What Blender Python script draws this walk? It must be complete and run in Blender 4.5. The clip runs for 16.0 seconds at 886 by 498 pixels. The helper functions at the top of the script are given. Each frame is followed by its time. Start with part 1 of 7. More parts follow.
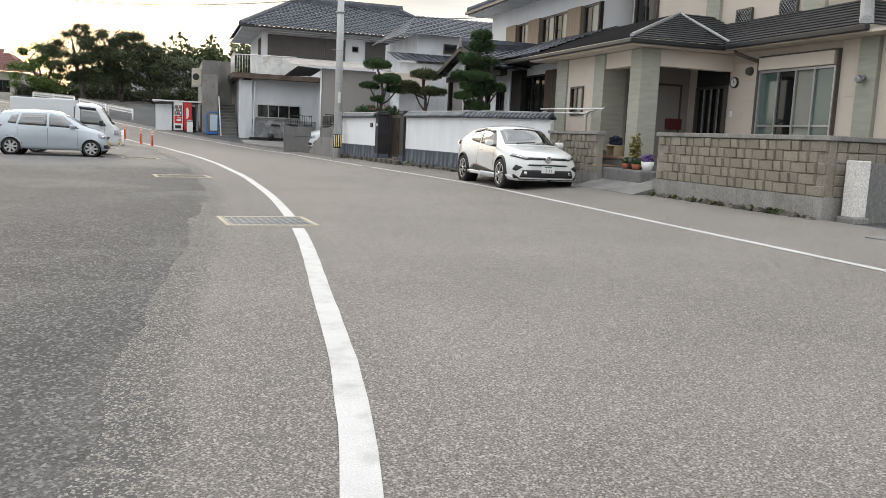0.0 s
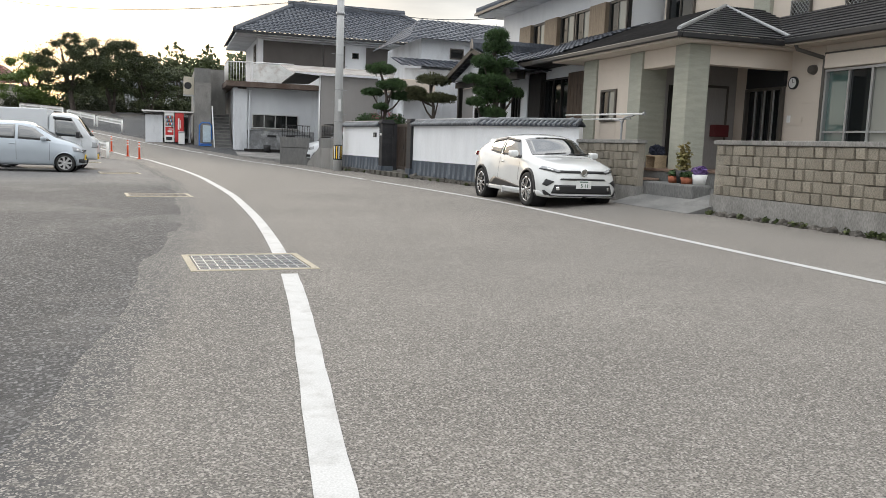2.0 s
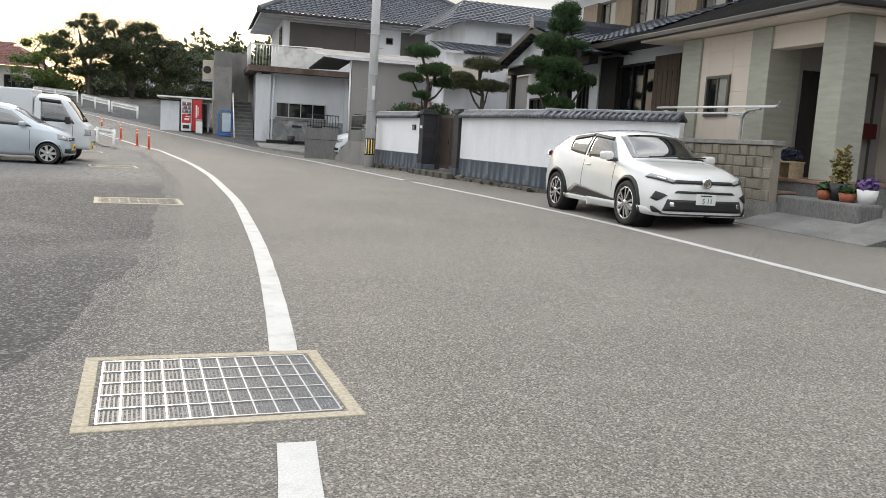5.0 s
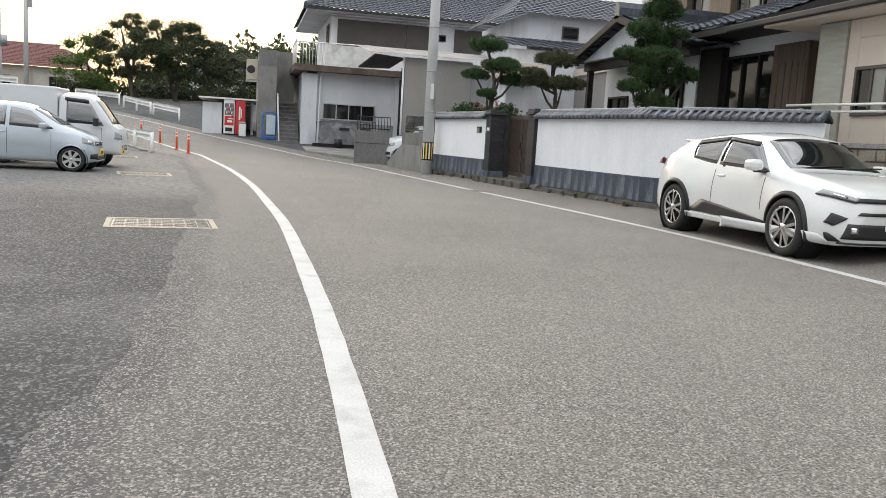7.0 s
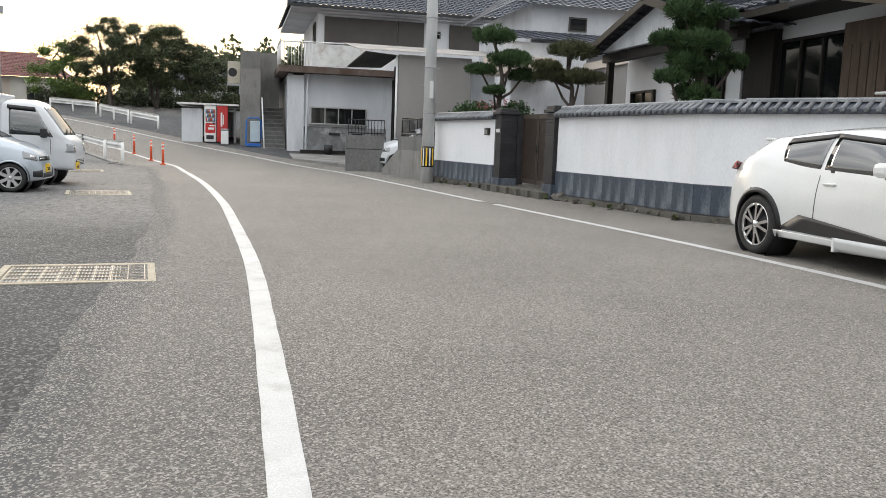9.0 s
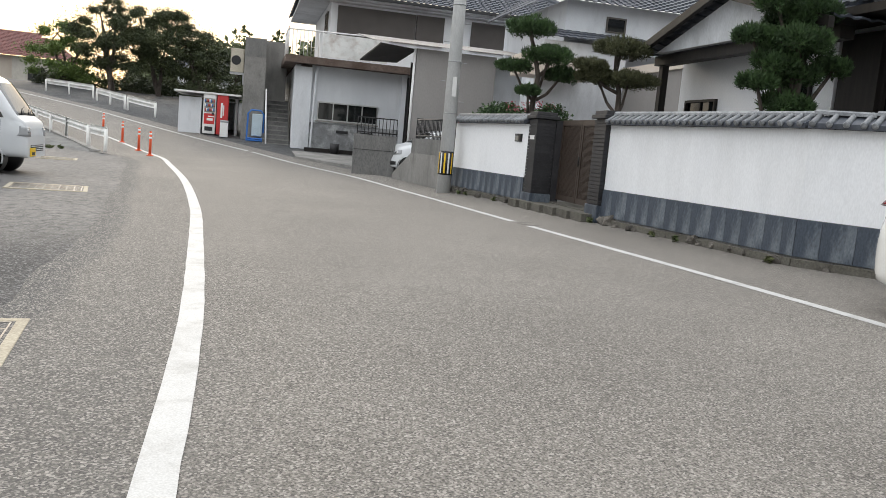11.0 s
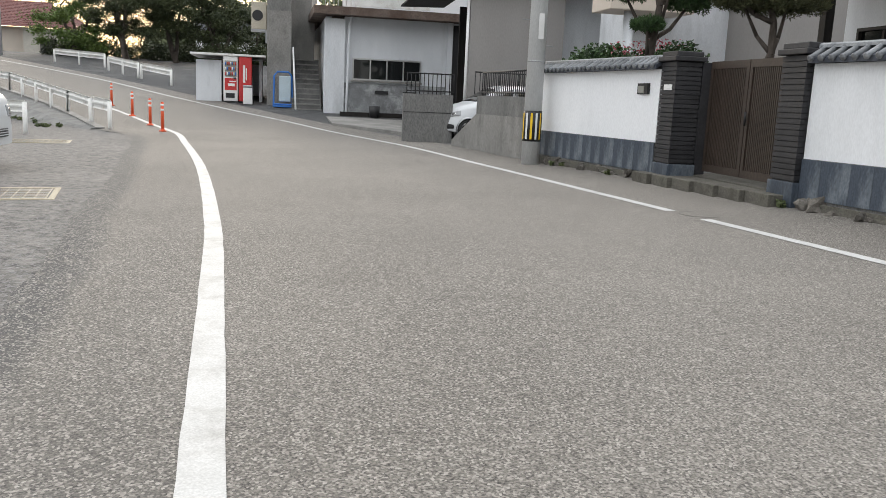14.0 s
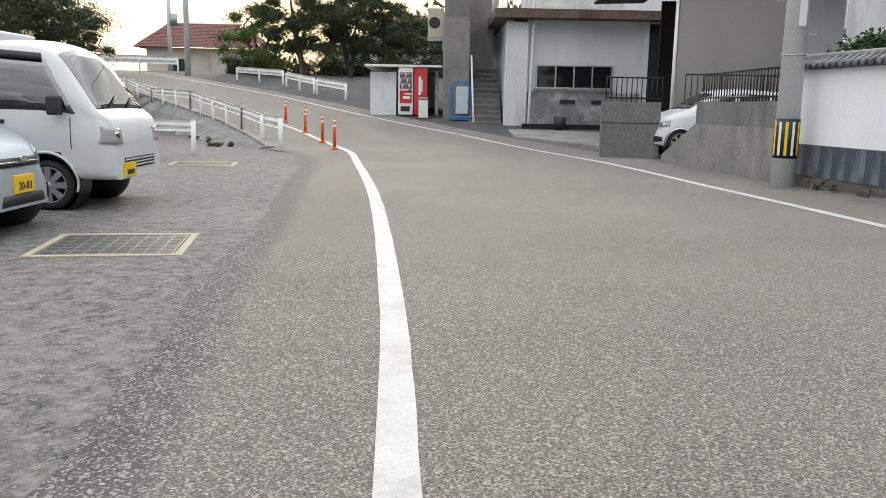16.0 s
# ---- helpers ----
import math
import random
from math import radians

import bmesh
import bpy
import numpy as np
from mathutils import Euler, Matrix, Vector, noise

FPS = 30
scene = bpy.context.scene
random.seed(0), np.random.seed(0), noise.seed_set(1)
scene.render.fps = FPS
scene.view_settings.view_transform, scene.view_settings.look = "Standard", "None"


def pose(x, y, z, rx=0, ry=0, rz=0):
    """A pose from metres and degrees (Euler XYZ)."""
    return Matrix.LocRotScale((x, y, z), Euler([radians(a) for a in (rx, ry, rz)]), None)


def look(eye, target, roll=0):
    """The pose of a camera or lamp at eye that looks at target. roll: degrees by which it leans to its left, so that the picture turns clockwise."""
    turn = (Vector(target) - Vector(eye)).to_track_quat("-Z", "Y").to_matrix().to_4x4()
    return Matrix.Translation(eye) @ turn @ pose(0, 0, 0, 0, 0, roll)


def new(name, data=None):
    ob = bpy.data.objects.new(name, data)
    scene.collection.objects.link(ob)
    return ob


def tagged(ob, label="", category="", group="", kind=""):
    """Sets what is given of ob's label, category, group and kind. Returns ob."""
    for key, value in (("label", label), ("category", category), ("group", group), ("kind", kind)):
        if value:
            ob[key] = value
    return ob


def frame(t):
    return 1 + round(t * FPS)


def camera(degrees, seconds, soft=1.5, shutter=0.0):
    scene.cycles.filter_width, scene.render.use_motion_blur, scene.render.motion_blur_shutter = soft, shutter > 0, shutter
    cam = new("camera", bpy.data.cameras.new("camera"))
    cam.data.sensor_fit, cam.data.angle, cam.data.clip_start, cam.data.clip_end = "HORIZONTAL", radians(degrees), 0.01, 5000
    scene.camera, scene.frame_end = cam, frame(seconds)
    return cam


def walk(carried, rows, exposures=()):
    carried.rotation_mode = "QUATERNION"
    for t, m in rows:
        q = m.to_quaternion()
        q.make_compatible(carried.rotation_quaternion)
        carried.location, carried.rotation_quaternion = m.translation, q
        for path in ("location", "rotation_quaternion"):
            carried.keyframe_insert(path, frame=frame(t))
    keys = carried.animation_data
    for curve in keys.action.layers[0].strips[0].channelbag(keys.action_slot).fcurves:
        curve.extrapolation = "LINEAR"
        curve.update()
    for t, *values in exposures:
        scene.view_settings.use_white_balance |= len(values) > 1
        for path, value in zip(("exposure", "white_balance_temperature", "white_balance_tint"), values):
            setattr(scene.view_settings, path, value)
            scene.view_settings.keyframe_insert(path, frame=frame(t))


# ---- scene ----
cam = camera(56.7, 16.0, soft=0.45)
PATH = [
    (0, (5.116, -14.549, 1.175), (5.023, -12.57, 0.902), 2.6),
    (0.5, (4.942, -13.911, 1.171), (4.818, -11.937, 0.877), 2.2),
    (1, (4.807, -13.265, 1.166), (4.644, -11.297, 0.852), 1.7),
    (1.5, (4.637, -12.549, 1.152), (4.477, -10.572, 0.894), 2.5),
    (2, (4.587, -11.934, 1.164), (4.494, -9.952, 0.915), 2.2),
    (2.5, (4.435, -11.227, 1.152), (4.39, -9.236, 0.968), 3.1),
    (3, (4.307, -10.574, 1.154), (4.259, -8.584, 0.959), 3.0),
    (3.5, (4.149, -9.869, 1.149), (4.08, -7.878, 0.963), 3.4),
    (4, (4.07, -9.208, 1.154), (3.993, -7.221, 0.941), 4.0),
    (4.5, (3.867, -8.555, 1.153), (3.767, -6.571, 0.919), 4.0),
    (5, (3.662, -7.876, 1.172), (3.512, -5.9, 0.906), 3.4),
    (5.2, (3.548, -7.64, 1.154), (3.361, -5.666, 0.894), 3.5),
    (7.3, (2.588, -4.798, 1.161), (2.339, -2.832, 0.893), 3.4),
    (7.5, (2.575, -4.509, 1.168), (2.338, -2.542, 0.892), 3.6),
    (8, (2.436, -3.835, 1.203), (2.237, -1.866, 0.914), 3.9),
    (8.5, (2.217, -3.177, 1.185), (1.989, -1.207, 0.919), 3.1),
    (8.7, (2.138, -2.931, 1.188), (1.902, -0.962, 0.927), 2.0),
    (10.8, (1.489, -0.068, 1.123), (1.27, 1.905, 0.878), 4.8),
    (11, (1.392, 0.215, 1.165), (1.151, 2.185, 0.916), 5.1),
    (11.5, (1.08, 0.844, 1.147), (0.735, 2.798, 0.896), 4.6),
    (12, (0.728, 1.502, 1.141), (0.227, 3.422, 0.888), 3.5),
    (12.5, (0.411, 2.116, 1.143), (-0.135, 4.026, 0.906), 2.3),
    (13, (0.18, 2.847, 1.145), (-0.169, 4.79, 0.827), 2.2),
    (13.5, (-0.086, 3.506, 1.136), (-0.4, 5.45, 0.787), 3.0),
    (14, (-0.286, 4.202, 1.158), (-0.587, 6.147, 0.802), 2.5),
    (14.5, (-0.581, 4.866, 1.146), (-0.924, 6.807, 0.811), 2.6),
    (15, (-0.858, 5.501, 1.138), (-1.307, 7.416, 0.779), 3.4),
    (15.5, (-1.219, 6.11, 1.138), (-1.839, 7.976, 0.774), 2.2),
    (16, (-1.526, 6.776, 1.134), (-2.217, 8.621, 0.79), 1.1),
]
GRID = pose(0, 0, 0, 0, 0, -21)
walk(cam, [(t, GRID @ look(eye, target, roll)) for t, eye, target, roll in PATH], exposures=[(0, 0.25), (16, 0.25)])


# ---- world and sun ----
SUN_ELEVATION, SUN_TURN = 9.0, 9.0
world = bpy.data.worlds.new("world")
scene.world = world
world.use_nodes = True
wn, wl = world.node_tree.nodes, world.node_tree.links
wn.clear()
w_out, w_bg = wn.new("ShaderNodeOutputWorld"), wn.new("ShaderNodeBackground")
w_sky = wn.new("ShaderNodeTexSky")
w_sky.sky_type, w_sky.sun_disc = "NISHITA", False
w_sky.sun_elevation, w_sky.sun_rotation = radians(SUN_ELEVATION), radians(-SUN_TURN)
w_sky.dust_density, w_sky.air_density = 2.0, 1.0
w_co, w_map, w_noise, w_ramp = wn.new("ShaderNodeTexCoord"), wn.new("ShaderNodeMapping"), wn.new("ShaderNodeTexNoise"), wn.new("ShaderNodeValToRGB")
w_map.inputs["Scale"].default_value = (1.6, 1.6, 7.0)
w_noise.inputs["Scale"].default_value, w_noise.inputs["Detail"].default_value = 2.2, 6
w_ramp.color_ramp.elements[0].position, w_ramp.color_ramp.elements[0].color = 0.36, (4.0, 4.2, 4.5, 1)
w_ramp.color_ramp.elements[1].position, w_ramp.color_ramp.elements[1].color = 0.62, (7.3, 7.3, 7.2, 1)
w_mix = wn.new("ShaderNodeMix")
w_mix.data_type = "RGBA"
w_mix.inputs[0].default_value = 0.80
wl.new(w_co.outputs["Generated"], w_map.inputs["Vector"])
wl.new(w_map.outputs["Vector"], w_noise.inputs["Vector"])
wl.new(w_noise.outputs["Fac"], w_ramp.inputs["Fac"])
wl.new(w_sky.outputs["Color"], w_mix.inputs[6])
w_sep, w_zen, w_mul = wn.new("ShaderNodeSeparateXYZ"), wn.new("ShaderNodeMapRange"), wn.new("ShaderNodeMix")
wl.new(w_co.outputs["Generated"], w_sep.inputs[0])
wl.new(w_sep.outputs["Z"], w_zen.inputs["Value"])
w_zen.inputs["From Min"].default_value, w_zen.inputs["From Max"].default_value = 0.15, 1.0
w_zen.inputs["To Min"].default_value, w_zen.inputs["To Max"].default_value = 1.0, 3.25
w_mul.data_type, w_mul.blend_type = "RGBA", "MULTIPLY"
w_mul.inputs[0].default_value = 1.0
wl.new(w_ramp.outputs["Color"], w_mul.inputs[6])
wl.new(w_zen.outputs["Result"], w_mul.inputs[7])
wl.new(w_mul.outputs[2], w_mix.inputs[7])
wl.new(w_mix.outputs[2], w_bg.inputs["Color"])
w_bg.inputs["Strength"].default_value = 0.125
wl.new(w_bg.outputs["Background"], w_out.inputs["Surface"])
sun = new("sun", bpy.data.lights.new("sun", "SUN"))
sun.data.energy, sun.data.angle, sun.data.color = 0.9, radians(14), (1.0, 0.86, 0.68)
sun.matrix_world = look((-40 * math.sin(radians(SUN_TURN)), 40 * math.cos(radians(SUN_TURN)), 40 * math.tan(radians(SUN_ELEVATION + 8))), (0, 0, 0))


# ---- materials ----
def mat(name, c1, c2=None, rough=0.7, metal=0.0, scale=2.0, fine=40.0, bump=0.15, depth=0.004, stretch=(1, 1, 1), vary=0.0, grit=0.25, stain=None, stain_scale=0.8):
    """A material of two colours mixed by broad noise, with fine grain and relief; stain: (colour, how much)."""
    m = bpy.data.materials.new(name)
    m.use_nodes = True
    n, l = m.node_tree.nodes, m.node_tree.links
    b = n["Principled BSDF"]
    c2 = c2 or tuple(v * 0.8 for v in c1)
    co, mp = n.new("ShaderNodeTexCoord"), n.new("ShaderNodeMapping")
    mp.inputs["Scale"].default_value = stretch
    l.new(co.outputs["Object"], mp.inputs["Vector"])
    big, small = n.new("ShaderNodeTexNoise"), n.new("ShaderNodeTexNoise")
    big.inputs["Scale"].default_value, big.inputs["Detail"].default_value, big.inputs["Roughness"].default_value = scale, 5, 0.6
    small.inputs["Scale"].default_value, small.inputs["Detail"].default_value = fine, 3
    for t in (big, small):
        l.new(mp.outputs["Vector"], t.inputs["Vector"])
    ramp = n.new("ShaderNodeValToRGB")
    ramp.color_ramp.elements[0].position, ramp.color_ramp.elements[0].color = 0.35, (*c1, 1)
    ramp.color_ramp.elements[1].position, ramp.color_ramp.elements[1].color = 0.68, (*c2, 1)
    l.new(big.outputs["Fac"], ramp.inputs["Fac"])
    col = ramp.outputs["Color"]
    if stain:
        st, sr, sm = n.new("ShaderNodeTexNoise"), n.new("ShaderNodeValToRGB"), n.new("ShaderNodeMix")
        st.inputs["Scale"].default_value, st.inputs["Detail"].default_value, st.inputs["Roughness"].default_value = stain_scale, 7, 0.65
        l.new(mp.outputs["Vector"], st.inputs["Vector"])
        sr.color_ramp.elements[0].position, sr.color_ramp.elements[0].color = 0.5, (0, 0, 0, 1)
        sr.color_ramp.elements[1].position, sr.color_ramp.elements[1].color = 0.72, (stain[1],) * 3 + (1,)
        l.new(st.outputs["Fac"], sr.inputs["Fac"])
        sm.data_type = "RGBA"
        l.new(sr.outputs["Color"], sm.inputs[0])
        l.new(col, sm.inputs[6])
        sm.inputs[7].default_value = (*stain[0], 1)
        col = sm.outputs[2]
    g, mr = n.new("ShaderNodeMix"), n.new("ShaderNodeMapRange")
    g.data_type, g.blend_type = "RGBA", "MULTIPLY"
    g.inputs[0].default_value = 1.0
    mr.inputs["From Min"].default_value, mr.inputs["From Max"].default_value = 0.3, 0.7
    mr.inputs["To Min"].default_value, mr.inputs["To Max"].default_value = 1 - grit, 1 + grit
    l.new(small.outputs["Fac"], mr.inputs["Value"])
    l.new(col, g.inputs[6])
    l.new(mr.outputs["Result"], g.inputs[7])
    col = g.outputs[2]
    if vary:
        oi, hs, vr = n.new("ShaderNodeObjectInfo"), n.new("ShaderNodeHueSaturation"), n.new("ShaderNodeMapRange")
        vr.inputs["To Min"].default_value, vr.inputs["To Max"].default_value = 1 - vary, 1 + vary
        l.new(oi.outputs["Random"], vr.inputs["Value"])
        l.new(vr.outputs["Result"], hs.inputs["Value"])
        l.new(col, hs.inputs["Color"])
        col = hs.outputs["Color"]
    l.new(col, b.inputs["Base Color"])
    b.inputs["Roughness"].default_value, b.inputs["Metallic"].default_value = rough, metal
    if bump:
        bp = n.new("ShaderNodeBump")
        bp.inputs["Strength"].default_value, bp.inputs["Distance"].default_value = bump, depth
        l.new(small.outputs["Fac"], bp.inputs["Height"])
        l.new(bp.outputs["Normal"], b.inputs["Normal"])
    return m


def paint(name, c, rough=0.35, coat=0.0, metal=0.0):
    m = mat(name, c, tuple(v * 0.93 for v in c), rough, metal, 1.5, 60, 0.02, 0.001, grit=0.03)
    m.node_tree.nodes["Principled BSDF"].inputs["Coat Weight"].default_value = coat
    return m


def glass(name, c, rough=0.04, see=0.0, ior=1.5):
    m = bpy.data.materials.new(name)
    m.use_nodes = True
    b = m.node_tree.nodes["Principled BSDF"]
    b.inputs["Base Color"].default_value, b.inputs["Roughness"].default_value = (*c, 1), rough
    b.inputs["Transmission Weight"].default_value = see
    b.inputs["IOR"].default_value = ior
    return m


def asphalt(name, base, light, speck, patch, patch_amount, old=None, stain_scale=0.5, size=110, noise_gain=4.0, noise_mean=1.0):
    """Worn asphalt: stones of uneven tone in a darker binder, broad wear and patches."""
    m = mat(name, base, light, 0.85, 0, 0.35, 110, 0.8, 0.006, grit=0.75, stain=(patch, patch_amount), stain_scale=stain_scale)
    n, l = m.node_tree.nodes, m.node_tree.links
    b = n["Principled BSDF"]
    src = b.inputs["Base Color"].links[0].from_socket
    co = [x for x in n if x.type == "MAPPING"][0]
    if old:
        at, om, nz, ad = n.new("ShaderNodeAttribute"), n.new("ShaderNodeMix"), n.new("ShaderNodeTexNoise"), n.new("ShaderNodeMath")
        at.attribute_name, om.data_type = "worn", "RGBA"
        nz.inputs["Scale"].default_value, nz.inputs["Detail"].default_value = 8, 10
        nz.inputs["Roughness"].default_value = 0.78
        ad.operation, ad.use_clamp = "MULTIPLY_ADD", True
        l.new(co.outputs["Vector"], nz.inputs["Vector"])
        sc = n.new("ShaderNodeMath")
        sc.operation, sc.use_clamp = "MULTIPLY_ADD", True
        sc.inputs[1].default_value, sc.inputs[2].default_value = noise_gain, noise_mean - noise_gain * 0.5
        l.new(nz.outputs["Fac"], sc.inputs[0])
        l.new(at.outputs["Fac"], ad.inputs[0])
        l.new(sc.outputs[0], ad.inputs[1])
        ad.inputs[2].default_value = 0.0
        l.new(ad.outputs[0], om.inputs[0])
        l.new(src, om.inputs[6])
        om.inputs[7].default_value = (*old, 1)
        src = om.outputs[2]
    v, r, mx = n.new("ShaderNodeTexVoronoi"), n.new("ShaderNodeValToRGB"), n.new("ShaderNodeMix")
    v.inputs["Scale"].default_value = size
    l.new(co.outputs["Vector"], v.inputs["Vector"])
    r.color_ramp.elements[0].position, r.color_ramp.elements[0].color = 0.55, (0, 0, 0, 1)
    r.color_ramp.elements[1].position, r.color_ramp.elements[1].color = 0.95, (0.75, 0.75, 0.75, 1)
    l.new(v.outputs["Color"], r.inputs["Fac"])
    mx.data_type = "RGBA"
    l.new(r.outputs["Color"], mx.inputs[0])
    l.new(src, mx.inputs[6])
    mx.inputs[7].default_value = (*speck, 1)
    l.new(mx.outputs[2], b.inputs["Base Color"])
    return m


ROAD = asphalt("road_asphalt", (0.112, 0.103, 0.092), (0.155, 0.143, 0.128), (0.45, 0.42, 0.385), (0.184, 0.174, 0.158), 0.3, (0.05, 0.051, 0.053))
LOT = asphalt("lot_asphalt", (0.017, 0.018, 0.020), (0.036, 0.037, 0.039), (0.24, 0.24, 0.25), (0.115, 0.11, 0.104), 0.8, (0.20, 0.19, 0.178), 0.45, 70, 4.0, 0.5)
LINE = mat("line_paint", (0.52, 0.52, 0.515), (0.46, 0.46, 0.455), 0.7, 0, 3, 120, 0.3, 0.003, grit=0.14, stain=((0.26, 0.25, 0.235), 0.6), stain_scale=4)
CONC = mat("concrete", (0.20, 0.195, 0.185), (0.31, 0.30, 0.285), 0.9, 0, 1.3, 45, 0.3, 0.004, stain=((0.10, 0.10, 0.095), 0.7), stain_scale=1.1, stretch=(1, 1, 0.5))
DARKCONC = mat("weathered_concrete", (0.14, 0.14, 0.138), (0.22, 0.218, 0.21), 0.9, 0, 1.3, 45, 0.3, 0.004, stain=((0.05, 0.05, 0.048), 0.7), stretch=(1, 1, 0.4))
PLASTER = mat("white_plaster", (0.86, 0.87, 0.89), (0.81, 0.825, 0.85), 0.85, 0, 0.9, 60, 0.08, 0.002, grit=0.05, stain=((0.55, 0.56, 0.57), 0.35), stretch=(1, 1, 0.35))
OLDWHITE = mat("old_white_paint", (0.70, 0.72, 0.75), (0.60, 0.62, 0.65), 0.85, 0, 1.1, 50, 0.15, 0.003, grit=0.08, stain=((0.27, 0.28, 0.29), 0.6), stretch=(1, 1, 0.35))
BLUESTONE = mat("blue_grey_slate", (0.034, 0.046, 0.068), (0.07, 0.088, 0.112), 0.65, 0, 2.5, 50, 0.3, 0.004, vary=0.05, stain=((0.30, 0.33, 0.36), 0.5), stain_scale=3.5, stretch=(1, 1, 0.4))
STONE = mat("rubble_stone", (0.065, 0.058, 0.05), (0.15, 0.138, 0.122), 0.9, 0, 3, 25, 0.6, 0.01, vary=0.3)
BLOCK = mat("split_block", (0.23, 0.205, 0.165), (0.32, 0.29, 0.24), 0.9, 0, 1.6, 45, 0.5, 0.005, vary=0.14, stain=((0.13, 0.125, 0.11), 0.5), stain_scale=1.5)
BEIGE = mat("beige_siding", (0.66, 0.58, 0.50), (0.60, 0.53, 0.455), 0.8, 0, 0.8, 60, 0.15, 0.003, grit=0.06)
SAGE = mat("sage_tile", (0.33, 0.335, 0.28), (0.40, 0.40, 0.335), 0.7, 0, 2, 40, 0.25, 0.004, grit=0.12, stretch=(1, 1, 6))
# Grey siding; inside the beige porch the same grey stands for shade.
GREYWALL = mat("grey_siding_and_porch_shade", (0.27, 0.255, 0.245), (0.31, 0.295, 0.285), 0.75, 0, 0.7, 40, 0.1, 0.003, grit=0.06, stretch=(1, 1, 0.3))
KAWARA = mat("blue_grey_roof_tile", (0.038, 0.044, 0.058), (0.082, 0.092, 0.112), 0.5, 0, 3, 18, 0.3, 0.004, grit=0.3)
SLATE = mat("dark_slate_roof", (0.022, 0.022, 0.025), (0.045, 0.045, 0.048), 0.75, 0, 2, 30, 0.25, 0.004)
REDROOF = mat("red_roof_tile", (0.115, 0.036, 0.032), (0.17, 0.06, 0.05), 0.6, 0, 2, 12, 0.3, 0.01)
DARKWOOD = mat("dark_stained_wood", (0.010, 0.008, 0.007), (0.022, 0.018, 0.015), 0.7, 0, 2, 30, 0.3, 0.003, stretch=(6, 6, 0.8))
SHUTTER = mat("brown_metal_shutter", (0.075, 0.065, 0.06), (0.095, 0.083, 0.076), 0.55, 0, 1, 30, 0.1, 0.002, grit=0.08)
TANBOARD = mat("tan_shutter_board", (0.20, 0.15, 0.10), (0.27, 0.21, 0.15), 0.7, 0, 2, 30, 0.3, 0.003, stretch=(8, 8, 0.6))
BROWNWOOD = mat("weathered_brown_board", (0.06, 0.04, 0.028), (0.11, 0.075, 0.052), 0.7, 0, 2, 30, 0.3, 0.003, stretch=(8, 8, 0.6))
RUST = mat("rusty_fascia", (0.075, 0.048, 0.038), (0.15, 0.115, 0.095), 0.85, 0, 1.8, 25, 0.3, 0.004, stain=((0.07, 0.035, 0.02), 0.7))
ALU = paint("brushed_aluminium", (0.55, 0.55, 0.55), 0.35, 0, 0.8)
BRONZE = paint("bronze_frame", (0.10, 0.09, 0.08), 0.45, 0, 0.3)
WHITE = paint("white_enamel", (0.80, 0.80, 0.79), 0.4)
WORNWHITE = mat("worn_white_rail", (0.76, 0.76, 0.74), (0.62, 0.62, 0.60), 0.55, 0, 2.5, 40, 0.1, 0.002, grit=0.08, stain=((0.25, 0.13, 0.07), 0.55), stain_scale=2.2)
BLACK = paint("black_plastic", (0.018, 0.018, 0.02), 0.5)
IRON = paint("black_iron", (0.02, 0.02, 0.021), 0.55, 0, 0.3)
RUBBER = mat("tyre_rubber", (0.02, 0.02, 0.02), (0.03, 0.03, 0.03), 0.85, 0, 4, 60, 0.2)
GALV = mat("galvanised_steel", (0.40, 0.41, 0.42), (0.32, 0.33, 0.34), 0.5, 0.6, 6, 40, 0.1)
POLE = mat("pole_concrete", (0.58, 0.59, 0.595), (0.66, 0.665, 0.665), 0.8, 0, 1.4, 60, 0.1, 0.002, grit=0.08, stain=((0.24, 0.24, 0.23), 0.4), stretch=(1, 1, 0.3))
PEARL = paint("pearl_white_car_paint", (0.74, 0.75, 0.74), 0.25, 0.9)
SILVER = paint("silver_blue_car_paint", (0.46, 0.51, 0.56), 0.3, 0.8, 0.35)
VANWHITE = paint("truck_white_paint", (0.66, 0.68, 0.70), 0.35, 0.4)
CARGLASS = glass("car_glass", (0.012, 0.015, 0.015), 0.02, 0.0, 2.7)
DARKGLASS = glass("dark_window_glass", (0.010, 0.012, 0.013), 0.05)
CURTAIN = glass("green_window_glass", (0.06, 0.11, 0.10), 0.06, 0.0, 1.9)
PALEGLASS = glass("pale_window_glass", (0.30, 0.30, 0.27), 0.15)
LAMP = glass("headlamp_lens", (0.35, 0.36, 0.37), 0.08)
CHROME = paint("chrome", (0.7, 0.7, 0.7), 0.12, 0, 1.0)
RED = paint("red_enamel", (0.52, 0.018, 0.02), 0.35, 0.3)
DARKRED = paint("dark_red_enamel", (0.10, 0.012, 0.014), 0.5)
TAIL = glass("tail_lamp_lens", (0.22, 0.01, 0.012), 0.1)
ORANGE = paint("orange_bollard", (0.72, 0.10, 0.03), 0.5)
YELLOW = paint("yellow_plate", (0.85, 0.55, 0.02), 0.5)
BLUE = paint("blue_tubing", (0.03, 0.16, 0.5), 0.45)
TERRA = mat("terracotta", (0.30, 0.09, 0.045), (0.36, 0.13, 0.07), 0.8)
PORCHTILE = mat("brown_porch_tile", (0.24, 0.16, 0.12), (0.29, 0.2, 0.15), 0.7, 0, 2, 40, 0.15)
EARTH = mat("rough_grass_bank", (0.07, 0.068, 0.058), (0.12, 0.11, 0.09), 0.95, 0, 0.8, 14, 0.8, 0.03, stain=((0.05, 0.07, 0.025), 0.8))
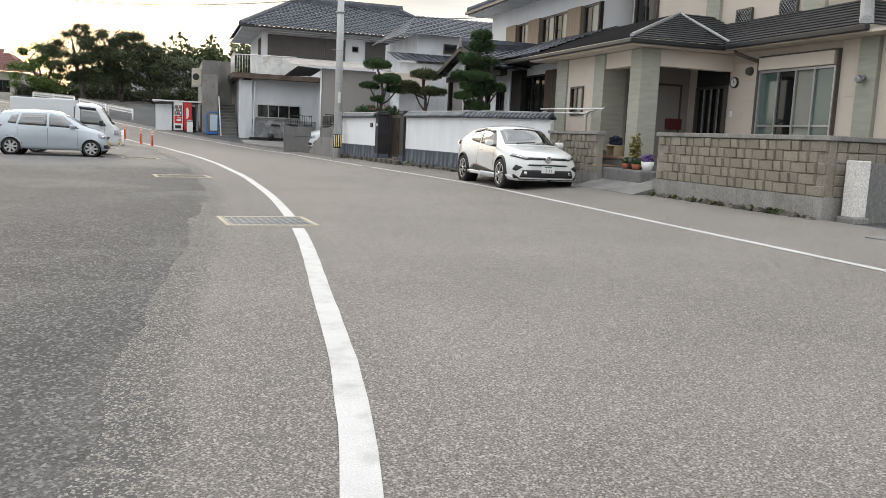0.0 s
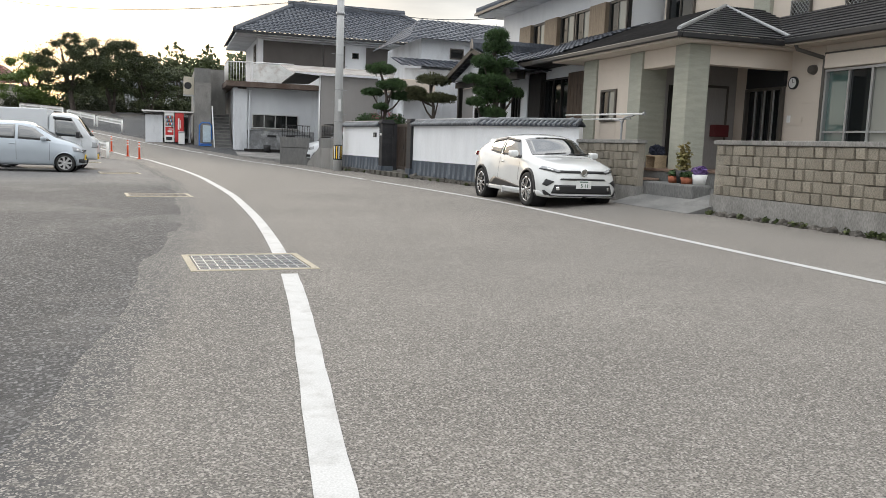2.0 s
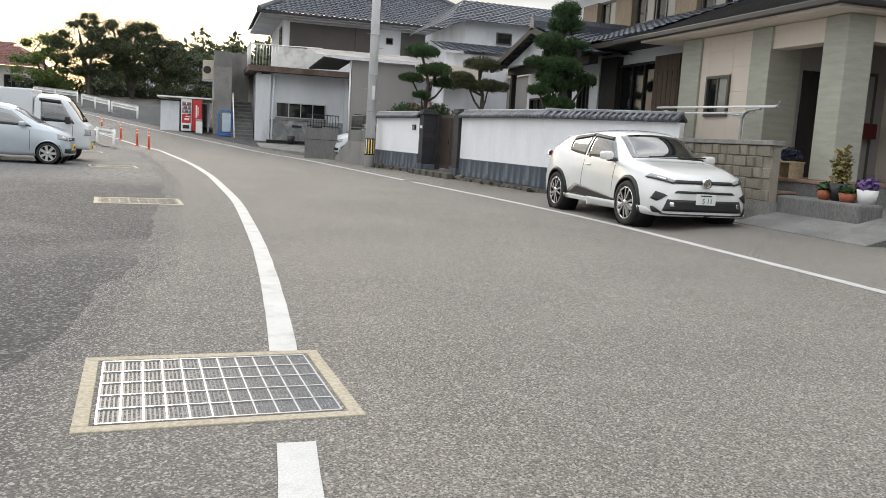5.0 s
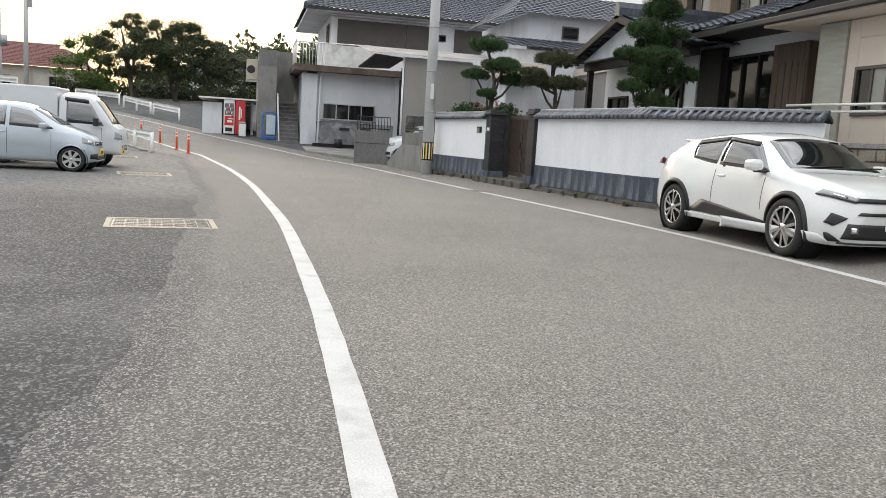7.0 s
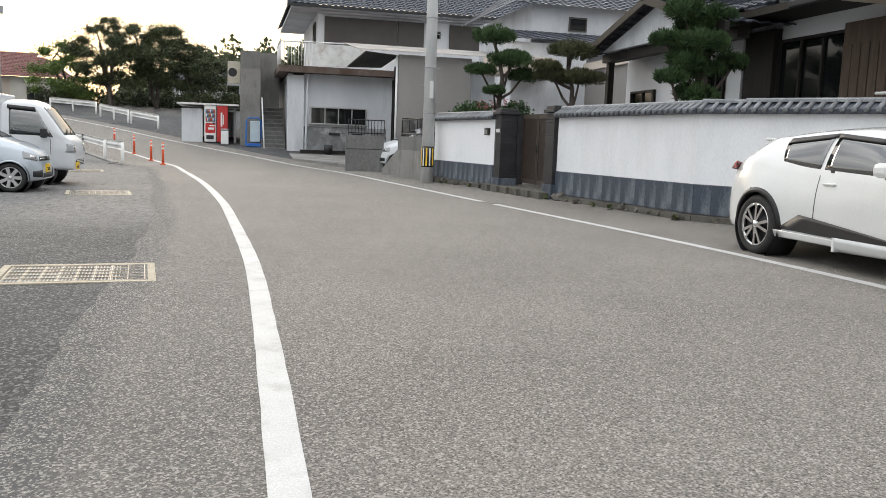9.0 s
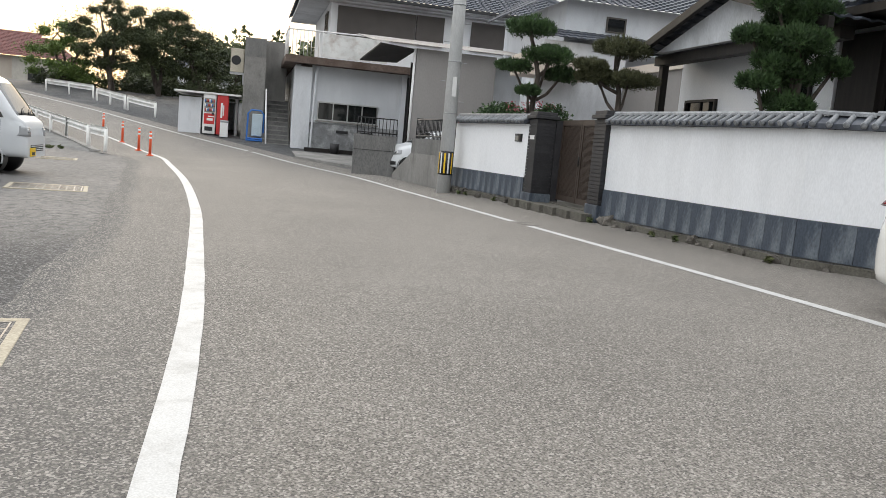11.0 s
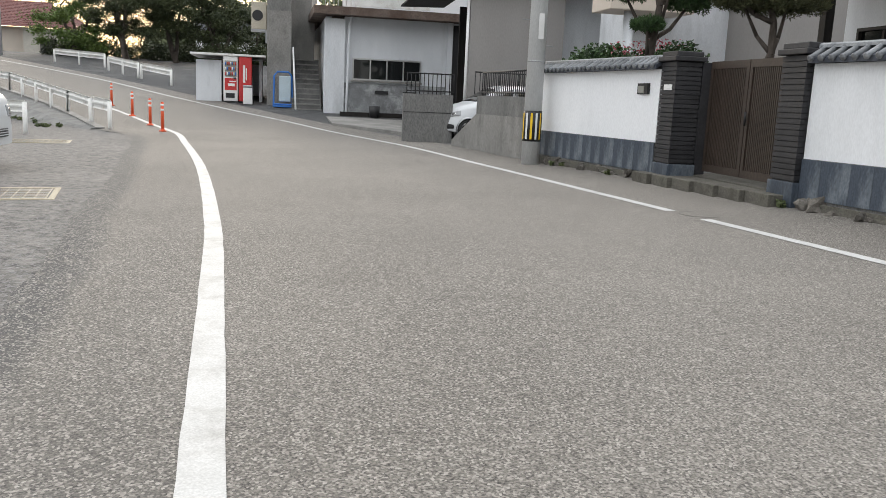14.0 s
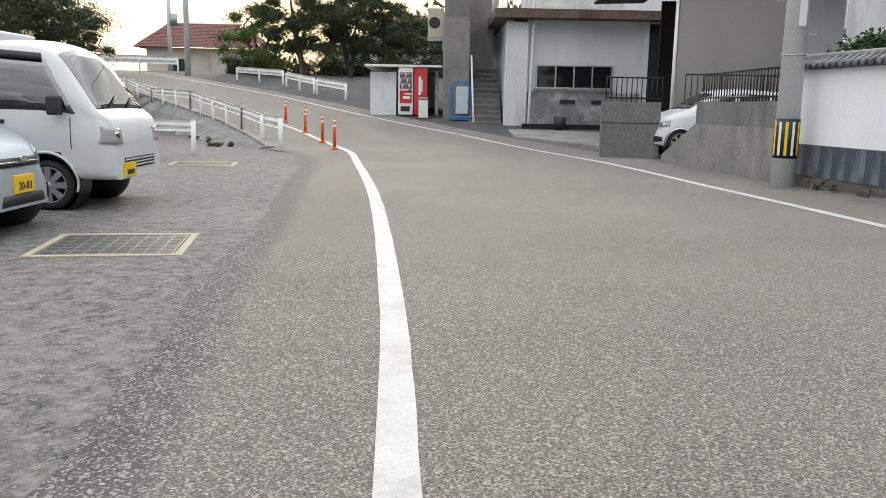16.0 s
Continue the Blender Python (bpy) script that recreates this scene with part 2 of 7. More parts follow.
BARK = mat("bark", (0.06, 0.048, 0.04), (0.12, 0.10, 0.085), 0.95, 0, 4, 30, 0.8, 0.01, stretch=(1, 1, 0.3))
PINE = mat("pine_needles", (0.030, 0.062, 0.022), (0.062, 0.115, 0.036), 0.75, 0, 2.5, 10, 0, grit=0.4)
COPING = mat("weathered_coping_tile", (0.12, 0.13, 0.145), (0.26, 0.27, 0.28), 0.55, 0, 6, 40, 0.2, 0.003, vary=0.25)
MOSSY = mat("mossy_step_concrete", (0.075, 0.07, 0.058), (0.16, 0.15, 0.13), 0.95, 0, 3, 40, 0.5, 0.006, stain=((0.035, 0.038, 0.025), 0.8), stain_scale=3)
PEELING = mat("peeling_white_paint", (0.30, 0.31, 0.32), (0.17, 0.17, 0.172), 0.9, 0, 1.6, 40, 0.4, 0.005, stain=((0.62, 0.63, 0.64), 0.9), stain_scale=1.7)
DRYPINE = mat("olive_pine_needles", (0.062, 0.068, 0.03), (0.10, 0.105, 0.05), 0.8, 0, 2.5, 10, 0, grit=0.35)
LEAF = mat("dark_tree_leaves", (0.030, 0.044, 0.016), (0.075, 0.088, 0.032), 0.6, 0, 0.8, 6, 0, grit=0.5)
WEED = mat("dusty_weed_leaves", (0.05, 0.075, 0.022), (0.11, 0.12, 0.05), 0.7, 0, 3, 20, 0, grit=0.4)
LIGHTLEAF = mat("yellow_green_leaves", (0.09, 0.15, 0.03), (0.15, 0.21, 0.05), 0.6, 0, 0.8, 6, 0, grit=0.4)
BAMBOO = mat("far_wood_leaves", (0.075, 0.095, 0.04), (0.13, 0.15, 0.075), 0.8, 0, 0.3, 2, 0, grit=0.4)
PURPLE = mat("purple_flowers", (0.10, 0.05, 0.2), (0.3, 0.2, 0.4), 0.6)
DRYLEAF = mat("dry_grass_blades", (0.22, 0.17, 0.06), (0.12, 0.13, 0.04), 0.7)
FLOWER = mat("red_flowers", (0.45, 0.04, 0.07), (0.6, 0.2, 0.25), 0.6)


# ---- building blocks ----
BASE = {}


def thing(name, label, category, at=(0, 0, 0), turn=None, group="", kind=""):
    """An Empty that parents a thing's parts. Without turn its parts are given in world coordinates."""
    e = new(name)
    e.empty_display_size = 0.1
    e.matrix_basis = pose(*at, 0, 0, turn or 0)
    BASE[e.name] = Vector((0, 0, 0)) if turn is not None else Vector(at)
    return tagged(e, label, category, group, kind)


def part(name, bm, material, parent=None, label="", smooth=False):
    """Links a bmesh as one mesh object under a thing or a part."""
    if parent is not None:
        off = BASE[parent.name]
        if off.length:
            bmesh.ops.translate(bm, verts=bm.verts, vec=-off)
    me = bpy.data.meshes.new(name)
    bm.to_mesh(me)
    bm.free()
    mats = material if isinstance(material, (list, tuple)) else [material]
    for m in mats:
        me.materials.append(m)
    if smooth:
        for p in me.polygons:
            p.use_smooth = True
    ob = new(name, me)
    if parent is not None:
        ob.parent = parent
        BASE[ob.name] = off
    return tagged(ob, label)


def each(name, specs, material, parent, label=""):
    """One part for every box."""
    return [part(name, boxes(s_), material, parent, label) for s_ in specs]


def struct(name, bm, material, label, category, smooth=False, kind="structure"):
    return tagged(part(name, bm, material, None, "", smooth), label, category, "", kind)


def box(bm, x0, x1, y0, y1, z0, z1, bevel=0.0, m=None, mi=0):
    v = [bm.verts.new((x, y, z)) for z in (z0, z1) for x, y in ((x0, y0), (x1, y0), (x1, y1), (x0, y1))]
    fs = [bm.faces.new([v[i] for i in q]) for q in ((3, 2, 1, 0), (4, 5, 6, 7), (0, 1, 5, 4), (1, 2, 6, 5), (2, 3, 7, 6), (3, 0, 4, 7))]
    for f in fs:
        f.material_index = mi
    if bevel:
        bmesh.ops.bevel(bm, geom=list({e for f in fs for e in f.edges}), offset=bevel, segments=2, affect="EDGES", profile=0.5)
    if m is not None:
        bmesh.ops.transform(bm, matrix=m, verts=v if not bevel else bm.verts)
    return bm


def boxes(*specs, bevel=0.0):
    bm = bmesh.new()
    for s_ in specs:
        box(bm, *s_, bevel=bevel)
    return bm


def rod(bm, p, q, r, r2=None, n=10, mi=0, cap=True):
    """A round bar from p to q."""
    p, q = Vector(p), Vector(q)
    r2 = r if r2 is None else r2
    turn = (q - p).to_track_quat("Z", "Y").to_matrix()
    rings = []
    for c, rad in ((p, r), (q, r2)):
        rings.append([bm.verts.new(c + turn @ Vector((rad * math.cos(k * 2 * math.pi / n), rad * math.sin(k * 2 * math.pi / n), 0))) for k in range(n)])
    for k in range(n):
        f = bm.faces.new((rings[0][k], rings[0][(k + 1) % n], rings[1][(k + 1) % n], rings[1][k]))
        f.material_index, f.smooth = mi, True
    if cap:
        bm.faces.new(rings[0][::-1]).material_index = mi
        bm.faces.new(rings[1]).material_index = mi
    return bm


def rods(*specs, n=10):
    bm = bmesh.new()
    for s_ in specs:
        rod(bm, *s_, n=n)
    return bm


def tube(bm, pts, r, n=8):
    """One continuous round tube through the points."""
    ps = [Vector(p) for p in pts]
    rings = []
    for k, p in enumerate(ps):
        d = (ps[min(k + 1, len(ps) - 1)] - ps[max(k - 1, 0)]).normalized()
        q = d.to_track_quat("Z", "Y")
        rings.append([bm.verts.new(p + q @ Vector((r * math.cos(2 * math.pi * j / n), r * math.sin(2 * math.pi * j / n), 0))) for j in range(n)])
    for u, v in zip(rings, rings[1:]):
        turn = min(range(n), key=lambda o: sum((u[j].co - v[(j + o) % n].co).length for j in range(n)))
        for j in range(n):
            bm.faces.new((u[j], u[(j + 1) % n], v[(j + 1 + turn) % n], v[(j + turn) % n]))
    bm.faces.new(rings[0][::-1])
    bm.faces.new(rings[-1])
    return bm


def slab(bm, corners, thick, mi=0):
    """A polygon of 3D corners given a thickness downwards."""
    top = [bm.verts.new(c) for c in corners]
    low = [bm.verts.new((c[0], c[1], c[2] - thick)) for c in corners]
    bm.faces.new(top).material_index = mi
    bm.faces.new(low[::-1]).material_index = mi
    for k in range(len(top)):
        j = (k + 1) % len(top)
        bm.faces.new((top[k], low[k], low[j], top[j])).material_index = mi
    return bm


def wall_run(bm, p, q, thick, z0, z1, side=1):
    """A wall from p to q whose face lies on the line p-q and whose body lies to one side."""
    p, q = Vector((*p, 0)), Vector((*q, 0))
    d = (q - p).normalized()
    n = Vector((-d.y, d.x, 0)) * thick * side
    slab(bm, [(v.x, v.y, z1) for v in (p, q, q + n, p + n)], z1 - z0)
    bmesh.ops.recalc_face_normals(bm, faces=bm.faces)
    return bm


def curve_at(knots, v):
    """Catmull-Rom through (v, value) knots."""
    xs = [k[0] for k in knots]
    i = max(0, min(len(knots) - 2, next((j for j, x in enumerate(xs) if x > v), len(xs) - 1) - 1))
    (x0, y0), (x1, y1) = knots[i], knots[i + 1]
    xa, ya = knots[i - 1] if i else (2 * x0 - x1, 2 * y0 - y1)
    xb, yb = knots[i + 2] if i + 2 < len(knots) else (2 * x1 - x0, 2 * y1 - y0)
    t = (v - x0) / (x1 - x0)
    if t < 0 or t > 1:
        return y0 + (y1 - y0) * t
    m0, m1 = (y1 - ya) / (x1 - xa) * (x1 - x0), (yb - y0) / (xb - x0) * (x1 - x0)
    return (2 * t**3 - 3 * t**2 + 1) * y0 + (t**3 - 2 * t**2 + t) * m0 + (3 * t**2 - 2 * t**3) * y1 + (t**3 - t**2) * m1


def smooth_step(v, lo, hi):
    v = max(0.0, min(1.0, (v - lo) / (hi - lo)))
    return v * v * (3 - 2 * v)


# ---- the ground: a flat road that bends left and climbs ----
LEFT_LINE = [(-40, -5.6), (-13, 0.13), (-9.1, 0.63), (-5.5, 0.97), (-1.2, 1.145), (2.5, 1.155), (4.7, 1.12), (8.4, 0.94), (11.5, 0.75), (16.9, 0.23), (22.3, -0.50), (26, -1.10), (30, -2.45), (33, -3.75), (36, -5.4), (39.2, -7.25), (43, -9.6), (50, -14), (62, -22), (80, -36)]
RIGHT_LINE = [(-40, 5.9), (-8.8, 6.48), (-5, 6.56), (-1.2, 6.66), (2.5, 6.71), (4.7, 6.62), (7.4, 6.38), (12.3, 5.80), (18.7, 5.07), (24.5, 4.25), (30.4, 2.22), (34.9, -0.45), (38.9, -2.84), (44.5, -6.05), (49.2, -9.2), (52, -11.2), (62, -18.5), (80, -32)]


def left_line(y):
    return curve_at(LEFT_LINE, y)


def right_line(y):
    return curve_at(RIGHT_LINE, y)


def rise(y):
    z = 0.088 * (math.sqrt((y - 29) ** 2 + 9) + (y - 29)) / 2
    return z if y < 58 else 2.57 + 1.3 * (1 - math.exp(-(y - 58) * 0.068))


def height(x, y):
    z = rise(y)
    bank = smooth_step(x, left_line(y) - 2.5, left_line(y) - 1.75)
    z *= max(bank, smooth_step(y, 37, 46))
    z += 0.11 * smooth_step(x - right_line(y), 0.2, 1.7) * (1 - smooth_step(y, 16, 22))
    return z


def axis(lo, hi, step, far):
    near = list(np.arange(lo, hi + 1e-6, step))
    return [-far, -far / 3, lo - 60] + near + [hi + 60, far / 3, far]


def sheet(name, xs_of, ys, lift, material, label, category, sunk=False):
    bm = bmesh.new()
    rows = [[bm.verts.new((x, y, height(x, y) + lift - (0.05 if sunk and lot_edge(y) + 0.8 < x < road_right(y) - 0.1 else 0))) for x in xs_of(y)] for y in ys]
    for a, b in zip(rows, rows[1:]):
        for k in range(len(a) - 1):
            bm.faces.new((a[k], a[k + 1], b[k + 1], b[k])).smooth = True
    return struct(name, bm, material, label, category)




def lot_edge(y):
    e = curve_at([(-40, -6.4), (-13, -0.47), (-11, -0.40), (-7.3, -0.04), (-5.3, 0.04), (-1.4, 0.38), (2.5, 0.36), (5.5, 0.3), (8.5, 0.18), (11.7, -0.12), (14.5, -0.40), (18.2, -0.80), (24, -1.6), (27, -3.0), (30, -4.2), (36, -7.1), (43, -11.3), (50, -15.7), (62, -23.5), (80, -37)], y)
    return e + 0.09 * noise.noise((y * 0.9, 3.1, 0)) + 0.05 * noise.noise((y * 3.0, 7.7, 0))


def road_right(y):
    return curve_at([(-40, 9.2), (6, 9.2), (8.5, 7.9), (19, 6.35), (25, 5.7), (29, 4.2), (34, 1.3), (42, -3.4), (49, -7.9), (62, -17), (80, -30)], y)


ground = sheet("ground", lambda y: axis(-30, 24, 0.75, 1500), axis(-30, 90, 0.75, 1500), 0, LOT, "dark worn asphalt of the car park and verge", "ground", True)


pale = ground.data.attributes.new("worn", "FLOAT", "POINT")
for k, v in enumerate(ground.data.vertices):
    pale.data[k].value = smooth_step(v.co.y, 6, 10) * (1 - smooth_step(v.co.y, 26, 34))


def road_cells(y):
    a, b = lot_edge(y) - 0.3, road_right(y)
    return [a + 0.12 * k for k in range(8)] + [a + 0.84 + (b - a - 0.84) * (k / 12) for k in range(1, 13)]


road = sheet("road", road_cells, list(np.arange(-30, 80, 0.25)), 0.006, ROAD, "pale worn asphalt road bending uphill", "road")
worn = road.data.attributes.new("worn", "FLOAT", "POINT")
for k, v in enumerate(road.data.vertices):
    d = v.co.x - lot_edge(v.co.y)
    off = v.co.x - left_line(v.co.y)
    verge = (1 - smooth_step(off, -0.3, 0.05)) * (0.26 + 0.2 * smooth_step(v.co.y, -9, -6) * (1 - smooth_step(v.co.y, 3, 7))) * (1 - smooth_step(v.co.y, 14, 22))
    worn.data[k].value = max(verge, (1 - smooth_step(d, -0.12, 0.14)) * (1 - smooth_step(v.co.y, 23, 27)))


def stripe(name, centre, width, spans, label):
    bm = bmesh.new()
    for lo, hi in spans:
        last = None
        for y in np.arange(lo, hi + 1e-6, 0.3):
            row = []
            for k in (-0.5, 0.5):
                x = centre(y) + k * (width + 0.012 * noise.noise((y * 5, k * 9, 1)))
                row.append(bm.verts.new((x, y, height(x, y) + 0.011)))
            if last:
                bm.faces.new((last[0], last[1], row[1], row[0]))
            last = row
    return struct(name, bm, LINE, label, "road marking")


stripe("left_edge_line", left_line, 0.145, [(-30, -5.5), (-4.4, 79)], "worn white painted line along the road edge")
stripe("right_edge_line", right_line, 0.15, [(-30, 12.1), (12.65, 31.6), (31.75, 79)], "thin worn white line along the far kerb side")


# ---- kinds of things ----
def tile_roof(bm, e0, e1, r0, r1, pitch=0.28, course=0.3, wave=0.035, step=0.03, mi=0):
    """Rows of tiles on a roof face from the eave e0-e1 up to the ridge r0-r1."""
    e0, e1, r0, r1 = Vector(e0), Vector(e1), Vector(r0), Vector(r1)
    up = ((r0 + r1) / 2 - (e0 + e1) / 2)
    rows = max(2, int(up.length / course))
    cols = max(2, int((e1 - e0).length / pitch)) * 4
    nrm = (e1 - e0).cross(up).normalized()
    if nrm.z < 0:
        nrm = -nrm
    for k in range(rows):
        v0, v1 = k / rows, (k + 1) / rows
        ring = []
        for v, lift in ((v0, 0.0), (v0, step), (v1, 0.004)):
            a, b = e0.lerp(r0, v), e1.lerp(r1, v)
            line = []
            for c in range(cols + 1):
                p = a.lerp(b, c / cols)
                along = (p - e0).dot((e1 - e0).normalized())
                w = wave * (0.5 + 0.5 * math.cos(along / pitch * 2 * math.pi))
                line.append(bm.verts.new(p + nrm * (lift + (w if lift or wave else 0))))
            ring.append(line)
        for lo, hi in zip(ring, ring[1:]):
            for c in range(cols):
                f = bm.faces.new((lo[c], lo[c + 1], hi[c + 1], hi[c]))
                f.material_index = mi
    return bm


def ridge_cap(bm, p, q, w=0.16, h=0.16):
    p, q = Vector(p), Vector(q)
    d = (q - p).normalized()
    s_ = d.cross(Vector((0, 0, 1))).normalized() * w
    u = Vector((0, 0, h))
    prof = (-s_ - u * 0.4, -s_ * 0.9 + u * 0.5, -s_ * 0.4 + u, s_ * 0.4 + u, s_ * 0.9 + u * 0.5, s_ - u * 0.4)
    a, b = [bm.verts.new(p + o) for o in prof], [bm.verts.new(q + o) for o in prof]
    for k in range(6):
        bm.faces.new((a[k], a[(k + 1) % 6], b[(k + 1) % 6], b[k]))
    bm.faces.new(a[::-1]), bm.faces.new(b)
    return bm


def window(parent, face, at, lo, hi, z0, z1, panes, frame_mat, pane_mats, depth=0.06, label="", fw=0.05):
    """A sliding window on a wall. face 'x': the wall looks towards -x, at x = at, and spans lo..hi in y; face 'y': towards -y."""
    def put(u0, u1, d0, d1, w0, w1):
        return (at + d0, at + d1, u0, u1, w0, w1) if face == "x" else (u0, u1, at + d0, at + d1, w0, w1)
    w = part("window", boxes(put(lo, hi, -depth, -depth * 0.2, z0, z0 + fw), put(lo, hi, -depth, -depth * 0.2, z1 - fw, z1),
                             put(lo, lo + fw, -depth, -depth * 0.2, z0 + fw, z1 - fw), put(hi - fw, hi, -depth, -depth * 0.2, z0 + fw, z1 - fw)), frame_mat, parent, label)
    n = panes
    span = (hi - lo - 2 * fw) / n
    for k in range(n):
        a = lo + fw + k * span
        off = 0.012 * (k % 2)
        part("pane", boxes(put(a, a + span, -depth * 0.35 + off, -depth * 0.28 + off, z0 + fw, z1 - fw)), pane_mats[k % len(pane_mats)], w)
        if k:
            part("stile", boxes(put(a - fw * 0.5, a + fw * 0.5, -depth * 0.8, -depth * 0.37, z0 + fw, z1 - fw)), frame_mat, w)
    return w


def tufts(bm, centre, radii, count, size, seed, mi=0, shell=0.55, needle=False):
    """Small leaves scattered through an ellipsoid, denser towards its skin."""
    rnd = random.Random(seed)
    c = Vector(centre)
    for _ in range(count):
        d = Vector((rnd.gauss(0, 1), rnd.gauss(0, 1), rnd.gauss(0, 1))).normalized()
        rad = shell + (1 - shell) * rnd.random()
        rad *= 0.86 + 0.3 * noise.noise(d * 2.3 + c * 1.7)
        if shell < 0:
            rad = abs(rnd.gauss(0, 0.55))
        p = c + Vector((d.x * radii[0], d.y * radii[1], d.z * radii[2])) * rad
        s_ = size * rnd.uniform(0.6, 1.4)
        if needle:
            up = (d + Vector((0, 0, 0.9)) + Vector((rnd.gauss(0, .45), rnd.gauss(0, .45), rnd.gauss(0, .45)))).normalized()
            side = up.cross(Vector((rnd.gauss(0, 1), rnd.gauss(0, 1), rnd.gauss(0, 1)))).normalized()
            vs = [p - side * s_ * 0.16, p + side * s_ * 0.16, p + up * s_]
        else:
            a = Vector((rnd.gauss(0, 1), rnd.gauss(0, 1), rnd.gauss(0, 0.7))).normalized()
            b = a.cross(Vector((rnd.gauss(0, 1), rnd.gauss(0, 1), rnd.gauss(0, 1)))).normalized()
            vs = [p - a * s_ * 0.5, p + b * s_ * 0.28, p + a * s_ * 0.5, p - b * s_ * 0.28]
        f = bm.faces.new([bm.verts.new(v) for v in vs])
        f.material_index = mi
    return bm


def limb(bm, pts, r0, r1, n=7):
    m_ = len(pts) - 1
    for k in range(m_):
        rod(bm, pts[k], pts[k + 1], r0 + (r1 - r0) * k / m_, r0 + (r1 - r0) * (k + 1) / m_, n=n, cap=(k in (0, m_ - 1)))
    return bm


def garden_pine(at, pads, label, leaf, seed):
    """A trained pine: a bent trunk with limbs that carry cloud-like pads. pads: (x, dy, z, radius, height)."""
    t = thing("garden_pine", label, "tree", at, 0, "clipped pines behind the white wall")
    rnd = random.Random(seed)
    rel = [(x - at[0], dy, z - at[2], r, h) for x, dy, z, r, h in pads]
    crown = max(rel, key=lambda q: q[2])
    spine = [(crown[0] * (k / 7) ** 1.5 + 0.09 * math.sin(k * 1.3 + seed), crown[1] * k / 7 + 0.07 * math.cos(k * 1.7 + seed), crown[2] * k / 7) for k in range(8)]
    trunk = limb(bmesh.new(), spine, 0.10, 0.035, 9)
    for dx, dy, z, r, h in rel:
        k = max(2, min(6, int(z / crown[2] * 7) - 1))
        p, q = Vector(spine[k]), Vector((dx, dy, z - h * 0.35))
        mid = p.lerp(q, 0.5) + Vector((0, 0, -0.10))
        limb(trunk, [p, mid, q], 0.045, 0.022, 6)
        for j in range(4):
            ang = j * 1.57 + rnd.uniform(-.4, .4)
            limb(trunk, [q, q + Vector((r * 0.6 * math.cos(ang), r * 0.6 * math.sin(ang), h * 0.25))], 0.016, 0.008, 4)
    part("trunk", trunk, BARK, t)
    for dx, dy, z, r, h in rel:
        bm = bmesh.new()
        lumps = [(0, 0, 0.1, 0.72)] + [(0.62 * math.cos(j * 1.05 + seed), 0.62 * math.sin(j * 1.05 + seed), rnd.uniform(-.25, .15), rnd.uniform(.36, .52)) for j in range(6)]
        for ox, oy, oz, f in lumps:
            c = (dx + ox * r, dy + oy * r, z + oz * h)
            n = int(260 + 5200 * (f * r) ** 2)
            tufts(bm, c, (r * f, r * f, h * (f + 0.25)), n, 0.062, rnd.random(), 0, 0.72, True)
            tufts(bm, c, (r * f * 0.8, r * f * 0.8, h * f * 0.8), n // 2, 0.075, rnd.random(), 0, 0.2, True)
        part("needle_pad", bm, leaf, t)
    return t


def broad_tree(at, height_, spread, label, leaf, seed, clumps=26, leaves=700, leaf_size=0.3, low=0.3):
    t = thing("tree", label, "tree", at, 0, "trees beyond the bend")
    rnd = random.Random(seed)
    trunk, crown = bmesh.new(), bmesh.new()
    for s_ in range(3):
        ang = rnd.uniform(0, 6.28)
        pts = [(rnd.uniform(-.3, .3), rnd.uniform(-.3, .3), 0)]
        for k in range(1, 6):
            pts.append((pts[-1][0] + math.cos(ang) * spread * 0.07 + rnd.uniform(-.15, .15), pts[-1][1] + math.sin(ang) * spread * 0.07 + rnd.uniform(-.15, .15), height_ * 0.15 * k))
        limb(trunk, pts, 0.16, 0.05)
        for k in range(4):
            p = Vector(pts[rnd.randint(2, 5)])
            q = p + Vector((rnd.uniform(-1, 1) * spread * .4, rnd.uniform(-1, 1) * spread * .4, height_ * rnd.uniform(.1, .25)))
            limb(trunk, [p, p.lerp(q, .5) + Vector((0, 0, .2)), q], 0.06, 0.02, 5)
    for k in range(clumps * 2):
        ang, v = rnd.uniform(0, 6.28), rnd.uniform(low, 0.97)
        reach = spread * math.sqrt(max(0.05, 1 - ((v - 0.45) / 0.60) ** 2)) * rnd.uniform(0.1, 1.0) ** 0.7
        s_ = spread * rnd.uniform(0.16, 0.34)
        tufts(crown, (reach * math.cos(ang), reach * math.sin(ang), v * height_), (s_ * 1.2, s_ * 1.2, s_ * 0.7), leaves, leaf_size * 0.52, rnd.random(), 0, -1)
    part("trunk", trunk, BARK, t)
    part("crown", crown, leaf, t)
    return t


def wire(name, p, q, sag, r=0.014, label="black overhead cable between poles"):
    p, q = Vector(p), Vector(q)
    pts = [p.lerp(q, k / 14) - Vector((0, 0, sag * 4 * (k / 14) * (1 - k / 14))) for k in range(15)]
    return tagged(part(name, tube(bmesh.new(), pts, r, 5), BLACK), label, "cable", "overhead cables")


# ---- white garden wall with tiled coping and the gate ----
WALL_A, WALL_B, WALL_C, WALL_D = (6.31, 19.2), (7.78, 8.15), (8.12, 7.55), (9.35, 5.3)


def along(p, q, d):
    v = Vector(q) - Vector(p)
    return Vector(p) + v.normalized() * d


def on_wall(y):
    """x of the road face of the white wall at y."""
    return WALL_B[0] + (WALL_A[0] - WALL_B[0]) * (y - WALL_B[1]) / (WALL_A[1] - WALL_B[1])


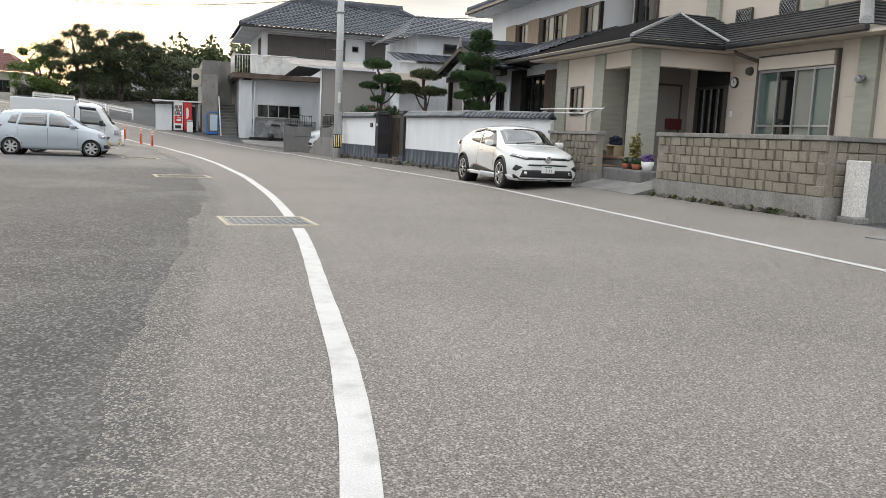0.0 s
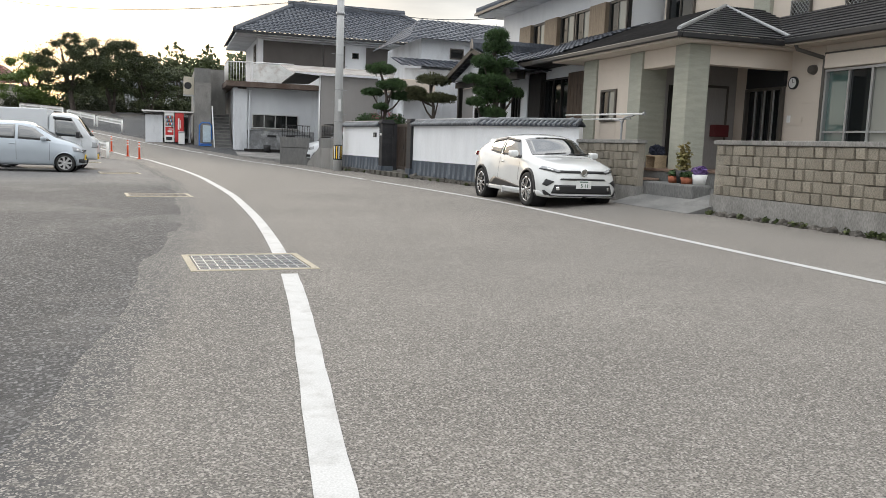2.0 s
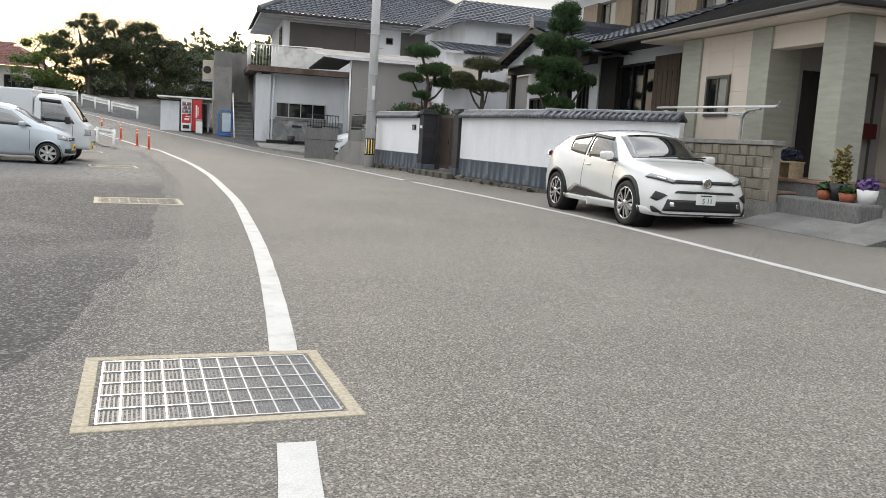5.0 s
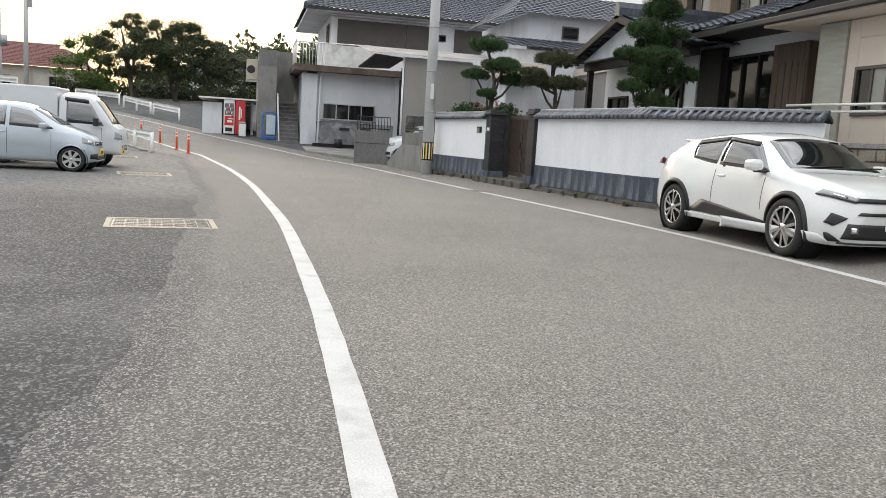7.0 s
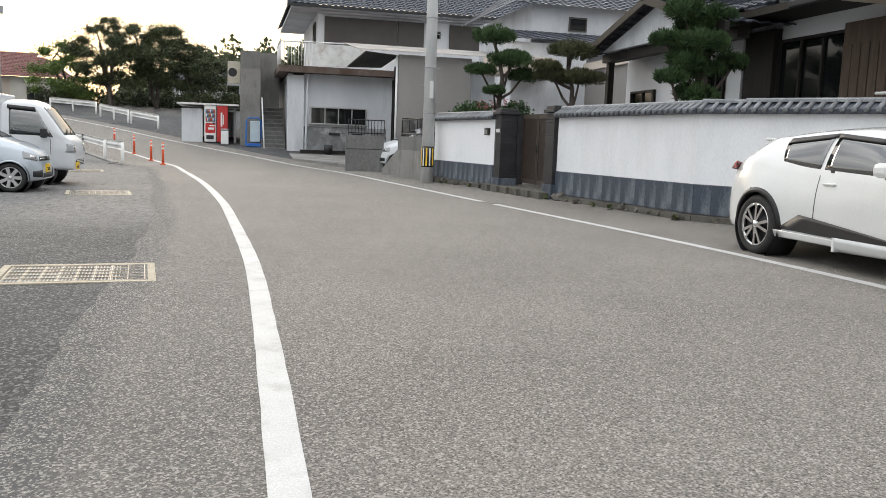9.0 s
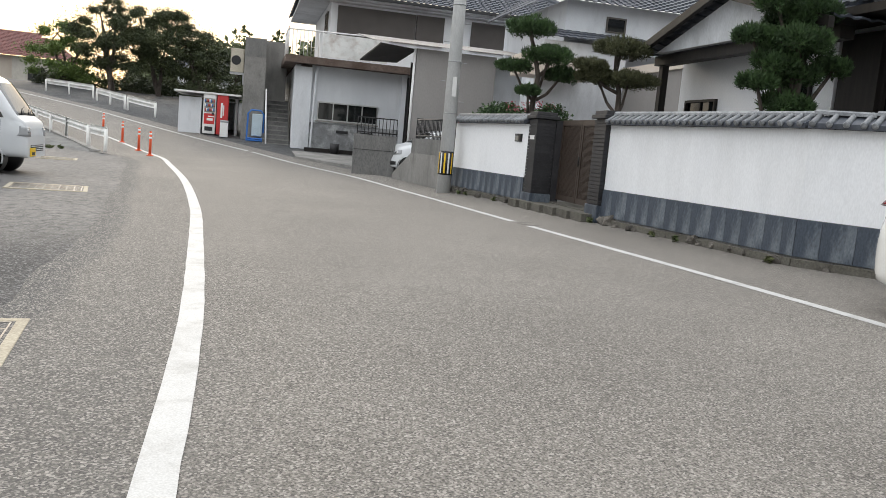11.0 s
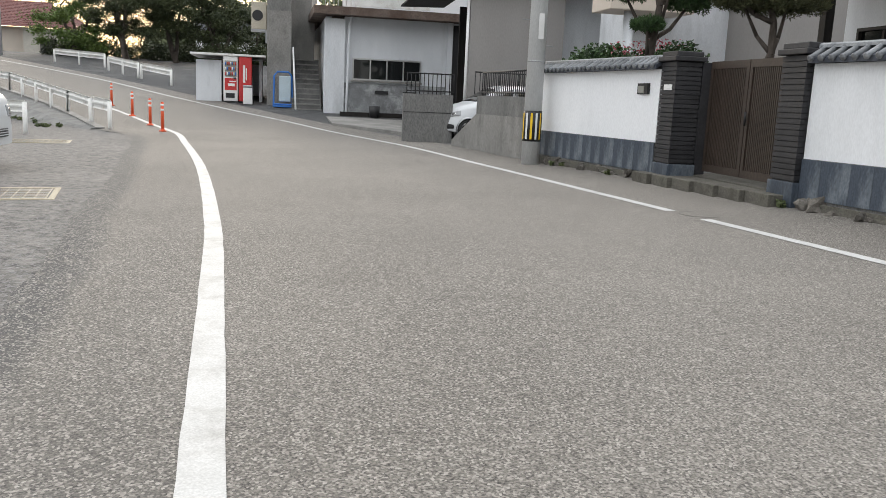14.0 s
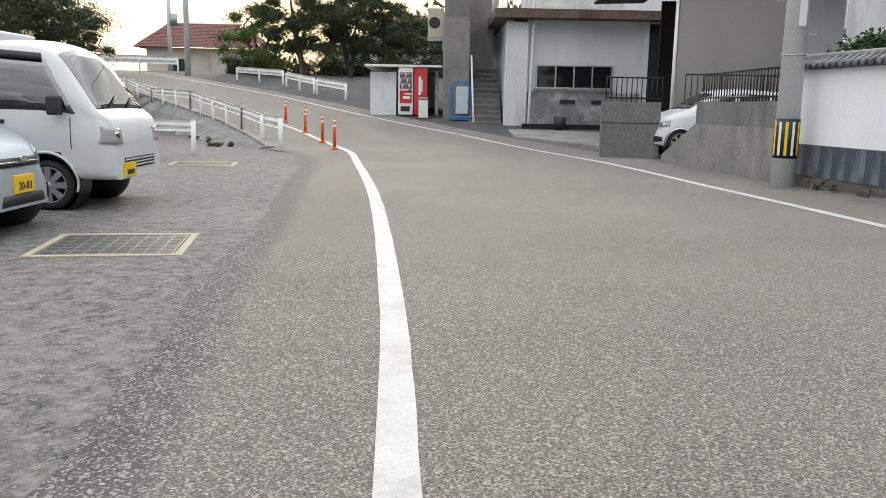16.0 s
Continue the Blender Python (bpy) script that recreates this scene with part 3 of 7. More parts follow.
garden_wall = thing("garden_wall", "white plastered garden wall on a slate base with tiled coping", "garden wall", (7, 13, 0), kind="")
RUNS = [((on_wall(19.2), 19.2), (on_wall(15.35), 15.35)), ((on_wall(12.4), 12.4), WALL_B), (WALL_B, WALL_C), (WALL_C, WALL_D)]
for p, q in RUNS:
    part("plaster_panel", wall_run(bmesh.new(), p, q, 0.16, 0.68, 1.74), PLASTER, garden_wall)
    part("base_core", wall_run(bmesh.new(), p, q, 0.2, 0.0, 0.68), DARKCONC, garden_wall)

# ---- split-face block walls of the beige house: cores; the blocks follow last ----
block_wall = thing("block_wall", "tan split-face concrete block wall with a cap", "block wall", (9.3, -2.4, 0), group="block walls")
part("core", boxes((9.33, 9.47, -4.95, -0.12, 0.0, 1.37)), BLOCK, block_wall)
part("side_core", boxes((9.47, 12.6, -4.92, -4.78, 0.0, 1.37)), BLOCK, block_wall)
part("cap", boxes((9.27, 9.5, -5.0, -0.1, 1.372, 1.45), (9.503, 12.6, -5.0, -4.76, 1.372, 1.45), bevel=0.01), CONC, block_wall)
part("footing", boxes((9.27, 9.5, -4.98, -0.1, 0.0, 0.475), (9.503, 12.6, -4.98, -4.75, 0.0, 0.475)), CONC, block_wall)
block_wall_b = thing("block_wall", "short tan split-face block wall beside the parked car", "block wall", (9.3, 3.9, 0), group="block walls")
part("core", boxes((9.33, 9.47, 2.5, 5.25, 0.0, 1.37)), BLOCK, block_wall_b)
part("cap", boxes((9.27, 9.5, 2.46, 5.27, 1.372, 1.45), bevel=0.01), CONC, block_wall_b)
part("footing", boxes((9.27, 9.5, 2.48, 5.27, 0.0, 0.475)), CONC, block_wall_b)

# ---- beige house ----
F, W = 10.15, 12.7
beige = thing("house", "beige sided house with sage tile pillars and slate porch roof", "house", (13, 2, 0))
each("foundation", ((F - 0.03, 21, 3.88, 7.0, 0.1, 0.98), (W - 0.03, 21, -7, 1.9, 0.1, 0.95)), CONC, beige)
part("porch_floor", boxes((F - 0.22, W, 1.95, 3.87, 0.1, 0.80)), DARKCONC, beige, "concrete base of the porch")
part("porch_paving", boxes((F - 0.24, W, 1.93, 3.87, 0.803, 0.86), bevel=0.008), PORCHTILE, beige, "brown tiled porch paving")
each("wall", ((F, F + 0.18, 3.9, 6.7, 0.98, 3.45), (F + 0.2, W, 6.55, 6.7, 0.98, 3.45)), BEIGE, beige)
# Beige wall in grey: the porch's shade is put into the colour.
part("porch_wall", boxes((F + 0.18, W, 3.9, 4.05, 0.86, 3.45)), GREYWALL, beige, "beige side wall inside the porch with shade in its grey")
part("wall", boxes((W, W + 0.2, -7, 3.9, 0.86, 3.62)), BEIGE, beige, "beige siding wall set back beside the porch")


def siding(x, y0, y1, z0, z1, pitch=0.455):
    """Level siding boards with open joints, proud of the wall face at x."""
    z = z0
    while z < z1 - 0.03:
        top = min(z1, z + pitch - 0.006)
        part("siding_board", boxes((x - 0.014, x - 0.001, y0, y1, z, top)), BEIGE, beige)
        z += pitch


for spec in ((F, 4.41, 4.97, 1.0, 3.44), (F, 5.73, 5.98, 1.0, 3.44), (F, 4.975, 5.725, 1.0, 1.90), (F, 4.975, 5.725, 2.69, 3.44),
             (W, 1.12, 2.14, 0.98, 3.5), (W, -1.94, -1.42, 0.98, 3.5), (W, -1.41, 1.11, 3.38, 3.5), (W, -6.9, -2.45, 0.98, 3.5)):
    siding(*spec)
each("beam", ((F - 0.01, F + 0.3, 2.58, 3.87, 3.06, 3.45), (F + 0.46, W, 2.08, 2.34, 3.06, 3.45)), BEIGE, beige)
# Ceiling in the same grey, darkened for the shade of the porch.
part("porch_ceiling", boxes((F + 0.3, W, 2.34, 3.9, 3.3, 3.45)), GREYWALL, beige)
part("pilaster", boxes((F - 0.06, F + 0.2, 5.99, 6.66, 0.98, 3.45), bevel=0.01), SAGE, beige, "sage green tiled pilaster")
part("pilaster", boxes((F - 0.06, F + 0.60, 3.86, 4.40, 0.98, 3.45), bevel=0.01), SAGE, beige, "sage green tiled pilaster")
part("corner_pillar", boxes((F - 0.06, F + 0.45, 2.06, 2.57, 0.863, 3.45), bevel=0.01), SAGE, beige, "sage green tiled porch pillar")
part("pilaster", boxes((W - 0.1, W, -2.44, -1.95, 0.95, 3.6), bevel=0.01), SAGE, beige, "sage green tiled pilaster")
window(beige, "x", F, 4.98, 5.72, 1.91, 2.68, 2, BRONZE, [PALEGLASS, DARKGLASS], label="small bronze framed window")
# The second pane's pale reflection is put into its base colour.
big = window(beige, "x", W, -1.38, 1.0, 0.95, 3.0, 4, ALU, [CURTAIN, PALEGLASS, DARKGLASS, CURTAIN], 0.1, "wide sliding glass window with a reflection painted as a pale pane")
part("shutter_box", boxes((W - 0.16, W - 0.015, -1.36, 0.98, 3.01, 3.30), bevel=0.015), BEIGE, big, "beige shutter box")
each("surround", ((W - 0.11, W - 0.012, -1.42, -1.385, 0.95, 3.34), (W - 0.11, W - 0.012, 1.003, 1.04, 0.95, 3.34), (W - 0.11, W - 0.012, -1.38, 1.0, 3.305, 3.34)), BRONZE, big)
part("mid_rail", boxes((W - 0.075, W - 0.05, -1.33, 0.95, 1.72, 1.76)), ALU, big)
window(beige, "x", W, -5.6, -3.0, 0.95, 3.06, 4, BRONZE, [CURTAIN, PALEGLASS], 0.1, "wide sliding glass window")
door = window(beige, "x", W, 2.2, 3.42, 0.87, 2.72, 4, BRONZE, [DARKGLASS], 0.12, "dark sliding entrance door with pale stiles", 0.06)
for k in range(3):
    part("pale_stile", boxes((W - 0.125, W - 0.11, 2.42 + k * 0.3, 2.46 + k * 0.3, 0.95, 2.66)), ALU, door)
part("transom", boxes((W - 0.1, W, 2.2, 3.42, 2.73, 3.28)), BLACK, door, "dark transom panel")
# Beige door, likewise greyed for the porch shade.
sd = part("side_door", boxes((11.55, 12.4, 3.855, 3.898, 0.87, 2.75)), GREYWALL, beige, "beige panel door inside the porch with shade in its grey")
each("door_frame", ((11.49, 11.547, 3.85, 3.898, 0.87, 2.81), (12.403, 12.46, 3.85, 3.898, 0.87, 2.81), (11.55, 12.4, 3.85, 3.898, 2.753, 2.81)), BRONZE, sd)
part("dark_door", boxes((10.85, 11.4, 3.86, 3.898, 0.87, 2.75)), DARKWOOD, beige)
part("letter_box", boxes((12.0, 12.4, 3.65, 3.852, 1.62, 1.9), bevel=0.02), DARKRED, beige, "dark red letter box")
clock = part("wall_clock", rods(((W, 1.96, 2.79), (W - 0.06, 1.96, 2.79), 0.135), n=24), BLACK, beige, "round black wall clock with a white face")
part("face", rods(((W - 0.055, 1.96, 2.79), (W - 0.066, 1.96, 2.79), 0.105), n=24), WHITE, clock)
part("clock_hand", boxes((W - 0.072, W - 0.067, 1.955, 1.965, 2.79, 2.87)), BLACK, clock)
part("clock_hand", boxes((W - 0.072, W - 0.067, 1.90, 1.96, 2.785, 2.795)), BLACK, clock)
part("vent_cap", rods(((W, 1.41, 3.03), (W - 0.12, 1.41, 3.03), 0.11, 0.08), n=16), BRONZE, beige)
part("wall_lamp", rods(((W - 0.1, -2.16, 2.7), (W - 0.22, -2.16, 2.66), 0.05, 0.09), ((W - 0.22, -2.16, 2.66), (W - 0.3, -2.16, 2.64), 0.09, 0.05), n=14), GALV, beige)
part("intercom", boxes((W - 0.05, W - 0.015, 1.98, 2.06, 1.95, 2.1)), WHITE, beige)
part("light_switch", boxes((W - 0.03, W - 0.015, 1.62, 1.78, 1.96, 2.06)), BEIGE, beige)
part("downpipe", tube(bmesh.new(), [(12.2, 1.5, 3.6), (12.25, 1.45, 3.42), (12.62, 1.08, 3.24), (12.62, 1.05, 3.1), (12.62, 1.05, 0.9)], 0.042, 10), BRONZE, beige, "dark downpipe")
E0, E1, EY = 9.58, 12.12, 1.72
APEX = (12.3, 4.0, 4.66)
roof = bmesh.new()
tile_roof(roof, (E0, EY, 3.62), (E0, 8.7, 3.60), APEX, (12.25, 8.7, 4.64), 0.9, 0.2, 0.0, 0.028)
tile_roof(roof, (E1 + 1.2, EY, 3.63), (E0, EY, 3.62), (E1 + 1.2, 4.0, 4.66), APEX, 0.9, 0.2, 0.0, 0.028)
tile_roof(roof, (E1, -2.55, 3.66), (E1, 2.6, 3.66), (13.4, -1.2, 4.42), (13.4, 3.4, 4.42), 0.9, 0.2, 0.0, 0.028)
tile_roof(roof, (17, -2.55, 3.66), (E1, -2.55, 3.66), (17, -1.2, 4.42), (13.4, -1.2, 4.42), 0.9, 0.2, 0.0, 0.028)
slate = tagged(part("roof", roof, SLATE, beige, "dark slate roof in level courses"), kind="stuff")
part("hip_cap", ridge_cap(bmesh.new(), (E0 - 0.02, EY - 0.02, 3.66), APEX, 0.045, 0.05), GALV, slate)
part("hip_cap", ridge_cap(bmesh.new(), (12.2, 1.66, 3.7), APEX, 0.035, 0.04), GALV, slate)
part("hip_cap", ridge_cap(bmesh.new(), (E1 - 0.02, -2.57, 3.7), (13.4, -1.2, 4.46), 0.13, 0.1), GALV, slate)
each("soffit", ((E0 + 0.05, W, EY + 0.05, 7.6, 3.46, 3.52), (E1 + 0.05, W, -7, EY + 0.05, 3.5, 3.56)), BEIGE, beige)
part("gutter", boxes((E0 - 0.06, E0 + 0.05, EY - 0.06, 8.7, 3.50, 3.61), (E0 + 0.052, E1, EY - 0.06, EY + 0.04, 3.50, 3.61), (E1 - 0.06, E1 + 0.05, -2.6, EY - 0.07, 3.53, 3.65), bevel=0.02), BLACK, beige, "black gutter along the eaves")
part("upper_wall", boxes((13.4, 21, -0.12, 8.3, 4.0, 8.2)), BEIGE, beige)
part("upper_pilaster", boxes((13.3, 13.4, -0.10, 0.59, 4.2, 8.2)), SAGE, beige)
part("upper_pilaster", boxes((13.3, 13.4, 3.71, 4.29, 4.4, 8.2)), SAGE, beige)
for lo, hi, z0, z1 in ((2.42, 3.03, 4.21, 4.72), (0.81, 1.41, 4.18, 4.73)):
    w = window(beige, "x", 13.4, lo, hi, z0, z1, 1, BRONZE, [DARKGLASS], 0.08, "small window with a diagonal lattice grille")
    for k in range(-5, 6):
        for s_ in (1, -1):
            c = (lo + hi) / 2 + k * (hi - lo) / 6
            a, b = c - s_ * (z1 - z0) / 2, c + s_ * (z1 - z0) / 2
            cut = lambda v: z0 + (v - a) / (b - a) * (z1 - z0)
            pts = [(v, cut(v)) for v in (min(max(a, lo), hi), min(max(b, lo), hi))]
            if abs(pts[0][0] - pts[1][0]) > 0.05:
                part("lattice_bar", rods(((13.31, *pts[0]), (13.31, *pts[1]), 0.006), n=4), GALV, w)
for lo, hi in ((4.5, 4.95), (5.05, 5.5)):
    window(beige, "x", 13.4, lo, hi, 5.5, 6.9, 1, WHITE, [PALEGLASS], 0.08, "narrow white framed window")
window(beige, "x", 13.4, 6.8, 8.1, 4.75, 6.1, 2, BRONZE, [DARKGLASS], 0.08, "dark upper window")
part("upper_wing", boxes((14.6, 21, -6.5, -0.13, 4.0, 8.2)), BEIGE, beige)
part("upper_roof", boxes((12.8, 21.6, -1.8, 8.8, 8.2, 8.5), bevel=0.05), SLATE, beige)

driveway = bmesh.new()
slab(driveway, [(8.75, -0.2, 0.13), (8.75, 2.55, 0.13), (9.85, 2.6, 0.42), (9.85, -0.2, 0.42)], 0.45)
slab(driveway, [(9.853, -0.2, 0.42), (9.853, 1.9, 0.42), (W, 1.9, 0.60), (W, -0.2, 0.60)], 0.5)
struct("driveway", driveway, DARKCONC, "grey concrete ramp up to the porch", "driveway")
step = thing("porch_step", "brown tiled porch steps on a concrete base", "steps", (10, 3, 0.2))
part("kerb", boxes((9.52, 9.92, 2.6, 3.85, 0.15, 0.60), bevel=0.03), DARKCONC, step)
part("tread", boxes((9.50, 9.925, 2.58, 3.86, 0.603, 0.65), bevel=0.01), PORCHTILE, step)
part("kerb", boxes((9.48, 9.92, 0.75, 2.5, 0.15, 0.60), bevel=0.04), DARKCONC, step)
yard = bmesh.new()
box(yard, 9.5, W - 0.03, -4.78, -0.2, 0.0, 0.8)
struct("garden_bed", yard, EARTH, "earth of the small front garden behind the block wall", "garden")

# ---- old white house with dark timber windows ----
old = thing("house", "old white plastered house with dark timber windows and tiled roofs", "house", (13, 13, 0))
each("wall", ((10.9, 11.05, 7.55, 12.2, 0.2, 3.9), (11.05, 12.6, 7.55, 7.7, 0.2, 3.9), (10.7, 10.85, 11.6, 16.6, 0.2, 3.6), (10.85, 12.6, 16.45, 16.6, 0.2, 4.2)), PLASTER, old)
window(old, "x", 10.9, 8.8, 10.65, 1.3, 3.28, 3, DARKWOOD, [DARKGLASS], 0.1, "dark timber sliding window")
sh = part("storm_shutter_box", boxes((10.7, 10.89, 7.72, 8.78, 1.3, 3.36), bevel=0.01), BROWNWOOD, old, "brown timber storm shutter box")
for k in range(5):
    part("board", boxes((10.685, 10.699, 7.76 + k * 0.2, 7.94 + k * 0.2, 1.34, 3.0)), BROWNWOOD, sh)
part("post", boxes((10.72, 10.89, 10.66, 11.55, 0.2, 3.5)), DARKWOOD, old)
window(old, "x", 10.7, 12.1, 12.7, 1.9, 3.0, 2, DARKWOOD, [DARKGLASS], 0.08, "narrow dark timber window")
window(old, "x", 10.7, 15.0, 16.2, 0.6, 2.6, 2, DARKWOOD, [DARKGLASS], 0.08, "dark sliding entrance door")
each("post", ((9.95, 10.1, 16.1, 16.25, 0.1, 3.28), (9.95, 10.1, 11.9, 12.05, 0.1, 3.28), (9.9, 10.15, 10.6, 16.4, 3.28, 3.48)), DARKWOOD, old)
lr = bmesh.new()
tile_roof(lr, (10.0, 7.7, 3.78), (10.0, 12.2, 3.78), (12.6, 7.7, 4.75), (12.6, 12.2, 4.75), 0.27, 0.28)
low_roof = tagged(part("lower_roof", lr, KAWARA, old, "grey tiled lean-to roof"), kind="stuff")
part("eave_boarding", boxes((10.02, 12.6, 7.7, 12.2, 3.62, 3.75)), DARKWOOD, low_roof)
gr = bmesh.new()
tile_roof(gr, (9.5, 16.6, 3.5), (13, 16.6, 3.5), (9.5, 13.4, 4.4), (13, 13.4, 4.4), 0.27, 0.28)
tile_roof(gr, (13, 10.3, 3.5), (9.5, 10.3, 3.5), (13, 13.4, 4.4), (9.5, 13.4, 4.4), 0.27, 0.28)
gable = tagged(part("gable_roof", gr, KAWARA, old, "tiled gable roof over the entrance"), kind="stuff")
part("ridge", ridge_cap(bmesh.new(), (9.4, 13.4, 4.44), (13, 13.4, 4.44), 0.15, 0.28), KAWARA, gable)
tri = bmesh.new()
a_ = [tri.verts.new((9.75, y, z)) for y, z in ((16.1, 3.5), (10.8, 3.5), (13.4, 4.26))]
b_ = [tri.verts.new((9.9, y, z)) for y, z in ((16.1, 3.5), (10.8, 3.5), (13.4, 4.26))]
tri.faces.new(a_), tri.faces.new(b_[::-1])
for k in range(3):
    tri.faces.new((a_[k], b_[k], b_[(k + 1) % 3], a_[(k + 1) % 3]))
bmesh.ops.recalc_face_normals(tri, faces=tri.faces)
part("gable_plaster", tri, OLDWHITE, gable)
bb = bmesh.new()
for y0 in (16.65, 10.25):
    slab(bb, [(9.4, y0, 3.5), (9.5, y0, 3.5), (9.5, 13.4, 4.41), (9.4, 13.4, 4.41)], 0.16)
bmesh.ops.recalc_face_normals(bb, faces=bb.faces)
part("barge_board", bb, DARKWOOD, gable)
part("upper_wall", boxes((12.6, 20, 8.9, 18.6, 4.2, 6.6)), PLASTER, old)
part("window_recess", boxes((12.52, 12.6, 8.75, 16.6, 4.66, 5.66)), DARKWOOD, old)
for k in range(7):
    y0 = 8.8 + k * 1.1
    if k in (1, 4, 6):
        part("storm_shutter", boxes((12.36, 12.52, y0, y0 + 1.0, 4.69, 5.64), bevel=0.01), TANBOARD, old)
    else:
        window(old, "x", 12.52, y0, y0 + 1.02, 4.70, 5.62, 2, BRONZE, [PALEGLASS, DARKGLASS], 0.06)
part("sill_rail", boxes((12.3, 12.52, 8.7, 16.7, 4.56, 4.64)), GALV, old)
ur = bmesh.new()
tile_roof(ur, (11.7, 8.2, 6.5), (11.7, 19.4, 6.5), (16, 8.2, 8.4), (16, 17, 8.4), 0.28, 0.3)
tile_roof(ur, (11.7, 19.4, 6.5), (20.3, 19.4, 6.5), (16, 17, 8.4), (16.2, 17, 8.4), 0.28, 0.3)
top_roof = tagged(part("upper_roof", ur, KAWARA, old, "blue grey tiled hip roof"), kind="stuff")
part("eave_board", boxes((11.72, 20, 8.3, 19.3, 6.36, 6.47)), OLDWHITE, top_roof)
part("hip_ridge", ridge_cap(bmesh.new(), (11.7, 19.4, 6.55), (16, 17, 8.42), 0.12, 0.18), KAWARA, top_roof)
part("gutter", boxes((11.6, 11.7, 8.2, 19.4, 6.42, 6.52)), BLACK, top_roof)

# ---- grey walled house behind the gate ----
mid = thing("house", "plain grey rendered house behind the clipped pines", "house", (13, 25, 0))
part("wall", boxes((9.9, 12.6, 23.6, 25.4, 0.1, 4.6)), OLDWHITE, mid)
part("annex_wall", boxes((12.6, 13.2, 17.2, 25.4, 0.1, 3.75)), GREYWALL, mid, "grey sided annex wall")
part("annex_fascia", boxes((12.5, 13.25, 17.1, 25.4, 3.753, 4.0)), BEIGE, mid, "cream fascia along the annex roof")
part("upper_wall", boxes((11.2, 19, 25.4, 32, 4.7, 6.2)), OLDWHITE, mid)
mr_ = bmesh.new()
tile_roof(mr_, (10.4, 24.9, 6.1), (19.6, 24.9, 6.1), (12.0, 28.5, 7.5), (19.6, 28.5, 7.5), 0.28, 0.3)
tile_roof(mr_, (10.4, 32, 6.1), (10.4, 24.9, 6.1), (12.0, 28.6, 7.5), (12.0, 28.5, 7.5), 0.28, 0.3)
tile_roof(mr_, (9.6, 23.3, 4.66), (14, 23.3, 4.66), (9.6, 25.4, 5.2), (14, 25.4, 5.2), 0.28, 0.3)
tagged(part("roof", mr_, KAWARA, mid), kind="stuff")
window(mid, "y", 25.4, 12.6, 13.3, 5.3, 5.8, 1, BRONZE, [DARKGLASS], 0.06)
canopy = thing("porch_canopy", "beige concrete porch canopy on round columns", "canopy", (9, 24, 0))
part("canopy_slab", boxes((8.9, 11.0, 22.4, 23.55, 3.4, 4.0), bevel=0.02), BEIGE, canopy)
part("column", rods(((9.5, 22.7, 0.1), (9.5, 22.7, 3.4), 0.12), n=16), OLDWHITE, canopy)

# ---- grey shed with a corrugated roof ----
shed = thing("shed", "grey sided shed with a rusty corrugated roof", "shed", (8, 28.5, 0))
each("wall", ((6.8, 9.6, 27.4, 27.55, 0.1, 4.32), (9.45, 9.6, 27.55, 33.5, 0.1, 4.32)), GREYWALL, shed)
part("side_panel", boxes((9.62, 11.2, 28.2, 33.5, 0.1, 4.3)), OLDWHITE, shed)
cr = bmesh.new()
tile_roof(cr, (5.2, 27.05, 4.38), (11.4, 27.05, 4.38), (5.2, 31.5, 5.05), (11.4, 31.5, 5.05), 0.11, 2.2, 0.03, 0.01)
croof = part("roof", cr, mat("corrugated_sheet", (0.30, 0.28, 0.26), (0.40, 0.38, 0.36), 0.6, 0.2, 1.5, 20, 0.2, stain=((0.16, 0.10, 0.07), 0.8)), shed, "weathered corrugated roof sheets")
# Dark slab added below the sheets; its colour imitates the shaded underside.
fl = bmesh.new()
slab(fl, [(5.5, 27.1, 4.34), (5.35, 31.0, 4.1), (6.75, 31.0, 4.15), (6.75, 27.35, 4.28)], 0.05)
bmesh.ops.recalc_face_normals(fl, faces=fl.faces)
part("end_flap", fl, DARKWOOD, croof)
# Dark sheet added at the back so the open shed reads as unlit.
part("back_boarding", boxes((7.35, 9.4, 31.2, 31.3, 0.3, 4.2)), DARKWOOD, shed, "dark sheet for the unlit inside of the open shed")
part("downpipe", rods(((6.72, 27.36, 0.3), (6.72, 27.36, 4.3), 0.04)), WHITE, shed)

# ---- white workshop house with a balcony ----
wh = thing("house", "white two-storey house with a workshop below and blue grey hip roof", "house", (9, 38, 0.4))
each("wall", ((3.9, 10.0, 34.8, 35.0, 1.65, 4.05), (3.25, 3.45, 35.0, 46, 0.2, 4.05), (7.7, 7.9, 34.7, 34.8, 0.3, 4.0)), OLDWHITE, wh)
part("lower_wall", boxes((3.9, 10.0, 34.78, 34.98, 0.2, 1.647)), PEELING, wh, "grey base wall with peeling white paint")
for x in (5.05, 6.1):
    part("wall_vent", boxes((x, x + 0.5, 34.74, 34.78, 1.28, 1.4)), BLACK, wh)
part("pilaster", boxes((3.18, 3.9, 34.55, 35.0, 0.3, 3.88), bevel=0.01), OLDWHITE, wh)
part("floor_band", boxes((2.75, 10.0, 34.1, 36.9, 3.98, 4.26), (2.75, 3.3, 36.9, 45, 3.98, 4.26)), RUST, wh, "rust-stained balcony edge")
window(wh, "y", 34.8, 4.2, 6.75, 1.76, 2.54, 4, ALU, [DARKGLASS], 0.08, "row of four dark sliding panes")
part("sill", boxes((4.15, 6.8, 34.7, 34.8, 1.7, 1.757)), CONC, wh)
# A black sheet on the wall stands for the shade inside the opening.
part("doorway", boxes((7.92, 9.95, 34.72, 34.77, 0.3, 3.9)), BLACK, wh, "black sheet for the unlit inside of the open doorway")
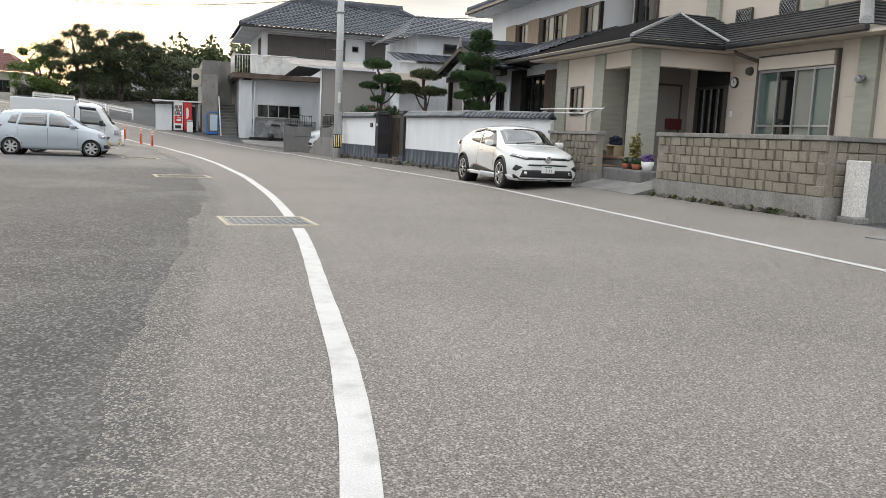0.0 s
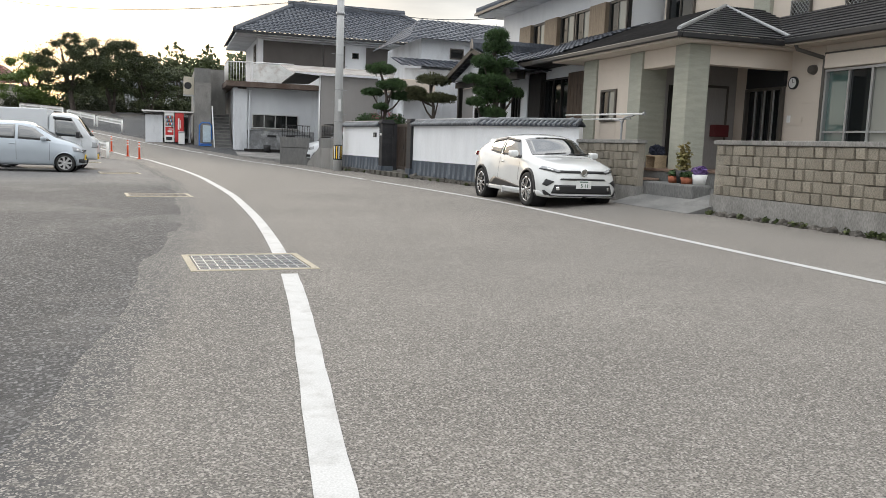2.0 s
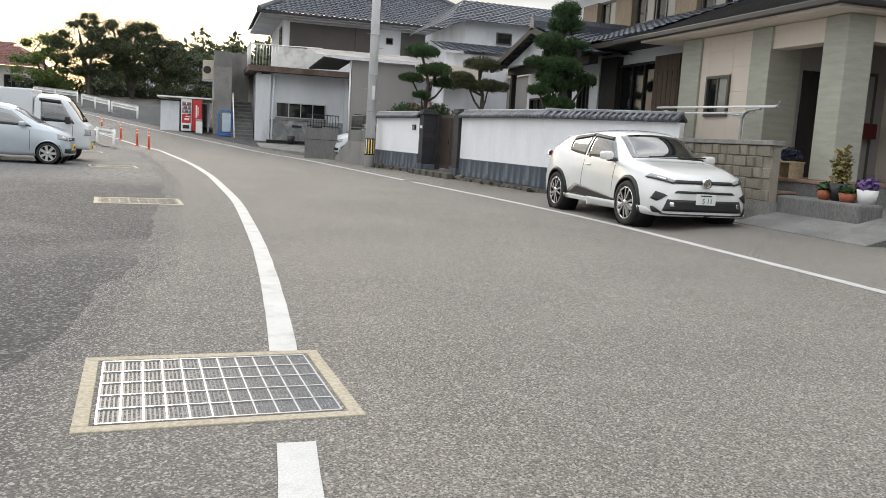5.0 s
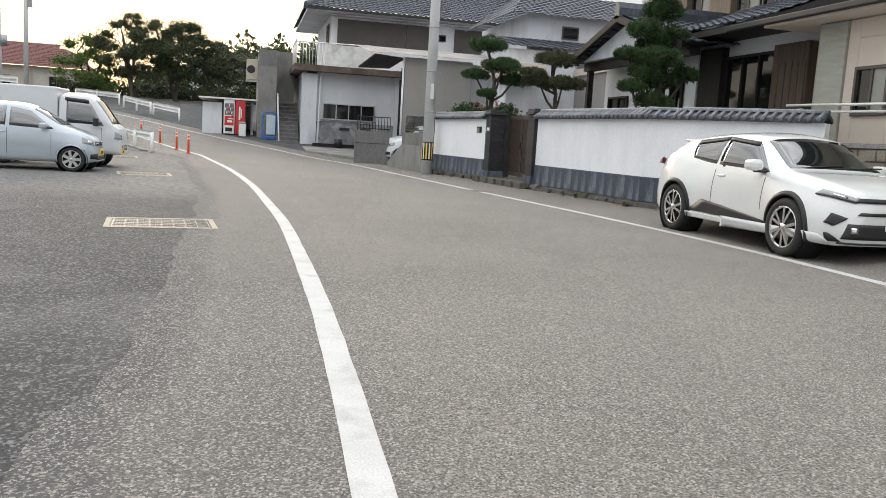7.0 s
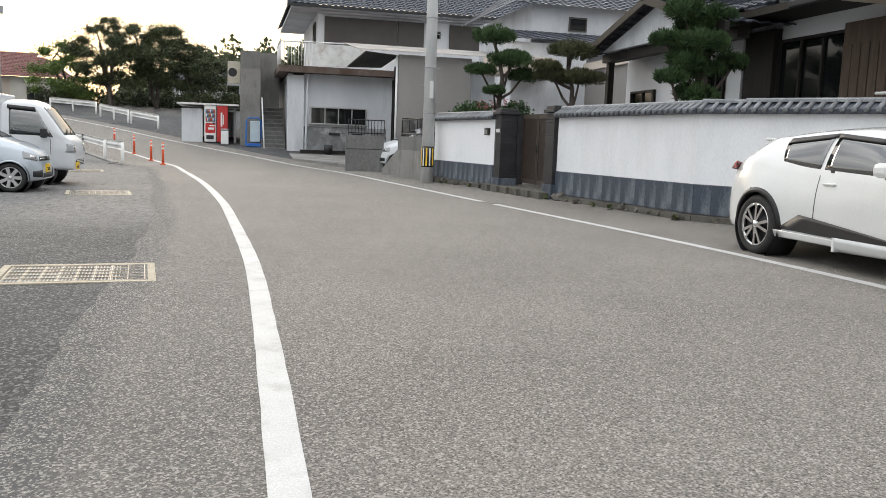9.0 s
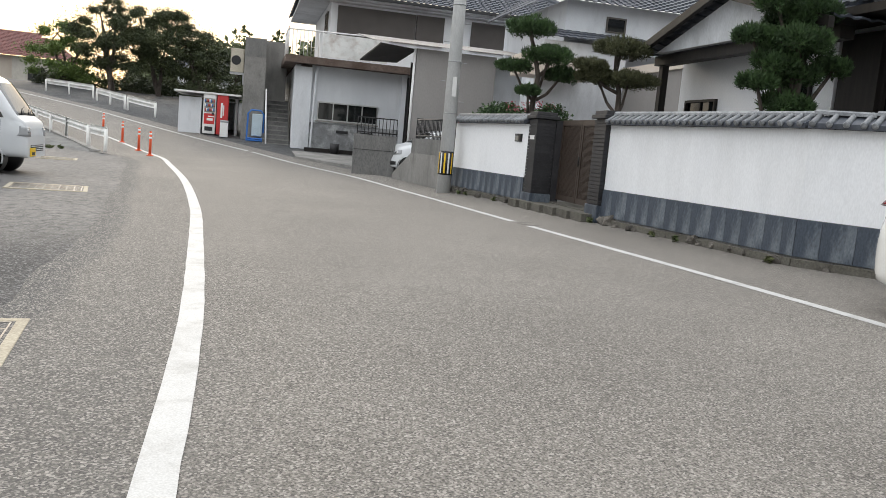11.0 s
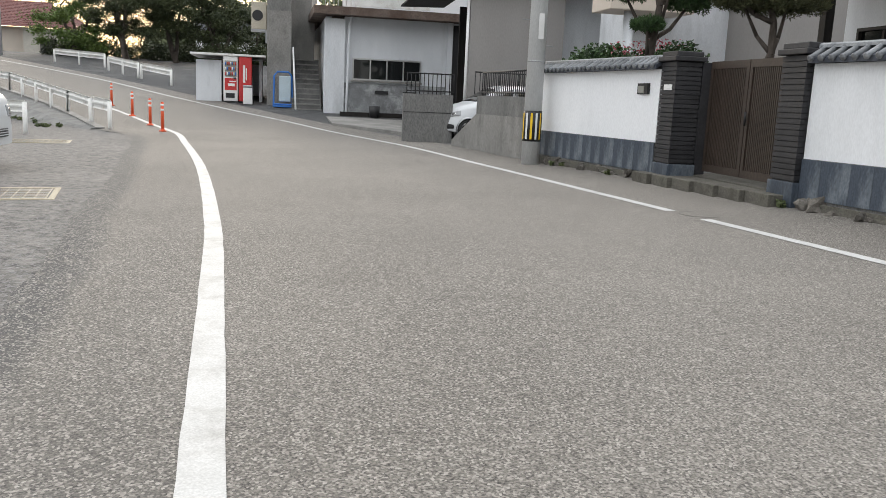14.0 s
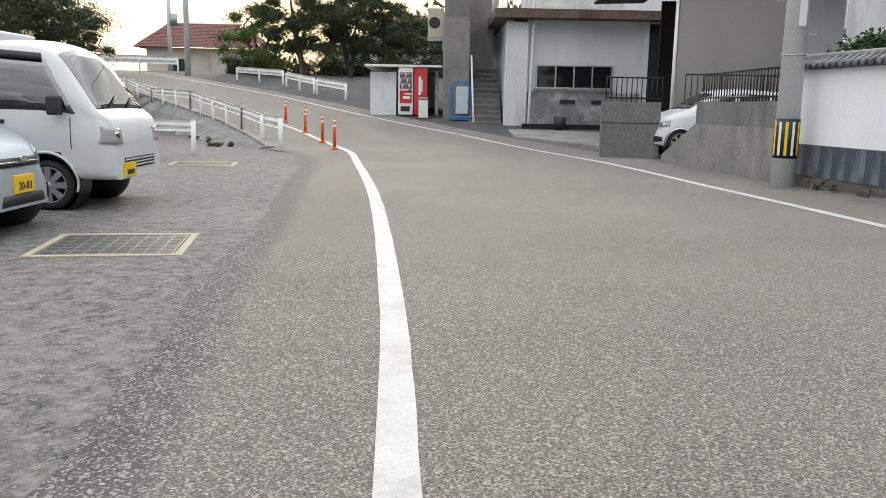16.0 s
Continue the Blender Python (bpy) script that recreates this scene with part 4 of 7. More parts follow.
part("downpipe", tube(bmesh.new(), [(4.15, 34.6, 3.95), (4.05, 34.5, 3.7), (3.98, 34.5, 0.3)], 0.045), OLDWHITE, wh)
rail = bmesh.new()
for k in range(9):
    rod(rail, (2.82, 34.2 + k * 0.33, 4.28), (2.82, 34.2 + k * 0.33, 5.28), 0.015, n=6)
for k in range(10):
    rod(rail, (2.85 + k * 0.15, 34.17, 4.28), (2.85 + k * 0.15, 34.17, 5.28), 0.015, n=6)
rod(rail, (2.82, 34.17, 5.28), (2.82, 37, 5.28), 0.03, n=6), rod(rail, (2.82, 34.17, 5.28), (6.4, 34.17, 5.34), 0.03, n=6)
part("balcony_rail", rail, WHITE, wh)
part("balcony_panel", boxes((4.2, 6.9, 34.15, 34.2, 4.3, 5.25)), WORNWHITE, wh, "white sheet panel on the balcony")
part("balcony_panel", boxes((2.83, 2.87, 34.3, 36.6, 4.4, 5.4)), mat("tan_sheet", (0.5, 0.35, 0.24), (0.42, 0.3, 0.2), 0.7), wh, "tan sheet on the balcony end")
part("upper_wall", boxes((4.7, 16.7, 37, 45.5, 4.1, 7.15)), PLASTER, wh)
part("storm_shutter", boxes((5.0, 8.5, 36.9, 37, 5.55, 6.85)), SHUTTER, wh, "brown metal storm shutters")
part("storm_shutter", boxes((8.53, 9.8, 36.86, 37, 5.55, 6.85)), SHUTTER, wh)
each("storm_shutter", ((11.1, 12.9, 36.9, 37, 5.55, 6.85), (12.93, 14.4, 36.86, 37, 5.55, 6.85)), SHUTTER, wh)
window(wh, "y", 37, 10.25, 10.65, 6.15, 6.5, 1, BRONZE, [DARKGLASS], 0.06)
window(wh, "y", 37, 15.0, 16.3, 5.9, 6.6, 2, BRONZE, [DARKGLASS], 0.06)
window(wh, "x", 4.7, 38, 39.2, 5.2, 6.7, 2, BRONZE, [DARKGLASS], 0.06)
part("awning", boxes((4.6, 14.8, 36.5, 37, 6.95, 7.02)), OLDWHITE, wh)
hr = bmesh.new()
EV = 7.2
tile_roof(hr, (3.3, 36.0, EV), (17.3, 36.0, EV), (7.2, 41, 9.5), (14.2, 41, 9.5), 0.28, 0.3, 0.05, 0.04)
tile_roof(hr, (3.3, 46.2, EV), (3.3, 36.0, EV), (7.2, 41.2, 9.5), (7.2, 41, 9.5), 0.28, 0.3, 0.05, 0.04)
tile_roof(hr, (17.3, 36.0, EV), (17.3, 46.2, EV), (14.2, 41, 9.5), (14.2, 41.2, 9.5), 0.28, 0.3, 0.05, 0.04)
hip = tagged(part("roof", hr, KAWARA, wh, "blue grey tiled hip roof"), kind="stuff")
part("ridge", ridge_cap(bmesh.new(), (6.9, 41, 9.55), (14.5, 41, 9.55), 0.16, 0.32), KAWARA, hip)
for p, q in (((3.3, 36, EV), (7.2, 41, 9.52)), ((17.3, 36, EV), (14.2, 41, 9.52))):
    part("hip_ridge", ridge_cap(bmesh.new(), p, q, 0.13, 0.22), KAWARA, hip)
part("soffit", boxes((3.4, 17.2, 36.1, 46.1, EV - 0.16, EV - 0.05)), OLDWHITE, hip)
part("gutter", boxes((3.2, 17.4, 35.9, 36.0, EV - 0.12, EV)), BLACK, hip)

# ---- stair tower, outside stair and vending corner ----
tower = thing("stair_wall", "tall weathered grey concrete wall of the outside stair", "wall", (1.6, 37, 0.5))
part("wall", boxes((1.15, 2.05, 36.5, 37.6, 0.3, 4.2)), CONC, tower)
part("wall_top", boxes((1.15, 2.03, 36.52, 37.58, 4.203, 5.0)), DARKCONC, tower)
each("back_wall", ((2.053, 3.0, 38.2, 38.4, 0.3, 5.1), (1.17, 2.05, 37.6, 46, 0.3, 5.0)), CONC, tower)
stair = thing("outside_stair", "dark concrete outside stair beside the white house", "stair", (2.6, 36, 0.4))
for k in range(11):
    part("stair_tread", boxes((2.06, 3.16, 35.4 + k * 0.26, 35.4 + (k + 1) * 0.26 - 0.003, 0.3, 0.58 + k * 0.19)), DARKCONC, stair)
    # Paler slab added on each tread to set it off from the risers.
    part("nosing", boxes((2.06, 3.16, 35.37 + k * 0.26, 35.4 + (k + 1) * 0.26 - 0.04, 0.583 + k * 0.19, 0.63 + k * 0.19)), CONC, stair)
part("handrail", rods(((2.2, 35.3, 0.5), (2.12, 36.6, 2.9), 0.035)), WHITE, stair)
vshed = thing("vending_shelter", "low white shelter behind the vending machines", "shelter", (0, 38.5, 0.7))
each("wall", ((-1.5, -0.56, 37.3, 37.42, 0.5, 2.3), (-1.5, -1.38, 37.42, 40.5, 0.4, 2.3), (0.85, 0.97, 37.62, 40.5, 0.4, 2.4), (-1.38, 0.85, 40.3, 40.4, 0.4, 2.3)), OLDWHITE, vshed)
part("roof", boxes((-1.68, 1.1, 36.9, 40.7, 2.47, 2.55), bevel=0.01), WORNWHITE, vshed)


# ---- vehicles ----
def lathe_y(bm, profile, n=28, centre=(0, 0, 0)):
    """Turns a profile of (radius, y) round the y axis."""
    cx, cy, cz = centre
    rings = [[bm.verts.new((cx + r * math.cos(k * 2 * math.pi / n), cy + y, cz + r * math.sin(k * 2 * math.pi / n))) for k in range(n)] for r, y in profile]
    for a, b in zip(rings, rings[1:]):
        for k in range(n):
            bm.faces.new((a[k], a[(k + 1) % n], b[(k + 1) % n], b[k])).smooth = True
    return bm


def wheel(parent, x, y, r, side, spokes, rim_mat, double=False, tyre_w=0.2):
    """side: +1 for a wheel whose outer face looks towards +y."""
    s_ = side
    hub = part("wheel", lathe_y(bmesh.new(), [(0.001, s_ * 0.01), (r * 0.12, s_ * 0.01), (r * 0.14, -s_ * 0.03), (r * 0.72, -s_ * 0.06), (r * 0.72, -s_ * tyre_w)], 24, (x, y, r)), BLACK, parent)
    w = r * 0.32
    part("tyre", lathe_y(bmesh.new(), [(r * 0.70, -s_ * 0.01), (r * 0.80, s_ * 0.012), (r * 0.93, s_ * 0.005), (r, -s_ * 0.03), (r, -s_ * (tyre_w - 0.03)), (r * 0.93, -s_ * tyre_w), (r * 0.7, -s_ * tyre_w)], 36, (x, y, r)), RUBBER, hub)
    rim = lathe_y(bmesh.new(), [(r * 0.66, -s_ * 0.015), (r * 0.71, s_ * 0.006), (r * 0.73, -s_ * 0.004), (r * 0.70, -s_ * 0.05)], 36, (x, y, r))
    for k in range(spokes):
        for d in ((-0.16, 0.16) if double else (0.0,)):
            a0, a1 = k * 2 * math.pi / spokes + d * 0.6, k * 2 * math.pi / spokes + d * 1.5
            for j in range(1):
                p = Vector((x + r * 0.1 * math.cos(a0), y - s_ * 0.005, r + r * 0.1 * math.sin(a0)))
                q = Vector((x + r * 0.69 * math.cos(a1), y - s_ * 0.002, r + r * 0.69 * math.sin(a1)))
                t = (q - p).cross(Vector((0, 1, 0))).normalized() * (r * (0.055 if double else 0.12))
                slab_pts = [p - t * 0.8, p + t * 0.8, q + t, q - t]
                top = [rim.verts.new(v + Vector((0, s_ * 0.012, 0))) for v in slab_pts]
                low = [rim.verts.new(v - Vector((0, s_ * 0.03, 0))) for v in slab_pts]
                rim.faces.new(top), rim.faces.new(low[::-1])
                for i in range(4):
                    rim.faces.new((top[i], low[i], low[(i + 1) % 4], top[(i + 1) % 4]))
    lathe_y(rim, [(0.001, s_ * 0.015), (r * 0.13, s_ * 0.012), (r * 0.15, -s_ * 0.02)], 16, (x, y, r))
    bmesh.ops.recalc_face_normals(rim, faces=rim.faces)
    part("rim", rim, rim_mat, hub)


def lettering(parent, text, m, size, material, name="lettering"):
    """Raised characters as a mesh in the plane of m."""
    cu = bpy.data.curves.new(name, "FONT")
    cu.body, cu.size, cu.extrude, cu.align_x, cu.align_y = text, size, 0.002, "CENTER", "CENTER"
    tmp = new("lettering_source", cu)
    me = bpy.data.meshes.new_from_object(tmp.evaluated_get(bpy.context.evaluated_depsgraph_get()))
    bpy.data.objects.remove(tmp)
    me.transform(m)
    me.materials.append(material)
    ob = new(name, me)
    ob.parent = parent
    BASE[ob.name] = BASE[parent.name]
    return ob


class Form:
    """The outer skin of a car as smooth curves along its length: x forward, z up, half width y."""
    def __init__(self, under, belt, top, wide, waist, roof, wheels, flare=0.03, rail=0.82):
        self.curves = [under, belt, top, wide, waist, roof]
        self.wheels, self.flare, self.rail = wheels, flare, rail
        self.lo, self.hi = top[0][0], top[-1][0]
        self.memo = {}

    def at(self, x):
        k = round(max(self.lo, min(self.hi, x)), 4)
        if k not in self.memo:
            zb, zs, zt, wm, ws, wt = (curve_at(c, k) for c in self.curves)
            zs = min(zs, zt - 0.03)
            self.memo[k] = (zb, zs, zt, wm, ws, wt, zs + self.rail * (zt - zs))
        return self.memo[k]

    def width(self, x, z):
        zb, zs, zt, wm, ws, wt, zr = self.at(x)
        if z < zb or z > zt:
            return 0.0
        if z <= zs:
            u = (z - zb) / (zs - zb)
            y = curve_at([(0, wm * 0.95), (0.12, wm * 0.985), (0.45, wm), (0.72, wm * 0.6 + ws * 0.4 + 0.008), (1.0, ws)], u)
            bell = max(0.0, math.sin(math.pi * min(1.0, u * 1.05)))
            for w in self.wheels:
                y += self.flare * bell * math.exp(-((x - w) / 0.36) ** 2)
            return y
        if z <= zr:
            u = (z - zs) / (zr - zs)
            return ws * 0.985 + (wt - ws * 0.985) * u + 0.025 * math.sin(math.pi * u) * min(1, (zt - zs) / 0.3)
        return wt * math.sqrt(max(0.0, 1 - ((z - zr) / (zt - zr)) ** 2))

    def crown(self, x, y):
        zb, zs, zt, wm, ws, wt, zr = self.at(x)
        return zr + (zt - zr) * math.sqrt(max(0.0, 1 - min(1, abs(y) / wt) ** 2))

    def reach(self, y, z, front=True):
        """The x of the nose (or tail) skin at a given y and z."""
        a, b = (0.0, self.hi) if front else (0.0, self.lo)
        if self.width(b, z) >= abs(y) and self.at(b)[0] <= z <= self.at(b)[2]:
            return b
        for _ in range(24):
            m = (a + b) / 2
            a, b = (m, b) if self.width(m, z) >= abs(y) else (a, m)
        return a

    def shell(self, well):
        """The body as one mesh, with round openings for the wheels."""
        bm = bmesh.new()
        n = int((self.hi - self.lo) / 0.045)
        rings = []
        for k in range(n + 1):
            x = self.lo + (self.hi - self.lo) * k / n
            zb, zs, zt, wm, ws, wt, zr = self.at(x)
            half = [(0.0, zb), (self.width(x, zb + 0.001) * 0.9, zb)]
            for j in range(13):
                z = zb + (zs - zb) * (0.03 + 0.97 * j / 12)
                half.append((self.width(x, z), z))
            for j in range(1, 7):
                z = zs + (zr - zs) * j / 6
                half.append((self.width(x, z), z))
            for j in range(1, 7):
                a = math.pi / 2 * j / 6
                half.append((wt * math.cos(a) if j < 6 else 0.0, zr + (zt - zr) * math.sin(a)))
            rings.append([bm.verts.new((x, y, z)) for y, z in half + [(-y, z) for y, z in half[1:-1]][::-1]])
        m = len(rings[0])
        for a, b in zip(rings, rings[1:]):
            for j in range(m):
                q = (a[j], a[(j + 1) % m], b[(j + 1) % m], b[j])
                c = sum((v.co for v in q), Vector()) / 4
                if abs(c.y) > 0.5 and any((c.x - w) ** 2 + (c.z - well * 0.93) ** 2 < (well + 0.025) ** 2 for w in self.wheels):
                    continue
                bm.faces.new(q).smooth = True
        bm.faces.new(rings[0]), bm.faces.new(rings[-1][::-1])
        bmesh.ops.recalc_face_normals(bm, faces=bm.faces)
        return bm


def sheet_part(name, grid, inward, material, parent, label=""):
    """A thin moulded panel: a grid of points with a thickness given inwards."""
    bm = bmesh.new()
    top = [[bm.verts.new(p) for p in row] for row in grid]
    low = [[bm.verts.new(Vector(p) + Vector(inward)) for p in row] for row in grid]
    for g in (top, low):
        for a, b in zip(g, g[1:]):
            for k in range(len(a) - 1):
                bm.faces.new((a[k], a[k + 1], b[k + 1], b[k])).smooth = True
    rim_t = top[0] + [r[-1] for r in top[1:]] + top[-1][-2::-1] + [r[0] for r in top[-2:0:-1]]
    rim_l = low[0] + [r[-1] for r in low[1:]] + low[-1][-2::-1] + [r[0] for r in low[-2:0:-1]]
    for k in range(len(rim_t)):
        j = (k + 1) % len(rim_t)
        bm.faces.new((rim_t[k], rim_t[j], rim_l[j], rim_l[k]))
    bmesh.ops.recalc_face_normals(bm, faces=bm.faces)
    return part(name, bm, material, parent, label)


def quad_grid(c, nu, nv):
    a, b, d, e = (Vector(v) for v in c)
    return [[a.lerp(b, i / nu).lerp(e.lerp(d, i / nu), j / nv) for i in range(nu + 1)] for j in range(nv + 1)]


def side_skin(f, name, s_, corners, material, parent, label="", off=0.006, n=(10, 5)):
    """A panel on the flank; corners (x, z) lower rear, lower front, upper front, upper rear."""
    g = [[(p.x, s_ * (f.width(p.x, p.y) + off), p.y) for p in row] for row in quad_grid(corners, *n)]
    return sheet_part(name, g, (0, -s_ * 0.025, 0), material, parent, label)


def nose_skin(f, name, corners, material, parent, label="", off=0.008, front=True, n=(10, 4)):
    """A panel on the nose or tail; corners (y, z)."""
    d = 1 if front else -1
    g = [[(f.reach(p.x, p.y, front) + d * off, p.x * (1 + off / max(0.3, abs(p.x)) * 0.7), p.y) for p in row] for row in quad_grid(corners, *n)]
    return sheet_part(name, g, (-d * 0.03, 0, 0), material, parent, label)


def roof_skin(f, name, x0, x1, s0, s1, material, parent, label="", off=0.006):
    """A pane between the roof rails from x0 to x1; s0, s1: shares of the half width."""
    g = []
    for i in range(9):
        x = x0 + (x1 - x0) * i / 8
        w = f.at(x)[5] * (s0 + (s1 - s0) * i / 8)
        g.append([(x + off * (0.6 if x > 0 else -0.6), w * (k / 5 - 1), f.crown(x, w * (k / 5 - 1)) + off) for k in range(11)])
    return sheet_part(name, g, (0, 0, -0.02), material, parent, label)


def wheel_opening(f, parent, xw, r, s_, lip, material, label=""):
    """The moulding round a wheel opening, following the flank, and the dark liner behind it."""
    rows = []
    zc = r * 0.93
    for rad in (r - 0.005, r + lip * 0.5, r + lip):
        row = []
        for k in range(29):
            a = -0.36 + (math.pi + 0.72) * k / 28
            x, z = xw + rad * math.cos(a), max(0.2, zc + rad * math.sin(a))
            zb = f.at(x)[0]
            row.append((x, s_ * (max(f.width(x, max(z, zb + 0.012)), 0.6) + (0.012 if rad < r + lip else 0.002)), z))
        rows.append(row)
    sheet_part("wheel_arch", rows, (0, -s_ * 0.05, 0), material, parent, label)
    y = s_ * (f.width(xw, zc + r) - 0.02)
    part("wheel_well", lathe_y(bmesh.new(), [(r + 0.03, 0), (r + 0.03, -s_ * 0.3), (0.001, -s_ * 0.3)], 28, (xw, y, zc)), BLACK, parent)


def slim_box(name, x0, x1, ya, yb, z0, z1, material, parent, bevel=0.01, label=""):
    return part(name, box(bmesh.new(), x0, x1, min(ya, yb), max(ya, yb), z0, z1, bevel), material, parent, label)


GREENPAINT = paint("plate_green", (0.02, 0.09, 0.05), 0.5)
TO_FRONT = Matrix(((0, 0, 1, 0), (1, 0, 0, 0), (0, 1, 0, 0), (0, 0, 0, 1)))

# white crossover beside the block wall
suv = thing("car", "pearl white crossover car with black lower trim and dark glass", "car", (7.72, 3.93, 0.02), -90)
SUV = Form([(-2.10, 0.42), (-1.95, 0.28), (-1.0, 0.24), (1.0, 0.23), (1.9, 0.21), (2.09, 0.23)],
           [(-2.10, 0.84), (-2.0, 0.97), (-1.6, 1.12), (-1.15, 1.075), (-0.6, 1.0), (0, 0.965), (0.6, 0.945), (1.02, 0.935), (1.3, 0.905), (1.7, 0.84), (1.95, 0.745), (2.09, 0.55)],
           [(-2.12, 0.90), (-2.08, 1.0), (-1.95, 1.07), (-1.62, 1.335), (-1.2, 1.415), (-0.7, 1.465), (-0.2, 1.487), (0.15, 1.475), (0.42, 1.405), (1.0, 1.045), (1.3, 0.985), (1.7, 0.915), (1.92, 0.845), (2.03, 0.76), (2.09, 0.62)],
           [(-2.12, 0.60), (-2.02, 0.76), (-1.8, 0.85), (-1.3, 0.872), (-0.6, 0.838), (0, 0.828), (0.6, 0.838), (1.3, 0.872), (1.7, 0.862), (1.9, 0.80), (2.02, 0.68), (2.09, 0.50)],
           [(-2.12, 0.56), (-2.0, 0.70), (-1.6, 0.79), (-1.0, 0.775), (0, 0.785), (0.8, 0.80), (1.3, 0.80), (1.7, 0.76), (1.95, 0.64), (2.09, 0.42)],
           [(-2.12, 0.42), (-1.9, 0.52), (-1.6, 0.56), (-1.0, 0.575), (-0.3, 0.60), (0.3, 0.605), (0.6, 0.625), (1.0, 0.67), (1.3, 0.66), (1.7, 0.60), (1.95, 0.48), (2.09, 0.30)], (1.30, -1.30), 0.032)
part("body", SUV.shell(0.375), PEARL, suv, "pearl white body")
roof_skin(SUV, "windscreen", 0.42, 1.0, 0.93, 0.96, CARGLASS, suv, "wide raked windscreen")
roof_skin(SUV, "rear_window", -1.95, -1.66, 0.86, 0.86, CARGLASS, suv)
slim_box("rear_spoiler", -1.74, -1.52, -0.52, 0.52, 1.318, 1.352, PEARL, suv, 0.015)
for s_ in (1, -1):
    for x in (1.30, -1.30):
        wheel_opening(SUV, suv, x, 0.375, s_, 0.05, BLACK)
        wheel(suv, x, s_ * 0.885, 0.345, s_, 5, CHROME, True)
    side_skin(SUV, "door_window", s_, [(-0.36, 0.99), (0.80, 0.965), (0.37, 1.315), (-0.34, 1.385)], CARGLASS, suv, "dark front door window")
    side_skin(SUV, "door_window", s_, [(-1.04, 1.085), (-0.42, 1.00), (-0.40, 1.385), (-1.14, 1.29)], CARGLASS, suv, "dark rear door window")
    side_skin(SUV, "window_visor", s_, [(-1.13, 1.285), (-0.36, 1.355), (-0.36, 1.40), (-1.13, 1.345)], BLACK, suv, "", 0.014, (8, 2))
    side_skin(SUV, "window_visor", s_, [(-0.35, 1.355), (0.36, 1.29), (0.34, 1.34), (-0.35, 1.40)], BLACK, suv, "", 0.014, (8, 2))
    side_skin(SUV, "side_cladding", s_, [(-0.93, 0.34), (0.93, 0.31), (0.90, 0.37), (-0.60, 0.52)], BLACK, suv, "black lower door trim", 0.012)
    side_skin(SUV, "side_skirt", s_, [(-0.97, 0.245), (0.97, 0.235), (0.97, 0.305), (-0.97, 0.325)], PEARL, suv, "white side skirt", 0.035)
    for x0, x1 in ((-0.395, -0.385), (0.76, 0.77)):
        side_skin(SUV, "door_seam", s_, [(x0, 0.50), (x1, 0.50), (x1, 0.955), (x0, 0.955)], BLACK, suv, "", 0.002, (1, 8))
    w = SUV.width(0.66, 0.96)
    mir = slim_box("door_mirror", 0.58, 0.78, s_ * (w + 0.06), s_ * (w + 0.24), 0.975, 1.115, PEARL, suv, 0.045)
    slim_box("mirror_base", 0.62, 0.76, s_ * (w - 0.02), s_ * (w + 0.12), 0.955, 0.99, BLACK, mir, 0.01)
    slim_box("door_handle", -0.30, -0.12, s_ * (SUV.width(-0.2, 0.87) - 0.01), s_ * (SUV.width(-0.2, 0.87) + 0.025), 0.855, 0.885, PEARL, suv, 0.012)
    nose_skin(SUV, "headlamp", [(s_ * 0.50, 0.715), (s_ * 0.785, 0.782), (s_ * 0.735, 0.832), (s_ * 0.46, 0.745)], LAMP, suv, "swept clear headlamp", 0.012, n=(12, 4))
    nose_skin(SUV, "headlamp_bezel", [(s_ * 0.50, 0.695), (s_ * 0.785, 0.763), (s_ * 0.785, 0.78), (s_ * 0.49, 0.715)], BLACK, suv, "", 0.014, n=(12, 2))
    nose_skin(SUV, "lamp_reflector", [(s_ * 0.58, 0.745), (s_ * 0.70, 0.775), (s_ * 0.70, 0.80), (s_ * 0.58, 0.765)], CHROME, suv, "", 0.016, n=(4, 2))
    nose_skin(SUV, "corner_vent", [(s_ * 0.74, 0.44), (s_ * 0.80, 0.47), (s_ * 0.74, 0.58), (s_ * 0.60, 0.53)], BLACK, suv, "", 0.012, n=(6, 4))
    nose_skin(SUV, "fog_lamp", [(s_ * 0.50, 0.365), (s_ * 0.57, 0.365), (s_ * 0.57, 0.43), (s_ * 0.50, 0.43)], CHROME, suv, "", 0.026, n=(3, 3))
    nose_skin(SUV, "bumper_blade", [(s_ * 0.70, 0.20), (s_ * 0.87, 0.20), (s_ * 0.875, 0.345), (s_ * 0.83, 0.345)], PEARL, suv, "white front corner spoiler", 0.03, n=(5, 3))
    nose_skin(SUV, "blade_trim", [(s_ * 0.60, 0.225), (s_ * 0.76, 0.22), (s_ * 0.79, 0.36), (s_ * 0.77, 0.36)], BLACK, suv, "", 0.022, n=(5, 3))
    nose_skin(SUV, "tail_lamp", [(s_ * 0.50, 0.94), (s_ * 0.80, 0.98), (s_ * 0.74, 1.065), (s_ * 0.50, 1.02)], TAIL, suv, "dark red tail lamp standing proud", 0.07, False, n=(8, 3))
nose_skin(SUV, "bumper_intake", [(-0.66, 0.30), (0.66, 0.30), (0.60, 0.47), (-0.60, 0.47)], BLACK, suv, "black lower grille", 0.012, n=(16, 4))
nose_skin(SUV, "upper_grille", [(-0.50, 0.565), (0.50, 0.565), (0.46, 0.60), (-0.46, 0.60)], BLACK, suv, "", 0.01, n=(12, 2))
nose_skin(SUV, "bonnet_trim", [(-0.50, 0.705), (0.50, 0.705), (0.47, 0.755), (-0.47, 0.755)], BLACK, suv, "", 0.012, n=(14, 2))
